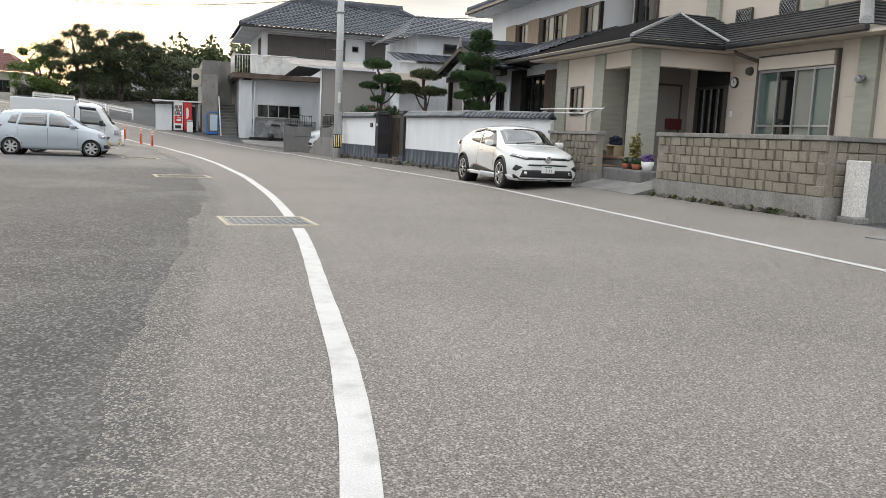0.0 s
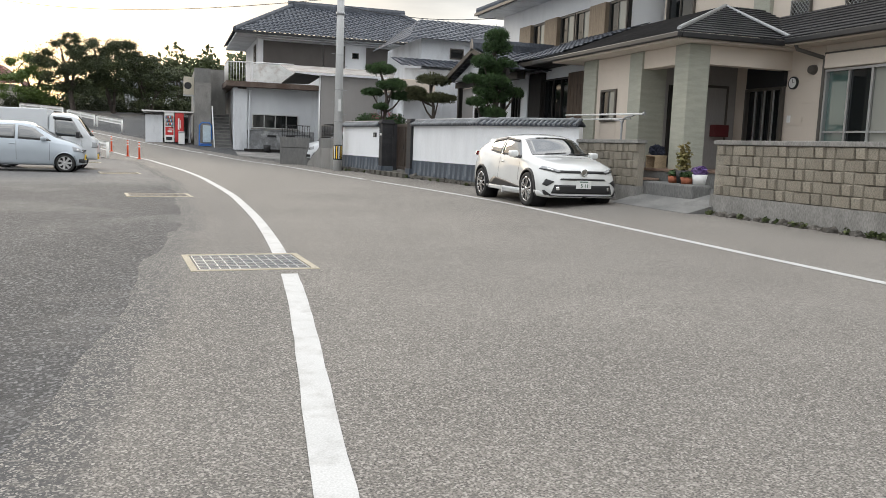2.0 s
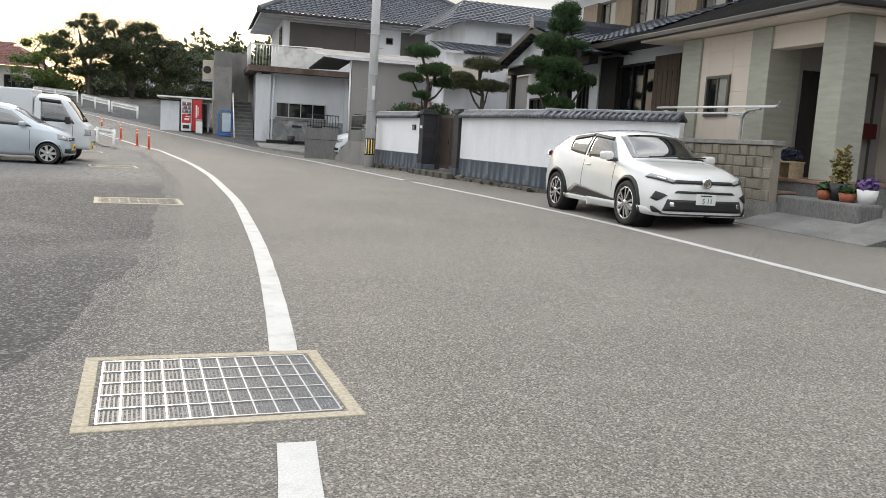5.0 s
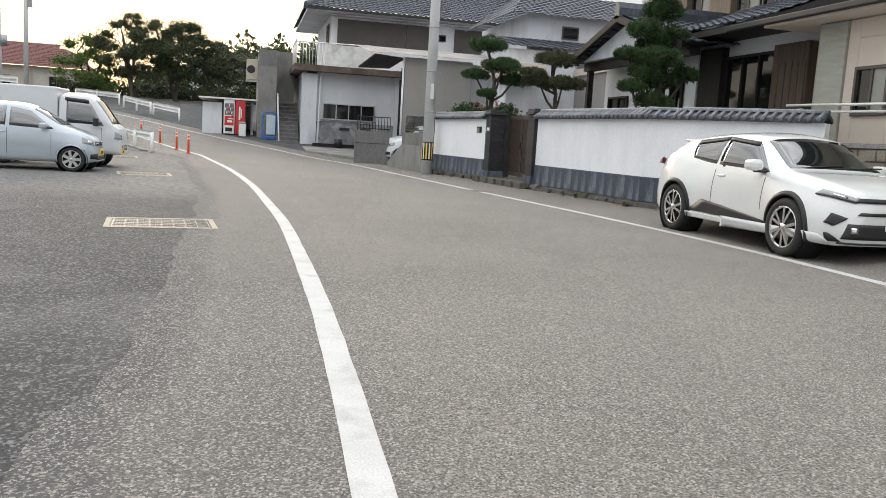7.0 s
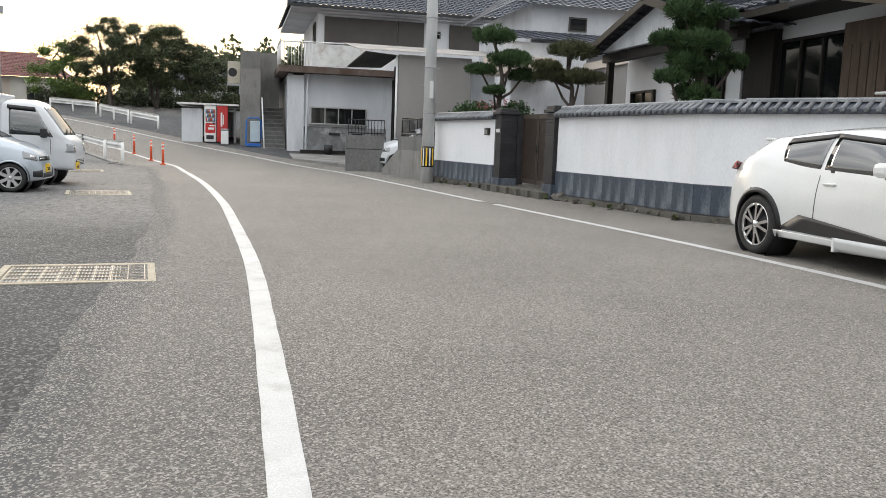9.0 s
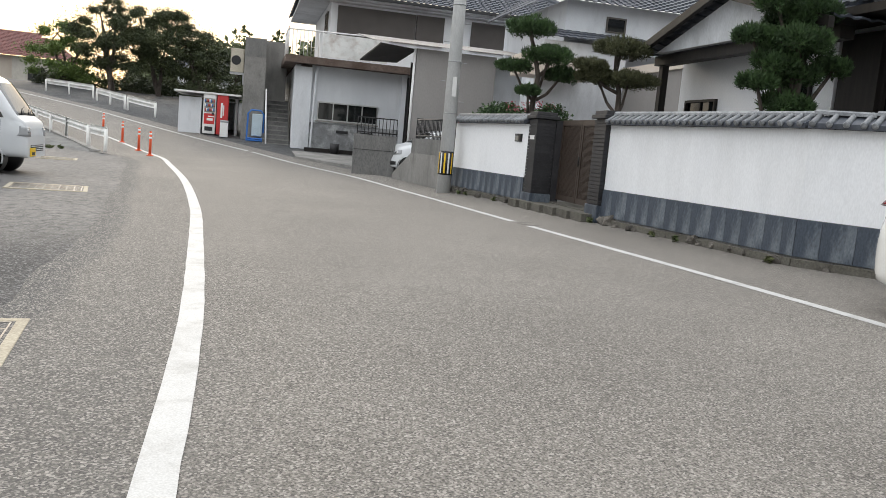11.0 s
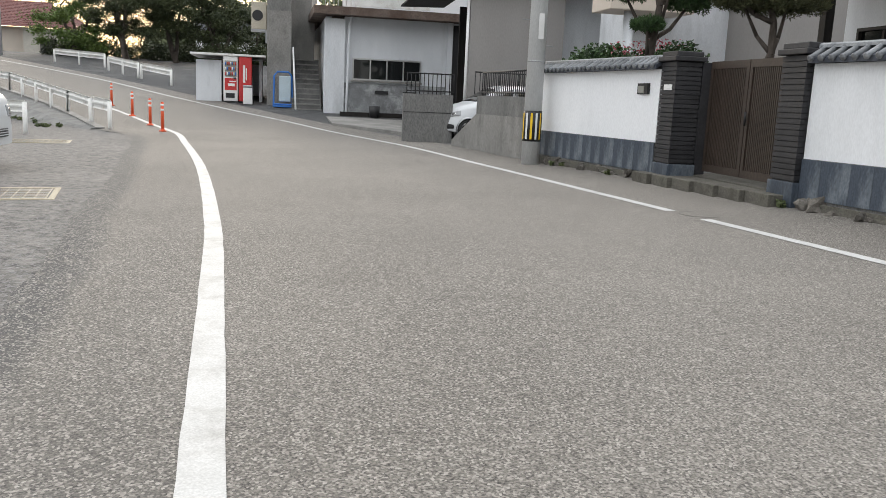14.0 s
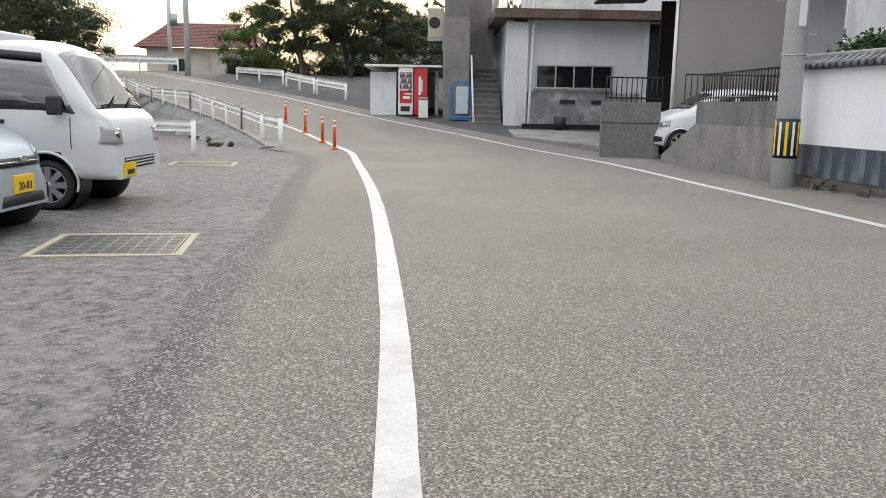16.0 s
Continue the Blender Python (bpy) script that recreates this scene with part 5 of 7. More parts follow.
nose_skin(SUV, "front_lip", [(-0.68, 0.225), (0.68, 0.225), (0.68, 0.265), (-0.68, 0.265)], BLACK, suv, "", 0.03, n=(14, 2))
badge = part("badge", lathe_y(bmesh.new(), [(0.001, 0.004), (0.03, 0.006), (0.05, 0.0), (0.07, 0.018), (0.075, 0), (0.075, -0.03)], 18, (0, 0, 0)), CHROME, suv, "round chrome badge")
badge.matrix_basis = pose(SUV.reach(0, 0.72) + 0.012, 0, 0.72, 0, 0, -90)
px = SUV.hi + 0.022
plate = part("number_plate", box(bmesh.new(), px - 0.03, px, -0.165, 0.165, 0.405, 0.565, 0.006), WHITE, suv, "white number plate with green figures")
lettering(plate, "5 11", Matrix.Translation((px + 0.002, 0.02, 0.46)) @ TO_FRONT, 0.10, GREENPAINT)
part("small_bar", boxes((px, px + 0.003, -0.09, 0.09, 0.53, 0.55)), GREENPAINT, plate)
for y in (-0.35, 0.2):
    part("wiper", rods(((1.0, y, SUV.crown(1.0, y) + 0.02), (0.95, y + 0.5, SUV.crown(0.95, min(0.6, y + 0.5)) + 0.025), 0.009)), BLACK, suv)
slim_box("aerial_fin", -1.46, -1.30, -0.02, 0.02, SUV.crown(-1.4, 0) - 0.02, SUV.crown(-1.4, 0) + 0.06, PEARL, suv, 0.01)
slim_box("mirror_inside", 0.42, 0.46, -0.1, 0.1, 1.30, 1.36, BLACK, suv, 0.01)

# silver hatchback in the car park and the small white car on the drive
HATCH = Form([(-1.69, 0.40), (-1.55, 0.24), (1.5, 0.20), (1.70, 0.24)],
             [(-1.69, 0.78), (-1.55, 0.96), (-1.0, 0.955), (0, 0.925), (0.9, 0.885), (1.3, 0.83), (1.52, 0.72), (1.70, 0.45)],
             [(-1.69, 0.86), (-1.65, 1.02), (-1.52, 1.33), (-1.35, 1.43), (-0.8, 1.48), (-0.2, 1.49), (0.2, 1.465), (0.42, 1.39), (1.0, 1.02), (1.3, 0.925), (1.52, 0.82), (1.65, 0.68), (1.70, 0.52)],
             [(-1.69, 0.58), (-1.6, 0.67), (-1.2, 0.715), (0, 0.715), (1.2, 0.715), (1.48, 0.675), (1.62, 0.58), (1.70, 0.44)],
             [(-1.69, 0.54), (-1.5, 0.65), (-1.0, 0.685), (0.8, 0.69), (1.3, 0.66), (1.52, 0.58), (1.70, 0.38)],
             [(-1.69, 0.44), (-1.5, 0.51), (-1.0, 0.535), (0.3, 0.55), (0.6, 0.565), (1.0, 0.59), (1.3, 0.56), (1.52, 0.48), (1.70, 0.28)], (1.20, -1.20), 0.02)


def hatchback(label, at, turn, material):
    car = thing("car", label, "car", at, turn)
    part("body", HATCH.shell(0.30), material, car)
    roof_skin(HATCH, "windscreen", 0.42, 0.98, 0.93, 0.96, CARGLASS, car)
    roof_skin(HATCH, "rear_window", -1.62, -1.45, 0.85, 0.85, CARGLASS, car)
    for s_ in (1, -1):
        for x in (1.2, -1.2):
            wheel_opening(HATCH, car, x, 0.30, s_, 0.03, material)
            wheel(car, x, s_ * 0.715, 0.275, s_, 7, ALU, False, 0.16)
        side_skin(HATCH, "door_window", s_, [(-0.06, 0.955), (0.84, 0.92), (0.36, 1.30), (-0.05, 1.375)], CARGLASS, car)
        side_skin(HATCH, "door_window", s_, [(-0.98, 0.985), (-0.14, 0.96), (-0.13, 1.38), (-0.86, 1.36)], CARGLASS, car)
        side_skin(HATCH, "quarter_window", s_, [(-1.28, 1.03), (-1.05, 1.01), (-0.95, 1.33), (-1.16, 1.28)], CARGLASS, car)
        for x0 in (-0.11, 0.78, -1.0):
            side_skin(HATCH, "door_seam", s_, [(x0, 0.34 if x0 > -0.9 else 0.62), (x0 + 0.008, 0.34 if x0 > -0.9 else 0.62), (x0 + 0.008, 0.91), (x0, 0.91)], BLACK, car, "", 0.002, (1, 8))
        w = HATCH.width(0.7, 0.93)
        slim_box("door_mirror", 0.56, 0.72, s_ * (w + 0.04), s_ * (w + 0.20), 0.93, 1.05, material, car, 0.035)
        for x in (-0.30, -0.94):
            slim_box("door_handle", x, x + 0.16, s_ * (HATCH.width(x, 0.82) - 0.01), s_ * (HATCH.width(x, 0.82) + 0.022), 0.805, 0.835, material, car)
        nose_skin(HATCH, "headlamp", [(s_ * 0.46, 0.60), (s_ * 0.675, 0.64), (s_ * 0.635, 0.775), (s_ * 0.44, 0.70)], LAMP, car, "clear headlamp", 0.012, n=(8, 4))
        nose_skin(HATCH, "lamp_reflector", [(s_ * 0.50, 0.64), (s_ * 0.60, 0.655), (s_ * 0.59, 0.72), (s_ * 0.49, 0.69)], CHROME, car, "", 0.016, n=(4, 3))
        nose_skin(HATCH, "fog_recess", [(s_ * 0.42, 0.28), (s_ * 0.62, 0.30), (s_ * 0.62, 0.40), (s_ * 0.42, 0.42)], BLACK, car, "", 0.01, n=(6, 3))
        nose_skin(HATCH, "tail_lamp", [(s_ * 0.52, 0.70), (s_ * 0.67, 0.70), (s_ * 0.66, 0.98), (s_ * 0.55, 1.0)], TAIL, car, "red tail lamp", 0.01, False, n=(4, 6))
    nose_skin(HATCH, "grille", [(-0.40, 0.60), (0.40, 0.60), (0.36, 0.675), (-0.36, 0.675)], BLACK, car, "", 0.01, n=(12, 2))
    nose_skin(HATCH, "grille_bar", [(-0.38, 0.63), (0.38, 0.63), (0.37, 0.645), (-0.37, 0.645)], CHROME, car, "", 0.016, n=(12, 1))
    nose_skin(HATCH, "bumper_intake", [(-0.36, 0.27), (0.36, 0.27), (0.32, 0.36), (-0.32, 0.36)], BLACK, car, "", 0.01, n=(10, 2))
    slim_box("badge", HATCH.reach(0, 0.66), HATCH.reach(0, 0.66) + 0.03, -0.05, 0.05, 0.645, 0.69, CHROME, car)
    px = HATCH.hi + 0.02
    p = part("number_plate", box(bmesh.new(), px - 0.03, px, -0.165, 0.165, 0.37, 0.53, 0.006), YELLOW, car, "yellow number plate with black figures")
    lettering(p, "20-83", Matrix.Translation((px + 0.002, 0, 0.43)) @ TO_FRONT, 0.10, BLACK)
    for y in (-0.3, 0.15):
        part("wiper", rods(((0.99, y, HATCH.crown(0.99, y) + 0.02), (0.94, y + 0.4, HATCH.crown(0.94, min(0.5, y + 0.4)) + 0.025), 0.008)), BLACK, car)
    return car


hatchback("silver blue small hatchback with a yellow number plate", (-4.10, 13.76, 0.0), 0, SILVER).scale = (0.96, 0.97, 0.95)
hatchback("small white car on the drive behind the fence", (7.5, 26.12, 0.14), 186, VANWHITE)

# white kei box truck
truck = thing("box_truck", "small white box truck with a yellow number plate", "truck", (-4.05, 15.95, 0.0), 0)
CAB = Form([(0.42, 0.36), (1.0, 0.34), (1.85, 0.33)],
           [(0.42, 1.02), (1.2, 1.01), (1.55, 0.99), (1.72, 0.95), (1.80, 0.90), (1.85, 0.62)],
           [(0.42, 1.74), (0.5, 1.81), (0.8, 1.83), (1.05, 1.81), (1.25, 1.72), (1.45, 1.44), (1.66, 1.10), (1.74, 1.03), (1.81, 0.96), (1.85, 0.74)],
           [(0.42, 0.725), (1.0, 0.73), (1.6, 0.73), (1.76, 0.72), (1.85, 0.66)],
           [(0.42, 0.725), (1.0, 0.73), (1.6, 0.725), (1.76, 0.71), (1.85, 0.64)],
           [(0.42, 0.62), (0.8, 0.63), (1.2, 0.635), (1.45, 0.66), (1.66, 0.69), (1.76, 0.68), (1.85, 0.60)], (1.12,), 0.008, 0.86)
part("cab", CAB.shell(0.32), VANWHITE, truck, "white cab")
part("cargo_box", box(bmesh.new(), -1.62, 0.40, -0.74, 0.74, 0.62, 1.93, 0.03), VANWHITE, truck, "plain white cargo box")
part("chassis", boxes((-1.5, 1.4, -0.5, 0.5, 0.3, 0.6)), BLACK, truck)
roof_skin(CAB, "windscreen", 1.26, 1.66, 0.93, 0.95, CARGLASS, truck, "steep windscreen")
for s_ in (1, -1):
    for x in (1.12, -0.85):
        wheel(truck, x, s_ * 0.70, 0.27, s_, 8, GALV, False, 0.15)
    wheel_opening(CAB, truck, 1.12, 0.32, s_, 0.025, VANWHITE)
    side_skin(CAB, "door_window", s_, [(0.60, 1.06), (1.46, 1.03), (1.14, 1.60), (0.60, 1.66)], CARGLASS, truck, "dark cab door window")
    side_skin(CAB, "window_visor", s_, [(0.56, 1.62), (1.12, 1.585), (1.10, 1.66), (0.56, 1.70)], BLACK, truck, "", 0.02, (8, 2))
    for x0 in (0.50, 1.40):
        side_skin(CAB, "door_seam", s_, [(x0, 0.66 if x0 > 1 else 0.40), (x0 + 0.01, 0.66 if x0 > 1 else 0.40), (x0 + 0.01, 0.99), (x0, 0.99)], BLACK, truck, "", 0.002, (1, 5))
    slim_box("door_mirror", 1.24, 1.36, s_ * 0.76, s_ * 0.92, 1.02, 1.22, BLACK, truck, 0.025)
    slim_box("door_handle", 0.56, 0.72, s_ * 0.72, s_ * 0.75, 0.92, 0.965, BLACK, truck)
    nose_skin(CAB, "headlamp", [(s_ * 0.48, 0.72), (s_ * 0.735, 0.72), (s_ * 0.722, 0.90), (s_ * 0.48, 0.88)], LAMP, truck, "clear headlamp", 0.012, n=(8, 4))
    nose_skin(CAB, "lamp_reflector", [(s_ * 0.53, 0.76), (s_ * 0.64, 0.76), (s_ * 0.64, 0.85), (s_ * 0.53, 0.85)], CHROME, truck, "", 0.016, n=(4, 3))
gl = nose_skin(CAB, "grille", [(-0.45, 0.44), (0.45, 0.44), (0.45, 0.56), (-0.45, 0.56)], BLACK, truck, "", 0.01, n=(10, 2))
for k in range(3):
    nose_skin(CAB, "grille_bar", [(-0.44, 0.46 + k * 0.035), (0.44, 0.46 + k * 0.035), (0.44, 0.472 + k * 0.035), (-0.44, 0.472 + k * 0.035)], VANWHITE, gl, "", 0.016, n=(8, 1))
tp = part("number_plate", box(bmesh.new(), 1.845, 1.872, -0.50, -0.17, 0.35, 0.51, 0.006), YELLOW, truck, "yellow number plate")
part("small_bar", boxes((1.872, 1.876, -0.44, -0.24, 0.38, 0.43)), BLACK, tp)
for y in (-0.35, 0.15):
    part("wiper", rods(((1.68, y, 1.11), (1.60, y + 0.4, 1.24), 0.01)), BLACK, truck)
truck.scale = (0.96, 0.97, 0.95)

# ---- drain grates in the tarmac ----
RIMSTEEL = mat("grate_rim_concrete", (0.34, 0.30, 0.225), (0.40, 0.36, 0.28), 0.8, 0, 3, 50, 0.2)
RUSTBAR = mat("worn_steel_bar", (0.30, 0.28, 0.25), (0.24, 0.19, 0.14), 0.55, 0.3, 5, 40, 0.2)


# Blue-black with the shade below the grate bars put into the colour.
PITSHADE = paint("shaded_pit_sheet", (0.022, 0.028, 0.034), 0.6)
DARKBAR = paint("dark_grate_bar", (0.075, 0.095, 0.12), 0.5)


def grate(at, turn, w, d, nx, ny, label, bar_mat):
    g = thing("drain_grate", label, "drain grate", at, turn, "drain grates")
    r = 0.062
    part("rim", boxes((-w / 2, w / 2, -d / 2, -d / 2 + r, -0.02, 0.018), (-w / 2, w / 2, d / 2 - r, d / 2, -0.02, 0.018), (-w / 2, -w / 2 + r, -d / 2 + r, d / 2 - r, -0.02, 0.018), (w / 2 - r, w / 2, -d / 2 + r, d / 2 - r, -0.02, 0.018), bevel=0.004), RIMSTEEL, g, "pale tan frame")
    # A flat sheet close under the bars; its dark colour imitates depth.
    part("pit", boxes((-w / 2 + r, w / 2 - r, -d / 2 + r, d / 2 - r, -0.02, 0.0075)), PITSHADE, g)
    iw, idp = w - 2 * r - 0.045, d - 2 * r - 0.045
    for k in range(nx + 1):
        x = -iw / 2 + iw * k / nx
        part("bar", boxes((x - 0.004, x + 0.004, -idp / 2, idp / 2, 0.008, 0.0165)), bar_mat, g)
    for k in range(ny + 1):
        y = -idp / 2 + idp * k / ny
        part("cross_bar", boxes((-iw / 2, iw / 2, y - 0.0055, y + 0.0055, 0.008, 0.0175)), bar_mat, g)
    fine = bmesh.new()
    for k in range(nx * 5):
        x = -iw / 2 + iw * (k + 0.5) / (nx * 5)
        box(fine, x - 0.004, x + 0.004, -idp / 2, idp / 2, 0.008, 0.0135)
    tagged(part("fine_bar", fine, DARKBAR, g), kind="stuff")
    return g


grate((0.675, -4.95, 0), 4, 1.13, 1.04, 11, 5, "steel drain grate in a tan frame across the white line", ALU)
grate((-0.27, 4.02, 0), 6, 1.2, 0.95, 8, 5, "steel drain grate with a tan frame in the car park", RUSTBAR)
grate((-1.50, 13.25, 0), 9, 1.12, 1.05, 9, 6, "rusty drain grate in the car park", RUSTBAR)
grate((-3.25, 21.85, 0), 9, 1.15, 1.0, 9, 5, "flat tan drain cover near the guard rail", RIMSTEEL)
hole = thing("manhole_cover", "small dark access cover in the white line", "manhole", (5.98, 12.38, 0.012), 5)
part("lid", lathe_y(bmesh.new(), [(0.001, 0), (0.2, 0), (0.23, 0.012), (0.24, 0)], 24), mat("cast_iron", (0.07, 0.066, 0.06), (0.1, 0.095, 0.085), 0.7), hole)
hole.children[0].matrix_basis = pose(0, 0, 0, 90, 0, 0)

cover = thing("gutter_cover", "dark wet steel gutter cover at the kerb side", "drain cover", (9.0, -7.3, 0.1), 8)
part("plate", box(bmesh.new(), -0.9, 0.9, -0.35, 0.35, -0.02, 0.03, 0.005), DARKCONC, cover)
part("lifting_bar", boxes((-0.05, 0.05, -0.3, 0.3, 0.03, 0.04)), GALV, cover)

# ---- bollards, guard rails ----
def bollard(x, y):
    z = height(x, y) + 0.006
    b = thing("bollard", "orange plastic lane bollard with white bands", "bollard", (x, y, z), 0, "orange bollards by the bend")
    part("foot", rods(((0, 0, 0), (0, 0, 0.03), 0.1, 0.09), ((0, 0, 0.03), (0, 0, 0.06), 0.06, 0.045), n=16), ORANGE, b)
    part("post", rods(((0, 0, 0.06), (0, 0, 0.73), 0.042, 0.038), ((0, 0, 0.73), (0, 0, 0.75), 0.038, 0.02), n=16), ORANGE, b)
    for z0 in (0.52, 0.64):
        part("band", rods(((0, 0, z0), (0, 0, z0 + 0.055), 0.0425), n=16), WHITE, b, "white reflective band")


for x, y in ((-1.43, 26.3), (-2.02, 28.5), (-2.9, 31.2), (-4.02, 34.2)):
    bollard(x, y)


def beam_profile(bm, p, q, h=0.34):
    """A corrugated guard rail beam."""
    p, q = Vector(p), Vector(q)
    side = (q - p).cross(Vector((0, 0, 1))).normalized()
    prof = [(0.0, -0.5), (0.05, -0.38), (0.05, -0.2), (0.0, -0.06), (0.0, 0.06), (0.05, 0.2), (0.05, 0.38), (0.0, 0.5)]
    back = [(u - 0.012, v) for u, v in prof][::-1]
    a = [bm.verts.new(p + side * u + Vector((0, 0, v * h))) for u, v in prof + back]
    b = [bm.verts.new(q + side * u + Vector((0, 0, v * h))) for u, v in prof + back]
    n = len(a)
    for k in range(n):
        bm.faces.new((a[k], a[(k + 1) % n], b[(k + 1) % n], b[k]))
    bm.faces.new(a[::-1]), bm.faces.new(b)
    return bm


def guard_rail(label, pts, z_off=0.62, pipe=False, h=0.34, step_=2.0, beam_ends=()):
    g = thing("guard_rail", label, "guard rail", (*pts[0], height(*pts[0])), None, "white guard rails")
    for p, q in zip(pts, pts[1:]):
        zp, zq = height(*p) + z_off, height(*q) + z_off
        if pipe:
            part("rail_pipe", rods(((*p, zp), (*q, zq), 0.03), ((*p, zp - 0.3), (*q, zq - 0.3), 0.03), n=8), WORNWHITE, g)
        else:
            part("beam", beam_profile(bmesh.new(), (*p, zp), (*q, zq), h), WORNWHITE, g)
        n = max(1, int((Vector(q) - Vector(p)).length / step_))
        for k in range(n + 1):
            v = Vector(p).lerp(Vector(q), k / n)
            hz = height(v.x, v.y)
            part("post", rods(((v.x, v.y, hz - 0.3), (v.x, v.y, hz + z_off + 0.1), 0.055), n=10), WORNWHITE, g)
    return g


guard_rail("white corrugated guard rail with rusty stains", [(-3.05, 43.2), (-4.75, 46.3)])
guard_rail("white corrugated guard rail with rusty stains", [(-4.95, 46.7), (-7.05, 51.0)])
guard_rail("white guard rail further up the bend", [(-7.6, 53.0), (-10.8, 55.8)])
guard_rail("white pipe guard rail along the raised road edge", [(-3.6, 28.6), (-4.8, 31.4), (-8.2, 37.8), (-11.2, 42.4), (-13.6, 45.8)], 0.58, False, 0.26, 1.7)
guard_rail("bent white end of the guard rail", [(-2.75, 26.6), (-3.55, 28.5)], 0.6, False, 0.3)
guard_rail("short white guard rail at the back of the car park", [(-4.2, 24.5), (-6.6, 25.2)], 0.62, False, 0.26, 2.6)
guard_rail("white guard rail of the side road", [(-15.4, 59.6), (-24.5, 65)], 0.9, False, 0.5, 3.5)
bank = bmesh.new()
last = None
for y in np.arange(26.4, 46.1, 0.6):
    x1 = left_line(y) - 1.72
    run = 0.5 + 1.0 * smooth_step(y, 26, 31)
    row = [bank.verts.new((x1, y, rise(y) + 0.03)), bank.verts.new((x1 - run * 0.5, y + 0.1, rise(y) * 0.68 + 0.03 + 0.03 * noise.noise((y, 0, 0)))), bank.verts.new((x1 - run, y, -0.1))]
    if last:
        for k in range(2):
            bank.faces.new((last[k], last[k + 1], row[k + 1], row[k]))
    last = row
bmesh.ops.recalc_face_normals(bank, faces=bank.faces)
struct("embankment", bank, DARKCONC, "dark stained slope below the guard rail", "embankment")
kerb = bmesh.new()
for a, b in ((26.6, 30), (30, 34), (34, 39), (39, 46)):
    slab(kerb, [(left_line(a) - 1.85, a, rise(a) + 0.05), (left_line(a) - 1.62, a, rise(a) + 0.05), (left_line(b) - 1.62, b, rise(b) + 0.05), (left_line(b) - 1.85, b, rise(b) + 0.05)], 0.6)
struct("kerb", kerb, CONC, "low concrete kerb at the raised road edge", "kerb")

# ---- vending corner ----
def vending(x0, x1, label, face_mat, side_mat):
    z = height((x0 + x1) / 2, 37.2)
    v = thing("vending_machine", label, "vending machine", ((x0 + x1) / 2, 37.3, z), None, "vending machines")
    part("body", box(bmesh.new(), x0, x1, 36.95, 37.65, z + 0.04, z + 1.72, 0.02), side_mat, v)
    part("foot", boxes((x0 + 0.03, x1 - 0.03, 37.0, 37.6, z - 0.05, z + 0.04)), BLACK, v)
    return v, z


vm, vz = vending(-0.47, 0.06, "white and red drinks vending machine with a lit display", WHITE, WHITE)
part("display", boxes((-0.42, 0.02, 36.935, 36.95, vz + 0.95, vz + 1.55)), PALEGLASS, vm)
for r_ in range(3):
    for k in range(7):
        part("sample_can", rods(((-0.38 + k * 0.06, 36.92, vz + 1.0 + r_ * 0.19), (-0.38 + k * 0.06, 36.92, vz + 1.12 + r_ * 0.19), 0.022), n=8), (RED, WHITE, BLUE, TERRA)[(k + r_) % 4], vm)
part("red_panel", boxes((-0.42, 0.02, 36.94, 36.95, vz + 0.45, vz + 0.9)), RED, vm, "red panel with white swooshes")
part("white_swoosh", boxes((-0.3, -0.05, 36.93, 36.94, vz + 0.6, vz + 0.7), (-0.25, 0.0, 36.93, 36.94, vz + 0.76, vz + 0.8)), WHITE, vm)
part("coin_slot", boxes((-0.1, 0.0, 36.93, 36.95, vz + 0.86, vz + 0.93)), BLACK, vm)
part("delivery_flap", boxes((-0.38, -0.05, 36.93, 36.95, vz + 0.16, vz + 0.34)), BLACK, vm)
vr, vz = vending(0.1, 0.58, "plain red drinks vending machine with a white emblem", RED, RED)
part("white_swoosh", boxes((0.26, 0.34, 36.935, 36.95, vz + 0.75, vz + 1.4), (0.36, 0.40, 36.935, 36.95, vz + 0.85, vz + 1.3)), WHITE, vr)
binx = thing("recycling_bin", "grey plastic bottle recycling bin", "bin", (0.45, 36.55, height(0.45, 36.55)), 0)
part("body", box(bmesh.new(), -0.17, 0.17, -0.15, 0.15, 0, 0.62, 0.02), WHITE, binx)
part("lid", box(bmesh.new(), -0.18, 0.18, -0.16, 0.16, 0.62, 0.72, 0.03), GALV, binx)
cart = thing("hand_cart", "blue tube frame with a pale water tank leaning on the wall", "hand cart", (1.75, 36.1, height(1.75, 36.1)), 0)
part("frame", tube(tube(bmesh.new(), [(-0.35, 0, 0), (-0.33, 0.1, 1.15), (-0.2, 0.12, 1.3), (0.2, 0.12, 1.3), (0.32, 0.1, 1.15), (0.34, 0, 0)], 0.035), [(-0.34, -0.3, 0.1), (0.34, -0.3, 0.1)], 0.03), BLUE, cart)
part("tank", box(bmesh.new(), -0.16, 0.28, -0.1, 0.06, 0.2, 1.15, 0.03), mat("pale_blue_plastic", (0.5, 0.6, 0.66), (0.42, 0.5, 0.55), 0.5), cart)
part("foot", boxes((-0.36, 0.36, -0.4, 0.1, 0, 0.06)), BLUE, cart)
ac = thing("air_conditioner", "beige outdoor air conditioner on a wall bracket", "air conditioner", (0.85, 37, 3.5), 0)
part("casing", box(bmesh.new(), -0.28, 0.28, -0.3, 0.5, 0, 1.0, 0.02), mat("old_cream_plastic", (0.5, 0.46, 0.38), (0.42, 0.38, 0.3), 0.6), ac)
part("fan_guard", rods(((-0.05, -0.302, 0.5), (-0.05, -0.32, 0.5), 0.2), n=18), BLACK, ac)
part("bracket", boxes((-0.3, 0.3, -0.3, 0.5, -0.06, -0.003), (0.24, 0.3, -0.3, -0.24, -0.5, -0.06)), GALV, ac)

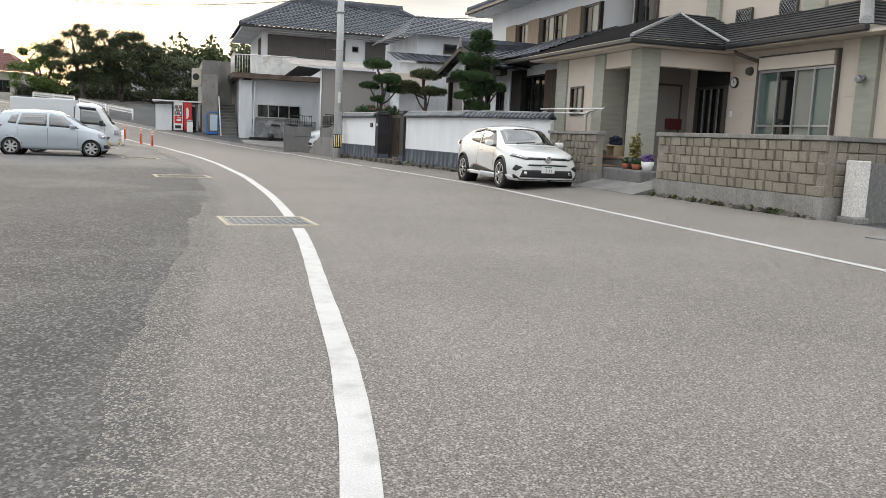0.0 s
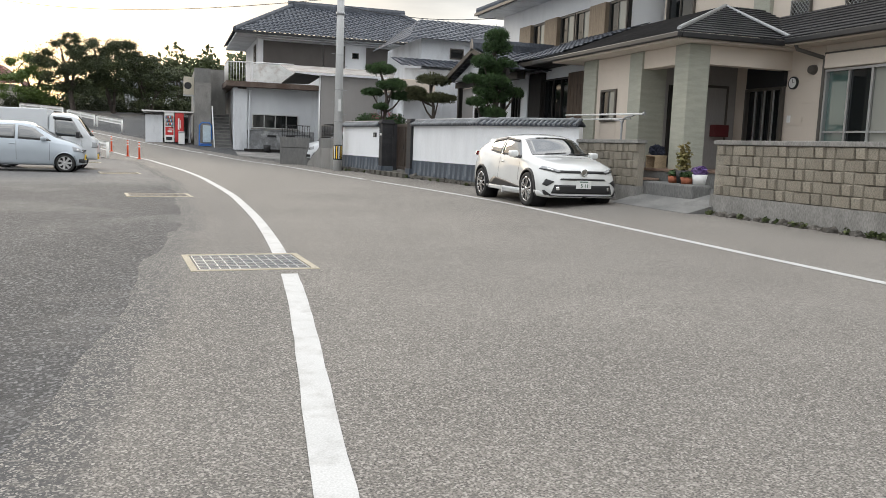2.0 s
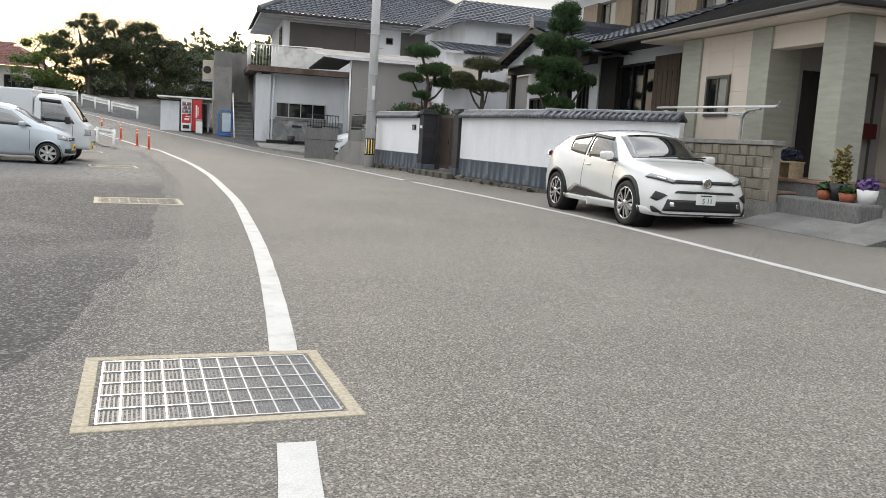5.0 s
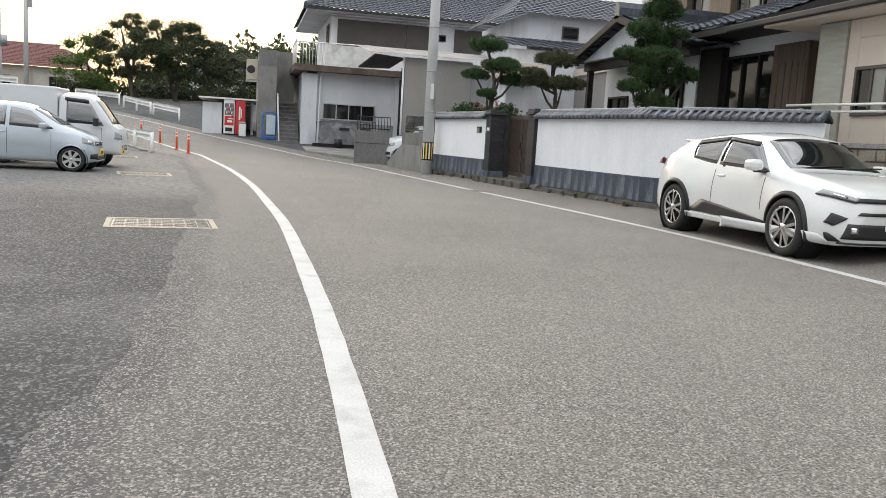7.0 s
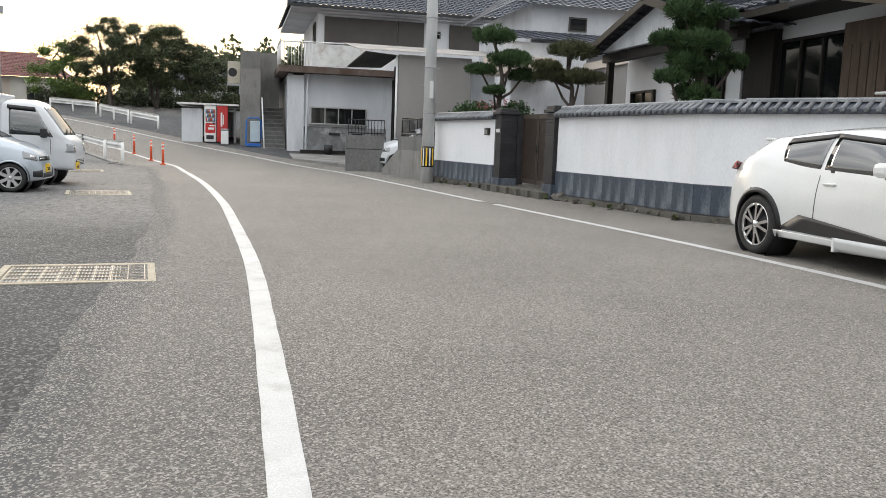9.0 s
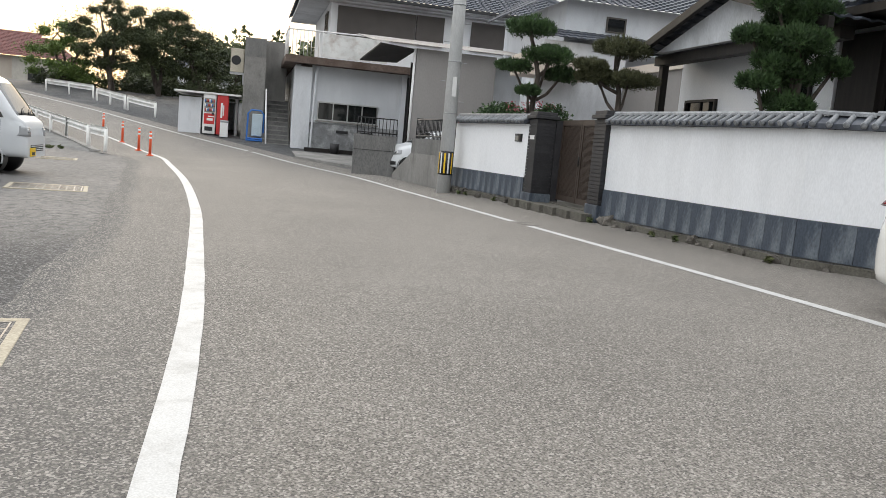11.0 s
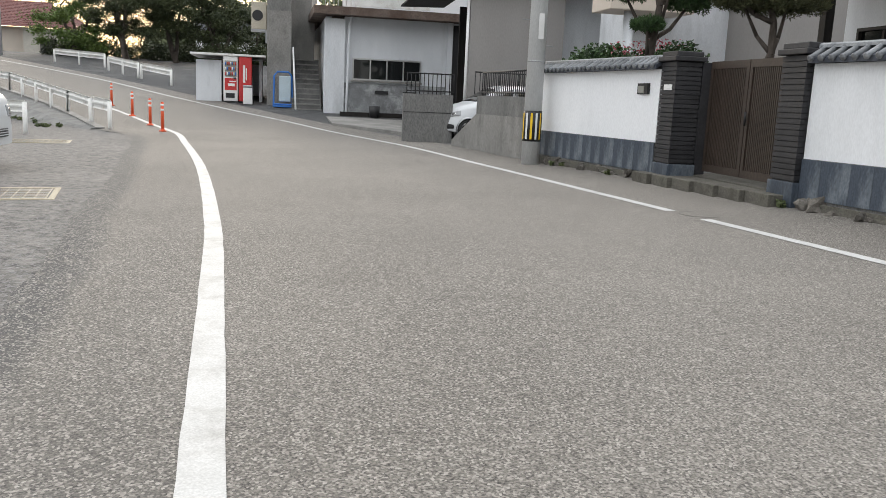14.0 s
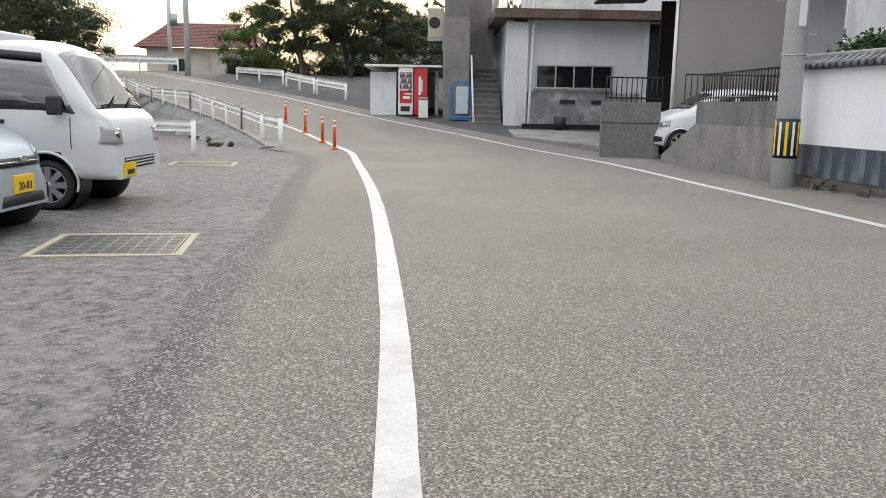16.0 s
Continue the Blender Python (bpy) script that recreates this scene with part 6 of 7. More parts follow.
# ---- workshop yard: concrete walls, fence, timber ----
yardwall = thing("retaining_wall", "stained concrete retaining wall with block courses", "retaining wall", (6, 22, 0))
rw = bmesh.new()
WP = [(6.33, 19.35), (6.22, 21.0), (6.0, 23.0), (5.72, 24.3)]
for p, q in zip(WP, WP[1:]):
    wall_run(rw, p, q, 0.3, -0.1, 0.88, -1)
for v in rw.verts:
    if v.co.y > 24.2 and v.co.z > 0.5:
        v.co.z = 0.2
part("wall", rw, CONC, yardwall)
rw2 = bmesh.new()
for p, q in zip(WP[:3], WP[1:3]):
    wall_run(rw2, p, q, 0.18, 0.882, 1.30, -1)
part("block_course", rw2, DARKCONC, yardwall)
sidewall = thing("gate_wall", "grey concrete wall panel at the yard entrance", "wall", (5.2, 25.6, 0.1))
part("panel", boxes((4.66, 5.98, 25.5, 25.65, -0.1, 1.3)), DARKCONC, sidewall)
part("joint", boxes((4.66, 5.98, 25.492, 25.499, 0.82, 0.835)), BLACK, sidewall)


def fence(label, p, q, z0, z1, gap=0.11):
    f = thing("iron_fence", label, "fence", (*p, z0), None, "black iron fences")
    p, q = Vector(p), Vector(q)
    n = int((q - p).length / gap)
    for k in range(n + 1):
        v = p.lerp(q, k / n)
        part("bar", rods(((v.x, v.y, z0), (v.x, v.y, z1), 0.012), n=5), IRON, f)
    for z in (z0 + 0.08, z1 - 0.02):
        part("rail", rods(((p.x, p.y, z), (q.x, q.y, z), 0.02), n=6), IRON, f)


fence("black iron fence on the retaining wall", (6.45, 19.5), (6.12, 23.0), 1.3, 1.85)
fence("black iron fence on the yard wall", (4.75, 25.58), (6.0, 25.58), 1.3, 1.85)
fence("black iron fence beside the shed", (6.9, 26.9), (9.6, 26.9), 1.2, 2.0, 0.14)
timber = thing("timber_stack", "dark timbers and a pot on the yard floor", "timber", (4.6, 34.0, 0.45), 0)
part("beam", boxes((-0.9, 1.6, -0.3, -0.12, 0, 0.16)), DARKWOOD, timber)
part("beam", boxes((0.3, 2.6, 0.0, 0.15, 0, 0.14)), DARKWOOD, timber)
pot = tagged(part("plant_pot", rods(((4.9, 33.5, 0.45), (4.9, 33.5, 0.85), 0.17, 0.2), n=14), BLACK), "round black plastic tub on the yard floor", "tub")
vz = bmesh.new()
slab(vz, [(3.2, 30.6, 0.3), (5.6, 27.5, 0.16), (10, 27.5, 0.2), (10, 34.9, 0.46), (3.2, 34.9, 0.5)], 0.6)
struct("yard_floor", vz, CONC, "grey concrete floor of the workshop yard", "yard")

# ---- gate between dark tiled pillars ----
PILLAR = mat("dark_ribbed_tile", (0.019, 0.019, 0.022), (0.036, 0.035, 0.038), 0.65, 0, 3, 30, 0.3, vary=0.12)


def gate_pillar(y0, y1):
    x = on_wall((y0 + y1) / 2)
    g = thing("gate_pillar", "dark ribbed tile gate pillar with a stepped cap", "gate pillar", (x, (y0 + y1) / 2, 0.1), None, "gate pillars")
    part("core", boxes((x - 0.03, x + 0.32, y0 + 0.02, y1 - 0.02, 0.05, 1.84)), PILLAR, g)
    n = 22
    for k in range(n):
        z = 0.42 + k * 0.0645
        part("tile_course", boxes((x - 0.05, x + 0.34, y0, y1, z, z + 0.054)), PILLAR, g)
    part("plinth", boxes((x - 0.07, x + 0.36, y0 - 0.02, y1 + 0.02, 0.02, 0.40), bevel=0.01), BLUESTONE, g)
    part("cap", boxes((x - 0.10, x + 0.39, y0 - 0.05, y1 + 0.05, 1.845, 1.91), bevel=0.01), PILLAR, g)
    part("cap", boxes((x - 0.06, x + 0.35, y0 - 0.01, y1 + 0.01, 1.912, 1.98), bevel=0.01), PILLAR, g)


gate_pillar(14.86, 15.3)
gate_pillar(12.42, 12.88)
gate = thing("gate", "brown slatted double gate between the pillars", "gate", (7.3, 13.8, 0.3))
GBROWN = mat("brown_gate_paint", (0.042, 0.029, 0.022), (0.06, 0.043, 0.033), 0.55, 0, 2, 30, 0.1)
for lo, hi in ((12.9, 13.86), (13.88, 14.84)):
    leaf = part("gate_leaf", boxes((7.33, 7.37, lo, lo + 0.06, 0.32, 1.85), (7.33, 7.37, hi - 0.06, hi, 0.32, 1.85), (7.33, 7.37, lo + 0.06, hi - 0.06, 0.32, 0.42), (7.33, 7.37, lo + 0.06, hi - 0.06, 1.75, 1.85)), GBROWN, gate)
    n = 20
    for k in range(n):
        y0 = lo + 0.07 + (hi - lo - 0.14) * k / n
        part("slat", boxes((7.34, 7.36, y0, y0 + 0.024, 0.42, 1.75)), GBROWN, leaf)
    part("backing", boxes((7.362, 7.37, lo + 0.06, hi - 0.06, 0.42, 1.75)), DARKWOOD, leaf)
part("jamb", boxes((7.205, 7.37, 14.845, 14.96, 0.27, 1.84)), PILLAR, gate, "dark tiled jamb")
part("gate_handle", rods(((7.30, 13.82, 1.0), (7.30, 13.82, 1.18), 0.015)), IRON, gate)
stepg = thing("gate_step", "worn stone step before the gate", "step", (7, 13.8, 0))
for k in range(6):
    y0 = 12.55 + k * 0.5
    part("step_stone", box(bmesh.new(), on_wall(y0 + 0.25) - 0.24, on_wall(y0 + 0.25) + 0.3, y0, y0 + 0.494, 0.0, 0.24, 0.008), MOSSY, stepg)
part("landing", boxes((7.2, 8.4, 12.6, 15.2, 0.0, 0.26)), MOSSY, stepg)
nplate = tagged(part("name_plate", boxes((on_wall(15.0) - 0.065, on_wall(15.0) - 0.051, 14.95, 15.19, 1.44, 1.52)), WHITE), "small white name plate on the gate pillar", "name plate")
mbox = thing("letter_slot", "black metal letter slot in the white wall", "letter box", (on_wall(15.8), 15.8, 1.4), 0)
part("frame", boxes((-0.02, 0.03, -0.2, 0.14, -0.02, 0.14)), IRON, mbox)
part("flap", boxes((-0.03, -0.021, -0.1, 0.1, 0.0, 0.1)), PALEGLASS, mbox)

# ---- poles and wires ----
pole = thing("utility_pole", "grey concrete utility pole with yellow and black bands", "utility pole", (6.03, 18.81, 0.02), 0)
part("shaft", rods(((0, 0, -0.1), (0, 0, 11), 0.168, 0.115), n=20), POLE, pole)
band = part("warning_band", rods(((0, 0, 0.46), (0, 0, 1.02), 0.174, 0.172), n=20), BLACK, pole, "black band with yellow and white stripes")
for k in range(12):
    a = k * 2 * math.pi / 12
    st_ = bmesh.new()
    for j in range(3):
        a0, a1 = a + j * 0.075, a + (j + 1) * 0.075
        st_.faces.new([st_.verts.new((0.178 * math.cos(b), 0.178 * math.sin(b), z)) for b, z in ((a0, 0.5), (a1, 0.5), (a1, 0.98), (a0, 0.98))])
    part("stripe", st_, WHITE if k % 2 else YELLOW, band, "white stripe" if k % 2 else "yellow stripe")
for z in (1.9, 3.1, 4.4):
    part("cable_tie", rods(((0, 0, z), (0, 0, z + 0.02), 0.166), n=20), GALV, pole)
for k in range(14):
    part("step_bolt", rods(((0.16 * (-1) ** k, 0, 2.2 + k * 0.45), (0.3 * (-1) ** k, 0, 2.2 + k * 0.45), 0.008), n=5), GALV, pole)
part("clamp", rods(((0, 0, 5.9), (0, 0, 6.0), 0.17), ((0, 0, 6.5), (0, 0, 6.6), 0.165), n=16), GALV, pole)
part("number_tag", boxes((-0.05, 0.05, -0.20, -0.19, 2.3, 2.75)), WHITE, pole)


def far_pole(x, y, h_, arms):
    z = height(x, y)
    p = thing("utility_pole", "tall grey utility pole with crossarms and fittings", "utility pole", (x, y, z), 0, "distant utility poles")
    part("shaft", rods(((0, 0, -0.1), (0, 0, h_), 0.19, 0.12), n=14), POLE, p)
    for z0 in arms:
        part("crossarm", boxes((-0.75, 0.75, -0.04, 0.04, z0, z0 + 0.08)), GALV, p)
        for u in (-0.65, 0.0, 0.65):
            part("insulator", rods(((u, 0, z0 + 0.08), (u, 0, z0 + 0.28), 0.05, 0.03), n=8), WHITE, p)
    return p


fp = far_pole(-14.9, 60, 11, (9.6, 10.6))
part("switch_box", box(bmesh.new(), 0.16, 0.42, -0.15, 0.15, 6.0, 6.5, 0.02), GALV, fp)
fp = far_pole(-19.8, 72, 8.5, (7.6,))
part("transformer", rods(((0.35, 0, 3.4), (0.35, 0, 4.3), 0.28), n=14), GALV, fp)
W1 = (6.03, 18.81, 6.55)
wire("cable", W1, (-14.9, 60, 11.4), 0.8)
wire("cable", (6.03, 18.81, 8.6), (-14.9, 60, 13.2), 0.9)
wire("cable", W1, (8.0, -30, 6.8), 0.7)
wire("cable", (6.03, 18.81, 6.3), (12.0, 18.0, 6.2), 0.25)
wire("cable", (6.03, 18.81, 6.0), (10.5, 36.1, 7.0), 0.3)
wire("cable", (-14.9, 60, 13), (-50, 72, 13), 1.0)
wire("cable", (-14.9, 60, 12), (-19.8, 72, 11.2), 0.3)
wire("cable", (-19.8, 72, 11.3), (-60, 80, 14), 1.0)

# ---- clothes rack, porch clutter, post ----
rack = thing("clothes_rack", "galvanised clothes drying rack with white poles", "drying rack", (9.75, 5.5, 1.0), None)
for y in (3.95, 6.9):
    part("upright", tube(bmesh.new(), [(9.72, y, 0.6), (9.72, y, 1.82), (9.72, y - 0.06, 1.92), (9.72, y - 0.16, 1.97), (9.72, y - 0.5, 2.0)], 0.024), GALV, rack)
    part("arm", tube(bmesh.new(), [(9.72, y, 1.80), (9.72, y + 0.06, 1.89), (9.72, y + 0.5, 1.93)], 0.02), GALV, rack)
part("drying_pole", rods(((9.70, 3.05, 2.02), (9.74, 6.85, 2.08), 0.022)), WHITE, rack)
part("drying_pole", rods(((9.76, 3.68, 1.93), (9.78, 8.07, 1.98), 0.02)), WHITE, rack)
part("pole_cap", rods(((9.69, 2.95, 2.02), (9.70, 3.05, 2.02), 0.034)), GALV, rack)
part("pole_hook", tube(bmesh.new(), [(9.69, 2.98, 2.02), (9.69, 2.98, 2.09), (9.69, 2.93, 2.10)], 0.008), GALV, rack)
post = thing("gate_post", "white rendered gate post on a concrete foot", "gate post", (9.72, -5.2, 0.1), 0)
part("shaft", box(bmesh.new(), -0.16, 0.08, -0.14, 0.12, 0.1, 0.98, 0.015), mat("pale_render", (0.72, 0.70, 0.67), (0.62, 0.60, 0.57), 0.85), post)
part("foot", box(bmesh.new(), -0.20, 0.12, -0.18, 0.16, -0.05, 0.1, 0.02), CONC, post)
part("backing", boxes((0.105, 1.6, -0.1, 0.1, -0.05, 0.95)), DARKCONC, post)


def potted(at, r, h_, leaf, seed, label, pot_mat, tall=0.25):
    p = thing("potted_plant", label, "potted plant", at, 0, "potted plants by the porch")
    part("pot", rods(((0, 0, 0), (0, 0, h_), r * 0.75, r), n=14), pot_mat, p)
    part("foliage", tufts(bmesh.new(), (0, 0, h_ + tall * 0.5), (r * 1.1, r * 1.1, tall), 350, 0.1, seed, 0, 0.1), leaf, p)


potted((9.72, 1.42, 0.60), 0.16, 0.26, DRYLEAF, 3, "yellow brown spiky plant in a dark pot", BLACK, 0.42)
potted((9.62, 1.15, 0.60), 0.13, 0.13, PINE, 4, "small green plant in a terracotta pot", TERRA, 0.08)
potted((9.75, 0.92, 0.60), 0.15, 0.20, PURPLE, 5, "purple flowers in a pale bowl", WHITE, 0.12)
potted((9.62, 1.62, 0.60), 0.11, 0.14, PINE, 6, "small green plant in a brown pot", TERRA, 0.08)
stool = thing("stool", "pale wooden step stool on the porch step", "stool", (10.14, 3.1, 0.86), 0)
WOODP = mat("pale_pine_wood", (0.5, 0.4, 0.27), (0.42, 0.33, 0.22), 0.6, 0, 3, 40, 0.1)
part("seat", box(bmesh.new(), -0.15, 0.15, -0.2, 0.2, 0.25, 0.28, 0.005), WOODP, stool)
each("side", ((-0.14, 0.14, -0.19, -0.165, 0, 0.25), (-0.14, 0.14, 0.165, 0.19, 0, 0.25)), WOODP, stool)
heap = tagged(part("cloth_bag", tufts(bmesh.new(), (10.14, 3.1, 1.24), (0.16, 0.2, 0.13), 900, 0.09, 8, 0, 0.8), mat("dark_blue_cloth", (0.03, 0.035, 0.06), (0.07, 0.08, 0.12), 0.9)), "dark blue cloth bundle on the stool", "bundle")

# ---- pines, hedge, trees, far wood, red house ----
garden_pine((7.55, 16.9, 0.2), [(7.20, 0, 3.86, 0.60, 0.25), (6.94, 0.2, 3.02, 0.42, 0.16), (7.60, -0.1, 3.27, 0.58, 0.26), (8.0, 0.1, 2.93, 0.42, 0.22), (7.18, -0.2, 2.50, 0.28, 0.13), (7.85, 0.3, 3.42, 0.36, 0.16)], "clipped garden pine with rounded green pads", PINE, 1)
garden_pine((8.85, 16.0, 0.2), [(8.90, 0, 3.51, 0.64, 0.26), (9.10, -0.1, 2.86, 0.66, 0.22), (8.32, 0.1, 3.08, 0.40, 0.19), (8.54, 0.2, 2.90, 0.5, 0.18)], "clipped garden pine with flat olive pads", DRYPINE, 2)
garden_pine((9.15, 10.6, 0.2), [(9.20, 0, 4.45, 0.36, 0.28), (9.22, 0.1, 4.12, 0.46, 0.28), (8.80, 0, 3.68, 0.38, 0.28), (9.50, 0.1, 3.63, 0.42, 0.27), (9.15, 0.2, 3.45, 0.42, 0.25), (8.50, 0.1, 3.18, 0.30, 0.17), (9.10, -0.1, 3.10, 0.56, 0.27), (9.86, 0, 2.84, 0.27, 0.18), (8.62, 0, 2.51, 0.32, 0.17), (9.33, 0.1, 2.67, 0.40, 0.22), (8.86, 0, 2.82, 0.38, 0.22), (9.15, 0, 2.22, 0.44, 0.24)], "tall dense clipped pine beside the entrance", PINE, 3)
hedge = thing("hedge", "green hedge with red flowers behind the wall", "hedge", (7.3, 17.5, 0.3), 0)
hb = bmesh.new()
for k in range(8):
    tufts(hb, (-0.35 + 0.10 * k + 0.1, 1.6 - 0.36 * k, 1.55 + 0.1 * math.sin(k)), (0.5, 0.45, 0.42), 1300, 0.075, k + 40, 0, 0.5)
part("foliage", hb, PINE, hedge)
fb = bmesh.new()
for k in range(4):
    tufts(fb, (0.1 + 0.1 * k, 0.4 - 0.36 * k, 1.85), (0.4, 0.35, 0.2), 60, 0.055, k + 60, 0, 0.8)
tagged(part("blossom", fb, FLOWER, hedge), kind="stuff")
bush = thing("shrub", "flowering shrub by the iron fence", "shrub", (6.9, 20.4, 0.8), 0)
part("foliage", tufts(bmesh.new(), (0, 0, 0.75), (0.35, 0.6, 0.4), 700, 0.09, 77, 0, 0.3), PINE, bush)
tagged(part("blossom", tufts(bmesh.new(), (-0.1, 0, 0.8), (0.36, 0.6, 0.4), 120, 0.06, 78, 0, 0.8), FLOWER, bush), kind="stuff")
part("twigs", rods(((0, 0, 0), (0, 0.1, 0.7), 0.02), ((0, 0, 0), (0.1, -0.2, 0.7), 0.02)), BARK, bush)

broad_tree((-7.5, 60, height(-7.5, 60) - 0.3), 6.5, 2.9, "dark evergreen tree against the evening sky", LEAF, 11, 30, 780, 0.25, 0.3)
broad_tree((-4.7, 61, height(-4.7, 61) - 0.3), 6.3, 2.9, "dark evergreen tree against the evening sky", LEAF, 12, 30, 780, 0.25, 0.3)
broad_tree((-1.9, 61, height(-1.9, 61) - 0.3), 5.2, 2.5, "dark evergreen tree near the vending shelter", LEAF, 17, 24, 780, 0.25, 0.2)
broad_tree((0.8, 66, 2.5), 4.6, 2.6, "dark evergreen tree beyond the vending shelter", LEAF, 13, 26, 900, 0.25, 0.1)
thicket = bmesh.new()
for k in range(26):
    x = -13 + k * 0.62
    tufts(thicket, (x, 64.5 + math.sin(k * 2.1), 3.3 + 0.5 * noise.noise((k * 0.7, 2, 0))), (0.9, 0.9, 1.3), 900, 0.16, k + 900, 0, 0.3)
tagged(part("thicket", thicket, LEAF), "dark undergrowth below the trees behind the guard rail", "undergrowth", "", "stuff")
broad_tree((-11.2, 63, 3.0), 4.2, 2.4, "yellow green bushy tree beside the bend", LIGHTLEAF, 14, 18, 700, 0.3, 0.1)
broad_tree((-22.0, 52, 1.8), 6.9, 4.0, "dark pine-like tree above the car park", LEAF, 15, 34, 1100, 0.24, 0.2)
broad_tree((-20.5, 55, 2.0), 4.6, 2.6, "low dark tree beside the side road", LEAF, 16, 24, 900, 0.24, 0.15)
wood = bmesh.new()
rnd = random.Random(5)
for k in range(60):
    x = -14 + k * 0.75 + rnd.uniform(-1, 1)
    h_ = 8.5 + 5.5 * smooth_step(x, -16, 6) + rnd.uniform(-1, 1)
    tufts(wood, (x, 120 + rnd.uniform(-6, 6), h_ * 0.55), (2.6, 2.6, h_ * 0.5), 700, 0.9, k, 0, 0.4)
tagged(part("far_wood", wood, BAMBOO), "pale green bamboo wood on the far rise", "wood", "", "stuff")

red = thing("house", "cream house with a red tiled roof beyond the bend", "house", (-21, 88, 2.5))
part("wall", boxes((-26.5, -20, 86, 96, 1.5, 6.0)), BEIGE, red)
part("wing_wall", boxes((-19.98, -15.8, 84.5, 93, 1.5, 5.9)), mat("cream_render", (0.55, 0.52, 0.46), (0.48, 0.45, 0.4), 0.85), red)
rr = bmesh.new()
tile_roof(rr, (-27.5, 85.2, 6.0), (-19, 85.2, 6.0), (-25.5, 90, 8.6), (-18.5, 90, 8.6), 0.3, 0.32)
tile_roof(rr, (-27.5, 97, 6.0), (-27.5, 85.2, 6.0), (-25.5, 90.2, 8.6), (-25.5, 90, 8.6), 0.3, 0.32)
tile_roof(rr, (-20.6, 83.8, 5.9), (-15.2, 83.8, 5.9), (-18.2, 87, 8.0), (-17.6, 87, 8.0), 0.3, 0.32)
tile_roof(rr, (-15.2, 83.8, 5.9), (-15.2, 94, 5.9), (-17.6, 87, 8.0), (-17.6, 90, 8.0), 0.3, 0.32)
tagged(part("roof", rr, REDROOF, red, "red tiled hip roof"), kind="stuff")
window(red, "y", 84.5, -18.6, -17.2, 3.4, 5.0, 2, BRONZE, [DARKGLASS], 0.1)
window(red, "y", 86, -24.5, -22.5, 3.2, 5.0, 2, BRONZE, [DARKGLASS], 0.1)
far = thing("house", "small white house half hidden behind the trees", "house", (-2, 75, 2.5))
part("wall", boxes((-4.5, 1.5, 74, 80, 1.5, 5.4)), PLASTER, far)
fr = bmesh.new()
tile_roof(fr, (-5, 73.5, 5.4), (2, 73.5, 5.4), (-5, 77, 6.8), (2, 77, 6.8), 0.3, 0.32)
tagged(part("roof", fr, KAWARA, far), kind="stuff")

# ---- pieces: split-face blocks, slate slabs, coping tiles, rubble ----
def piece(name, me, m, parent):
    ob = new(name, me)
    ob.parent = parent
    ob.matrix_basis = Matrix.Translation(-BASE[parent.name]) @ m
    return ob


def block_mesh(kind_):
    bm = bmesh.new()
    w, h_ = 0.383, 0.172
    if kind_ == 0:
        cells = ((0, 0.19, 0.05), (0.193, w, 0.018))
    elif kind_ == 1:
        cells = ((0, 0.19, 0.018), (0.193, w, 0.05))
    else:
        cells = ((0, w, 0.03),)
    for a, b, d in cells:
        v = [bm.verts.new(p) for p in ((0, a, 0), (0, b, 0), (0, b, h_), (0, a, h_), (-d * 0.9, a + 0.012, 0.012), (-d * 0.7, b - 0.012, 0.012), (-d * 1.05, b - 0.012, h_ - 0.012), (-d * 1.2, a + 0.012, h_ - 0.012))]
        for q in ((4, 5, 6, 7), (0, 1, 5, 4), (1, 2, 6, 5), (2, 3, 7, 6), (3, 0, 4, 7)):
            bm.faces.new([v[i] for i in q])
    bmesh.ops.recalc_face_normals(bm, faces=bm.faces)
    me = bpy.data.meshes.new("block")
    bm.to_mesh(me)
    bm.free()
    me.materials.append(BLOCK)
    return me


BLOCKS = [block_mesh(0), block_mesh(1), block_mesh(2)]
rb = random.Random(21)
for wall, y0, n in ((block_wall, -4.93, 12), (block_wall_b, 2.52, 7)):
    for r_ in range(5):
        shift = 0.2 * (r_ % 2)
        for k in range(n):
            if shift + (k + 1) * 0.395 > (4.83 if n == 12 else 2.74):
                continue
            piece("block", BLOCKS[(k + r_ // 2) % 2], pose(9.328, y0 + shift + k * 0.395, 0.48 + r_ * 0.178), wall)
for r_ in range(5):
    for k in range(8):
        piece("block", BLOCKS[k % 2], pose(9.5 + k * 0.395 + 0.383, -4.925, 0.48 + r_ * 0.178, 0, 0, 90), block_wall)


def slab_mesh(w):
    bm = box(bmesh.new(), 0.003, 0.022, 0, w - 0.004, 0.22, 0.665, 0.003)
    me = bpy.data.meshes.new("slate_slab")
    bm.to_mesh(me)
    bm.free()
    me.materials.append(BLUESTONE)
    return me


SLABS = [slab_mesh(0.3), slab_mesh(0.42)]
STONES = []
for k in range(4):
    bm = bmesh.new()
    bmesh.ops.create_icosphere(bm, subdivisions=2, radius=0.13)
    for v in bm.verts:
        v.co = Vector((v.co.x * 0.8, v.co.y * 1.25, v.co.z * 0.85)) * (1 + 0.9 * noise.noise(v.co * 9 + Vector((k * 5, 0, 0))))
    me = bpy.data.meshes.new("stone")
    bm.to_mesh(me)
    bm.free()
    me.materials.append(STONE)
    STONES.append(me)
TILE = bmesh.new()
lathe_y(TILE, [(0.001, -0.015), (0.034, -0.015), (0.04, 0.0), (0.034, 0.015), (0.034, 0.27), (0.001, 0.27)], 10)
tile_me = bpy.data.meshes.new("coping_tile")
TILE.to_mesh(tile_me)
TILE.free()
tile_me.materials.append(COPING)
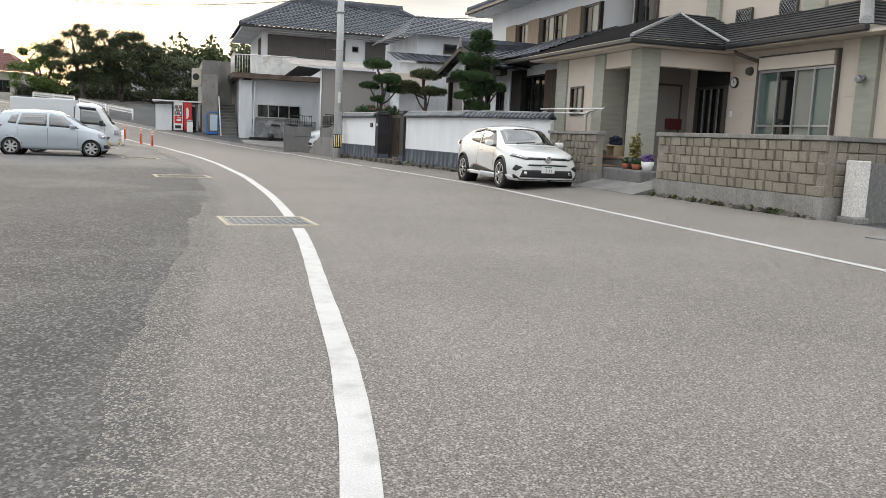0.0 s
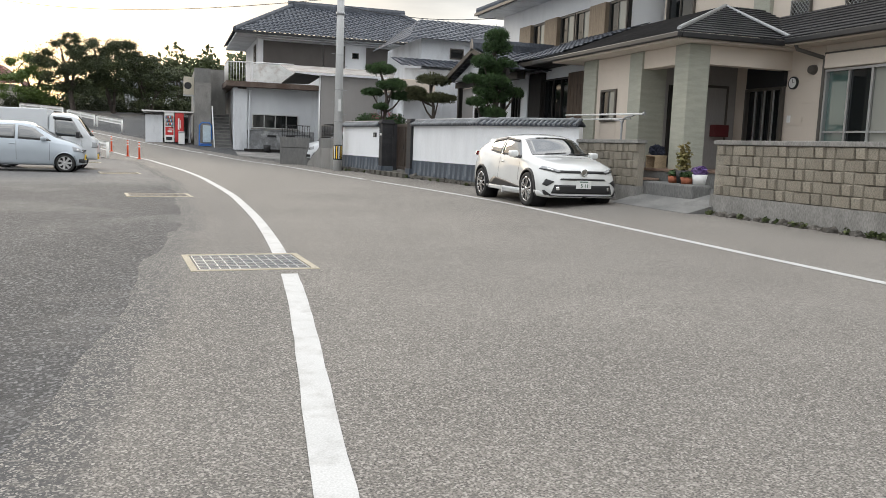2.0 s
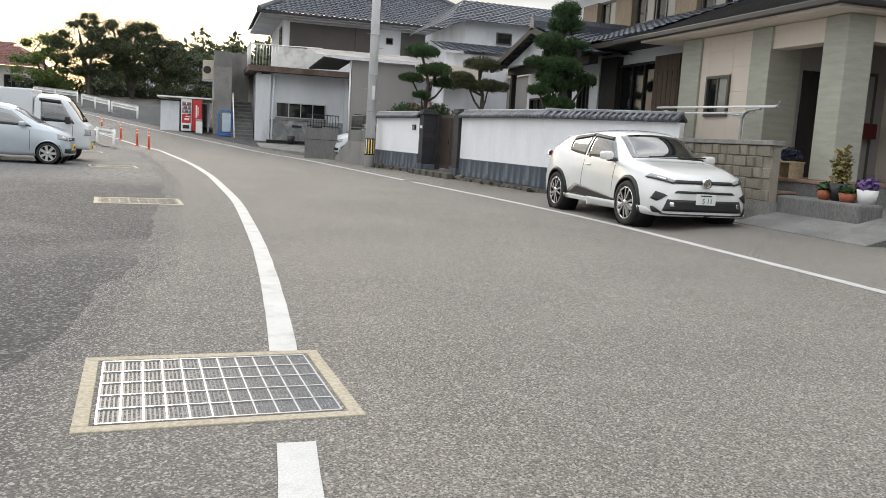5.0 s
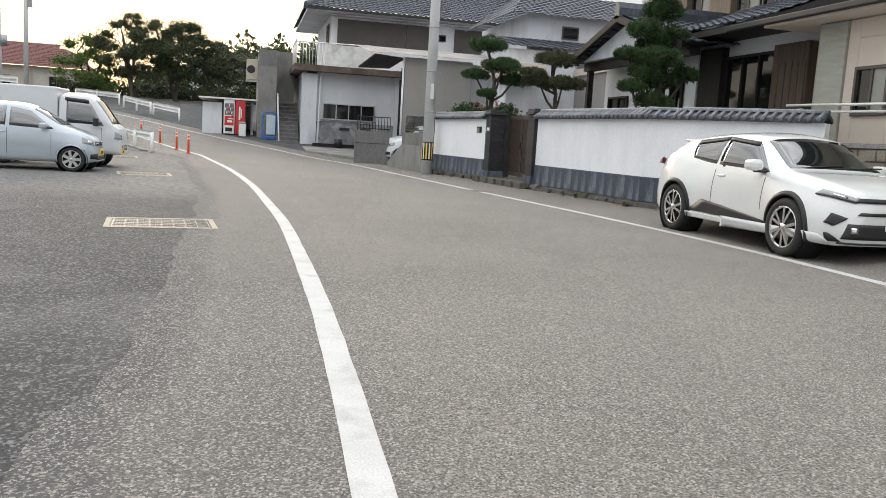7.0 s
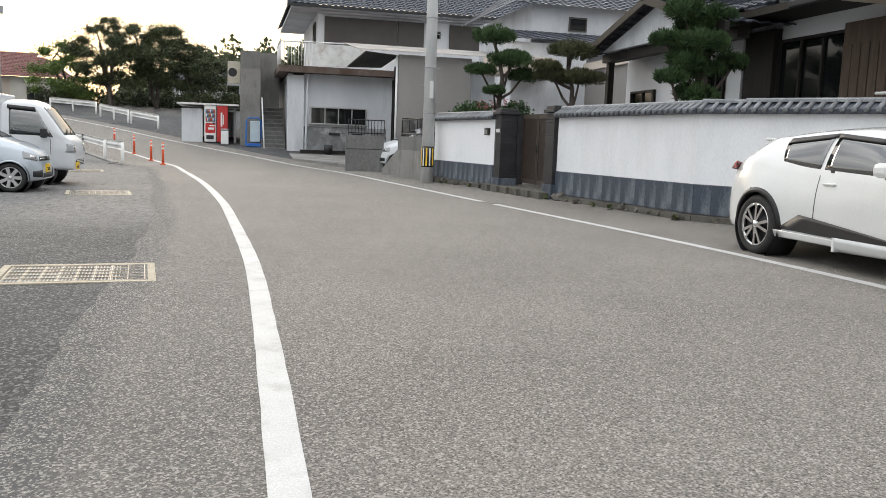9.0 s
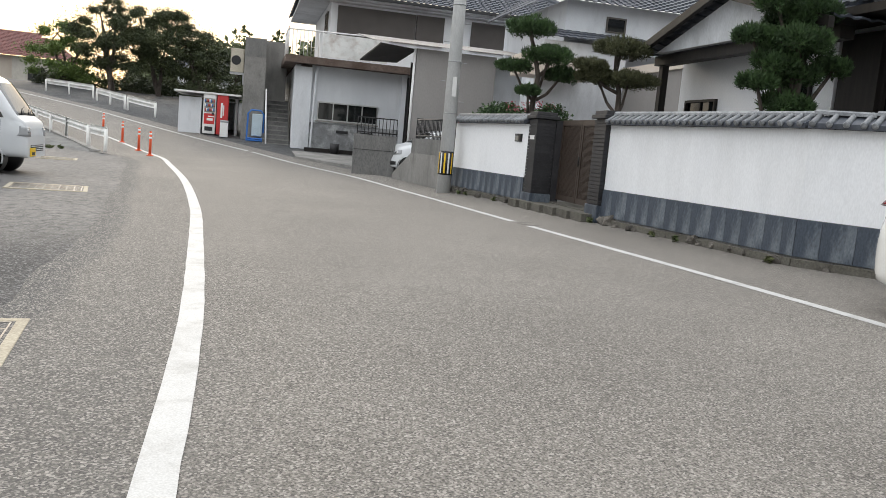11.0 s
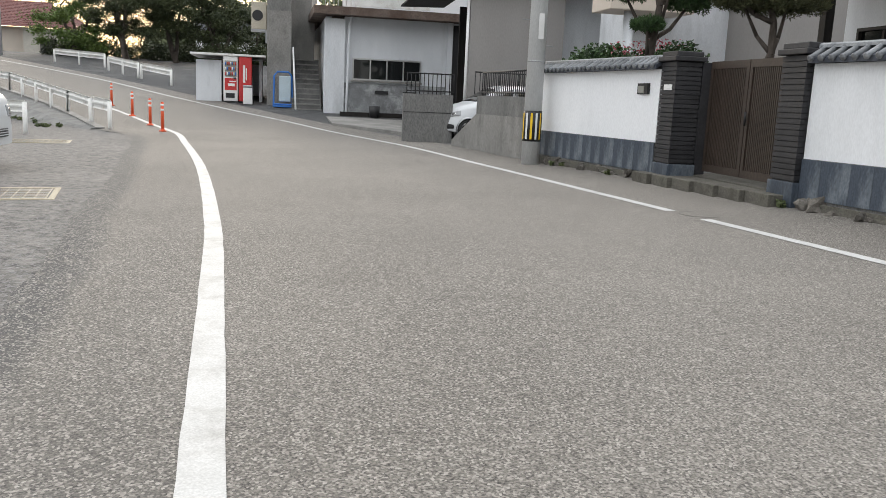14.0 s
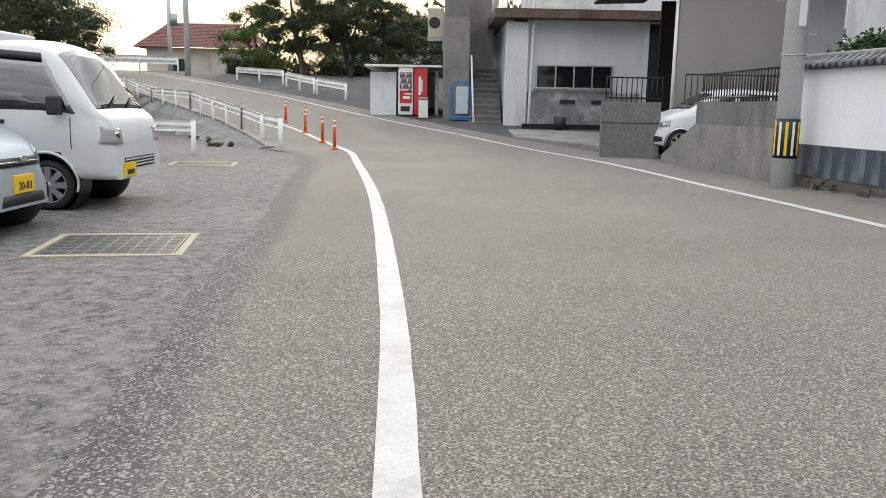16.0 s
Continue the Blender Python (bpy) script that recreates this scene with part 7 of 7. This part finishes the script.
for p, q in RUNS:
    p, q = Vector(p), Vector(q)
    d = (q - p).normalized()
    ang = math.degrees(math.atan2(d.y, d.x))
    length = (q - p).length
    side = Vector((-d.y, d.x))
    s_ = 0.0
    k = 0
    while s_ < length - 0.05:
        w = (0.3, 0.42)[k % 3 == 1]
        w = min(w, length - s_)
        v = p + d * s_
        m = Matrix.Translation((v.x, v.y, 0.01)) @ Matrix.Rotation(radians(ang - 90), 4, "Z") @ Matrix.Diagonal((1, w / (0.3, 0.42)[k % 3 == 1], 1, 1))
        piece("slate_slab", SLABS[k % 3 == 1], m, garden_wall)
        s_ += w
        k += 1
    cop = bmesh.new()
    off = side * 0.08
    slab(cop, [((p + side * u - d * 0.0).x, (p + side * u).y, z) for u, z in ((-0.10, 1.80), )] + [((q + side * -0.10).x, (q + side * -0.10).y, 1.80), ((q + off).x, (q + off).y, 1.90), ((p + off).x, (p + off).y, 1.90)], 0.06)
    slab(cop, [((p + off).x, (p + off).y, 1.90), ((q + off).x, (q + off).y, 1.90), ((q + side * 0.26).x, (q + side * 0.26).y, 1.80), ((p + side * 0.26).x, (p + side * 0.26).y, 1.80)], 0.06)
    bmesh.ops.recalc_face_normals(cop, faces=cop.faces)
    part("coping_bed", cop, KAWARA, garden_wall)
    part("coping_ridge", ridge_cap(bmesh.new(), (p.x + off.x, p.y + off.y, 1.93), (q.x + off.x, q.y + off.y, 1.91), 0.05, 0.04), COPING, garden_wall)
    n = int(length / 0.15)
    for k in range(n):
        v = p + d * (0.06 + k * (length - 0.12) / max(1, n - 1)) - side * 0.13
        m = Matrix.Translation((v.x, v.y, 1.79)) @ Matrix.Rotation(radians(ang), 4, "Z") @ Matrix.Rotation(radians(31), 4, "X")
        piece("coping_tile", tile_me, m, garden_wall)
    footing = wall_run(bmesh.new(), tuple(p - side * 0.05), tuple(q - side * 0.05), 0.12, -0.05, 0.20)
    bmesh.ops.subdivide_edges(footing, edges=footing.edges[:], cuts=5, use_grid_fill=True)
    for v in footing.verts:
        v.co += Vector((side.x, side.y, 0)) * 0.03 * noise.noise(v.co * 6) + Vector((0, 0, 0.03 * noise.noise(v.co * 5 + Vector((3, 1, 0)))))
    part("rubble_footing", footing, MOSSY, garden_wall)
    n = int(length / 0.26)
    for k in range(n):
        v = p + d * (0.13 + k * 0.26 + rb.uniform(-.1, .1)) - side * rb.uniform(-0.03, 0.07)
        sc = rb.uniform(0.35, 0.95)
        piece("stone", STONES[rb.randint(0, 3)], Matrix.Translation((v.x, v.y, rb.uniform(0.02, 0.12) + height(v.x, v.y) * 0.5)) @ Matrix.Rotation(rb.uniform(0, 6), 4, "Z") @ Matrix.Rotation(rb.uniform(-.6, .6), 4, "X") @ Matrix.Scale(sc, 4), garden_wall)
for k in range(22):
    v = (9.22 - rb.uniform(0, 0.12), -4.9 + k * 0.21)
    piece("stone", STONES[k % 4], Matrix.Translation((*v, 0.13)) @ Matrix.Rotation(rb.uniform(0, 6), 4, "Z") @ Matrix.Scale(rb.uniform(0.35, 0.8), 4), block_wall)
weeds = bmesh.new()
for k in range(26):
    y = rb.choice((rb.uniform(-4.9, -0.3), rb.uniform(-4.9, -2), rb.uniform(8.3, 19)))
    x = 9.12 if y < 2 else on_wall(y) - 0.16
    tufts(weeds, (x, y, height(x, y) + 0.05), (0.06, 0.09, 0.06), 30, 0.07, k + 500, 0, 0.1)
for k in range(14):
    y = rb.uniform(27.2, 33)
    x = left_line(y) - rb.uniform(2.4, 3.2)
    tufts(weeds, (x, y, height(x, y) + 0.05), (0.1, 0.1, 0.06), 30, 0.09, k + 700, 0, 0.1)
tagged(part("weeds", weeds, WEED), "small weeds along the foot of the walls", "weeds", "", "stuff")
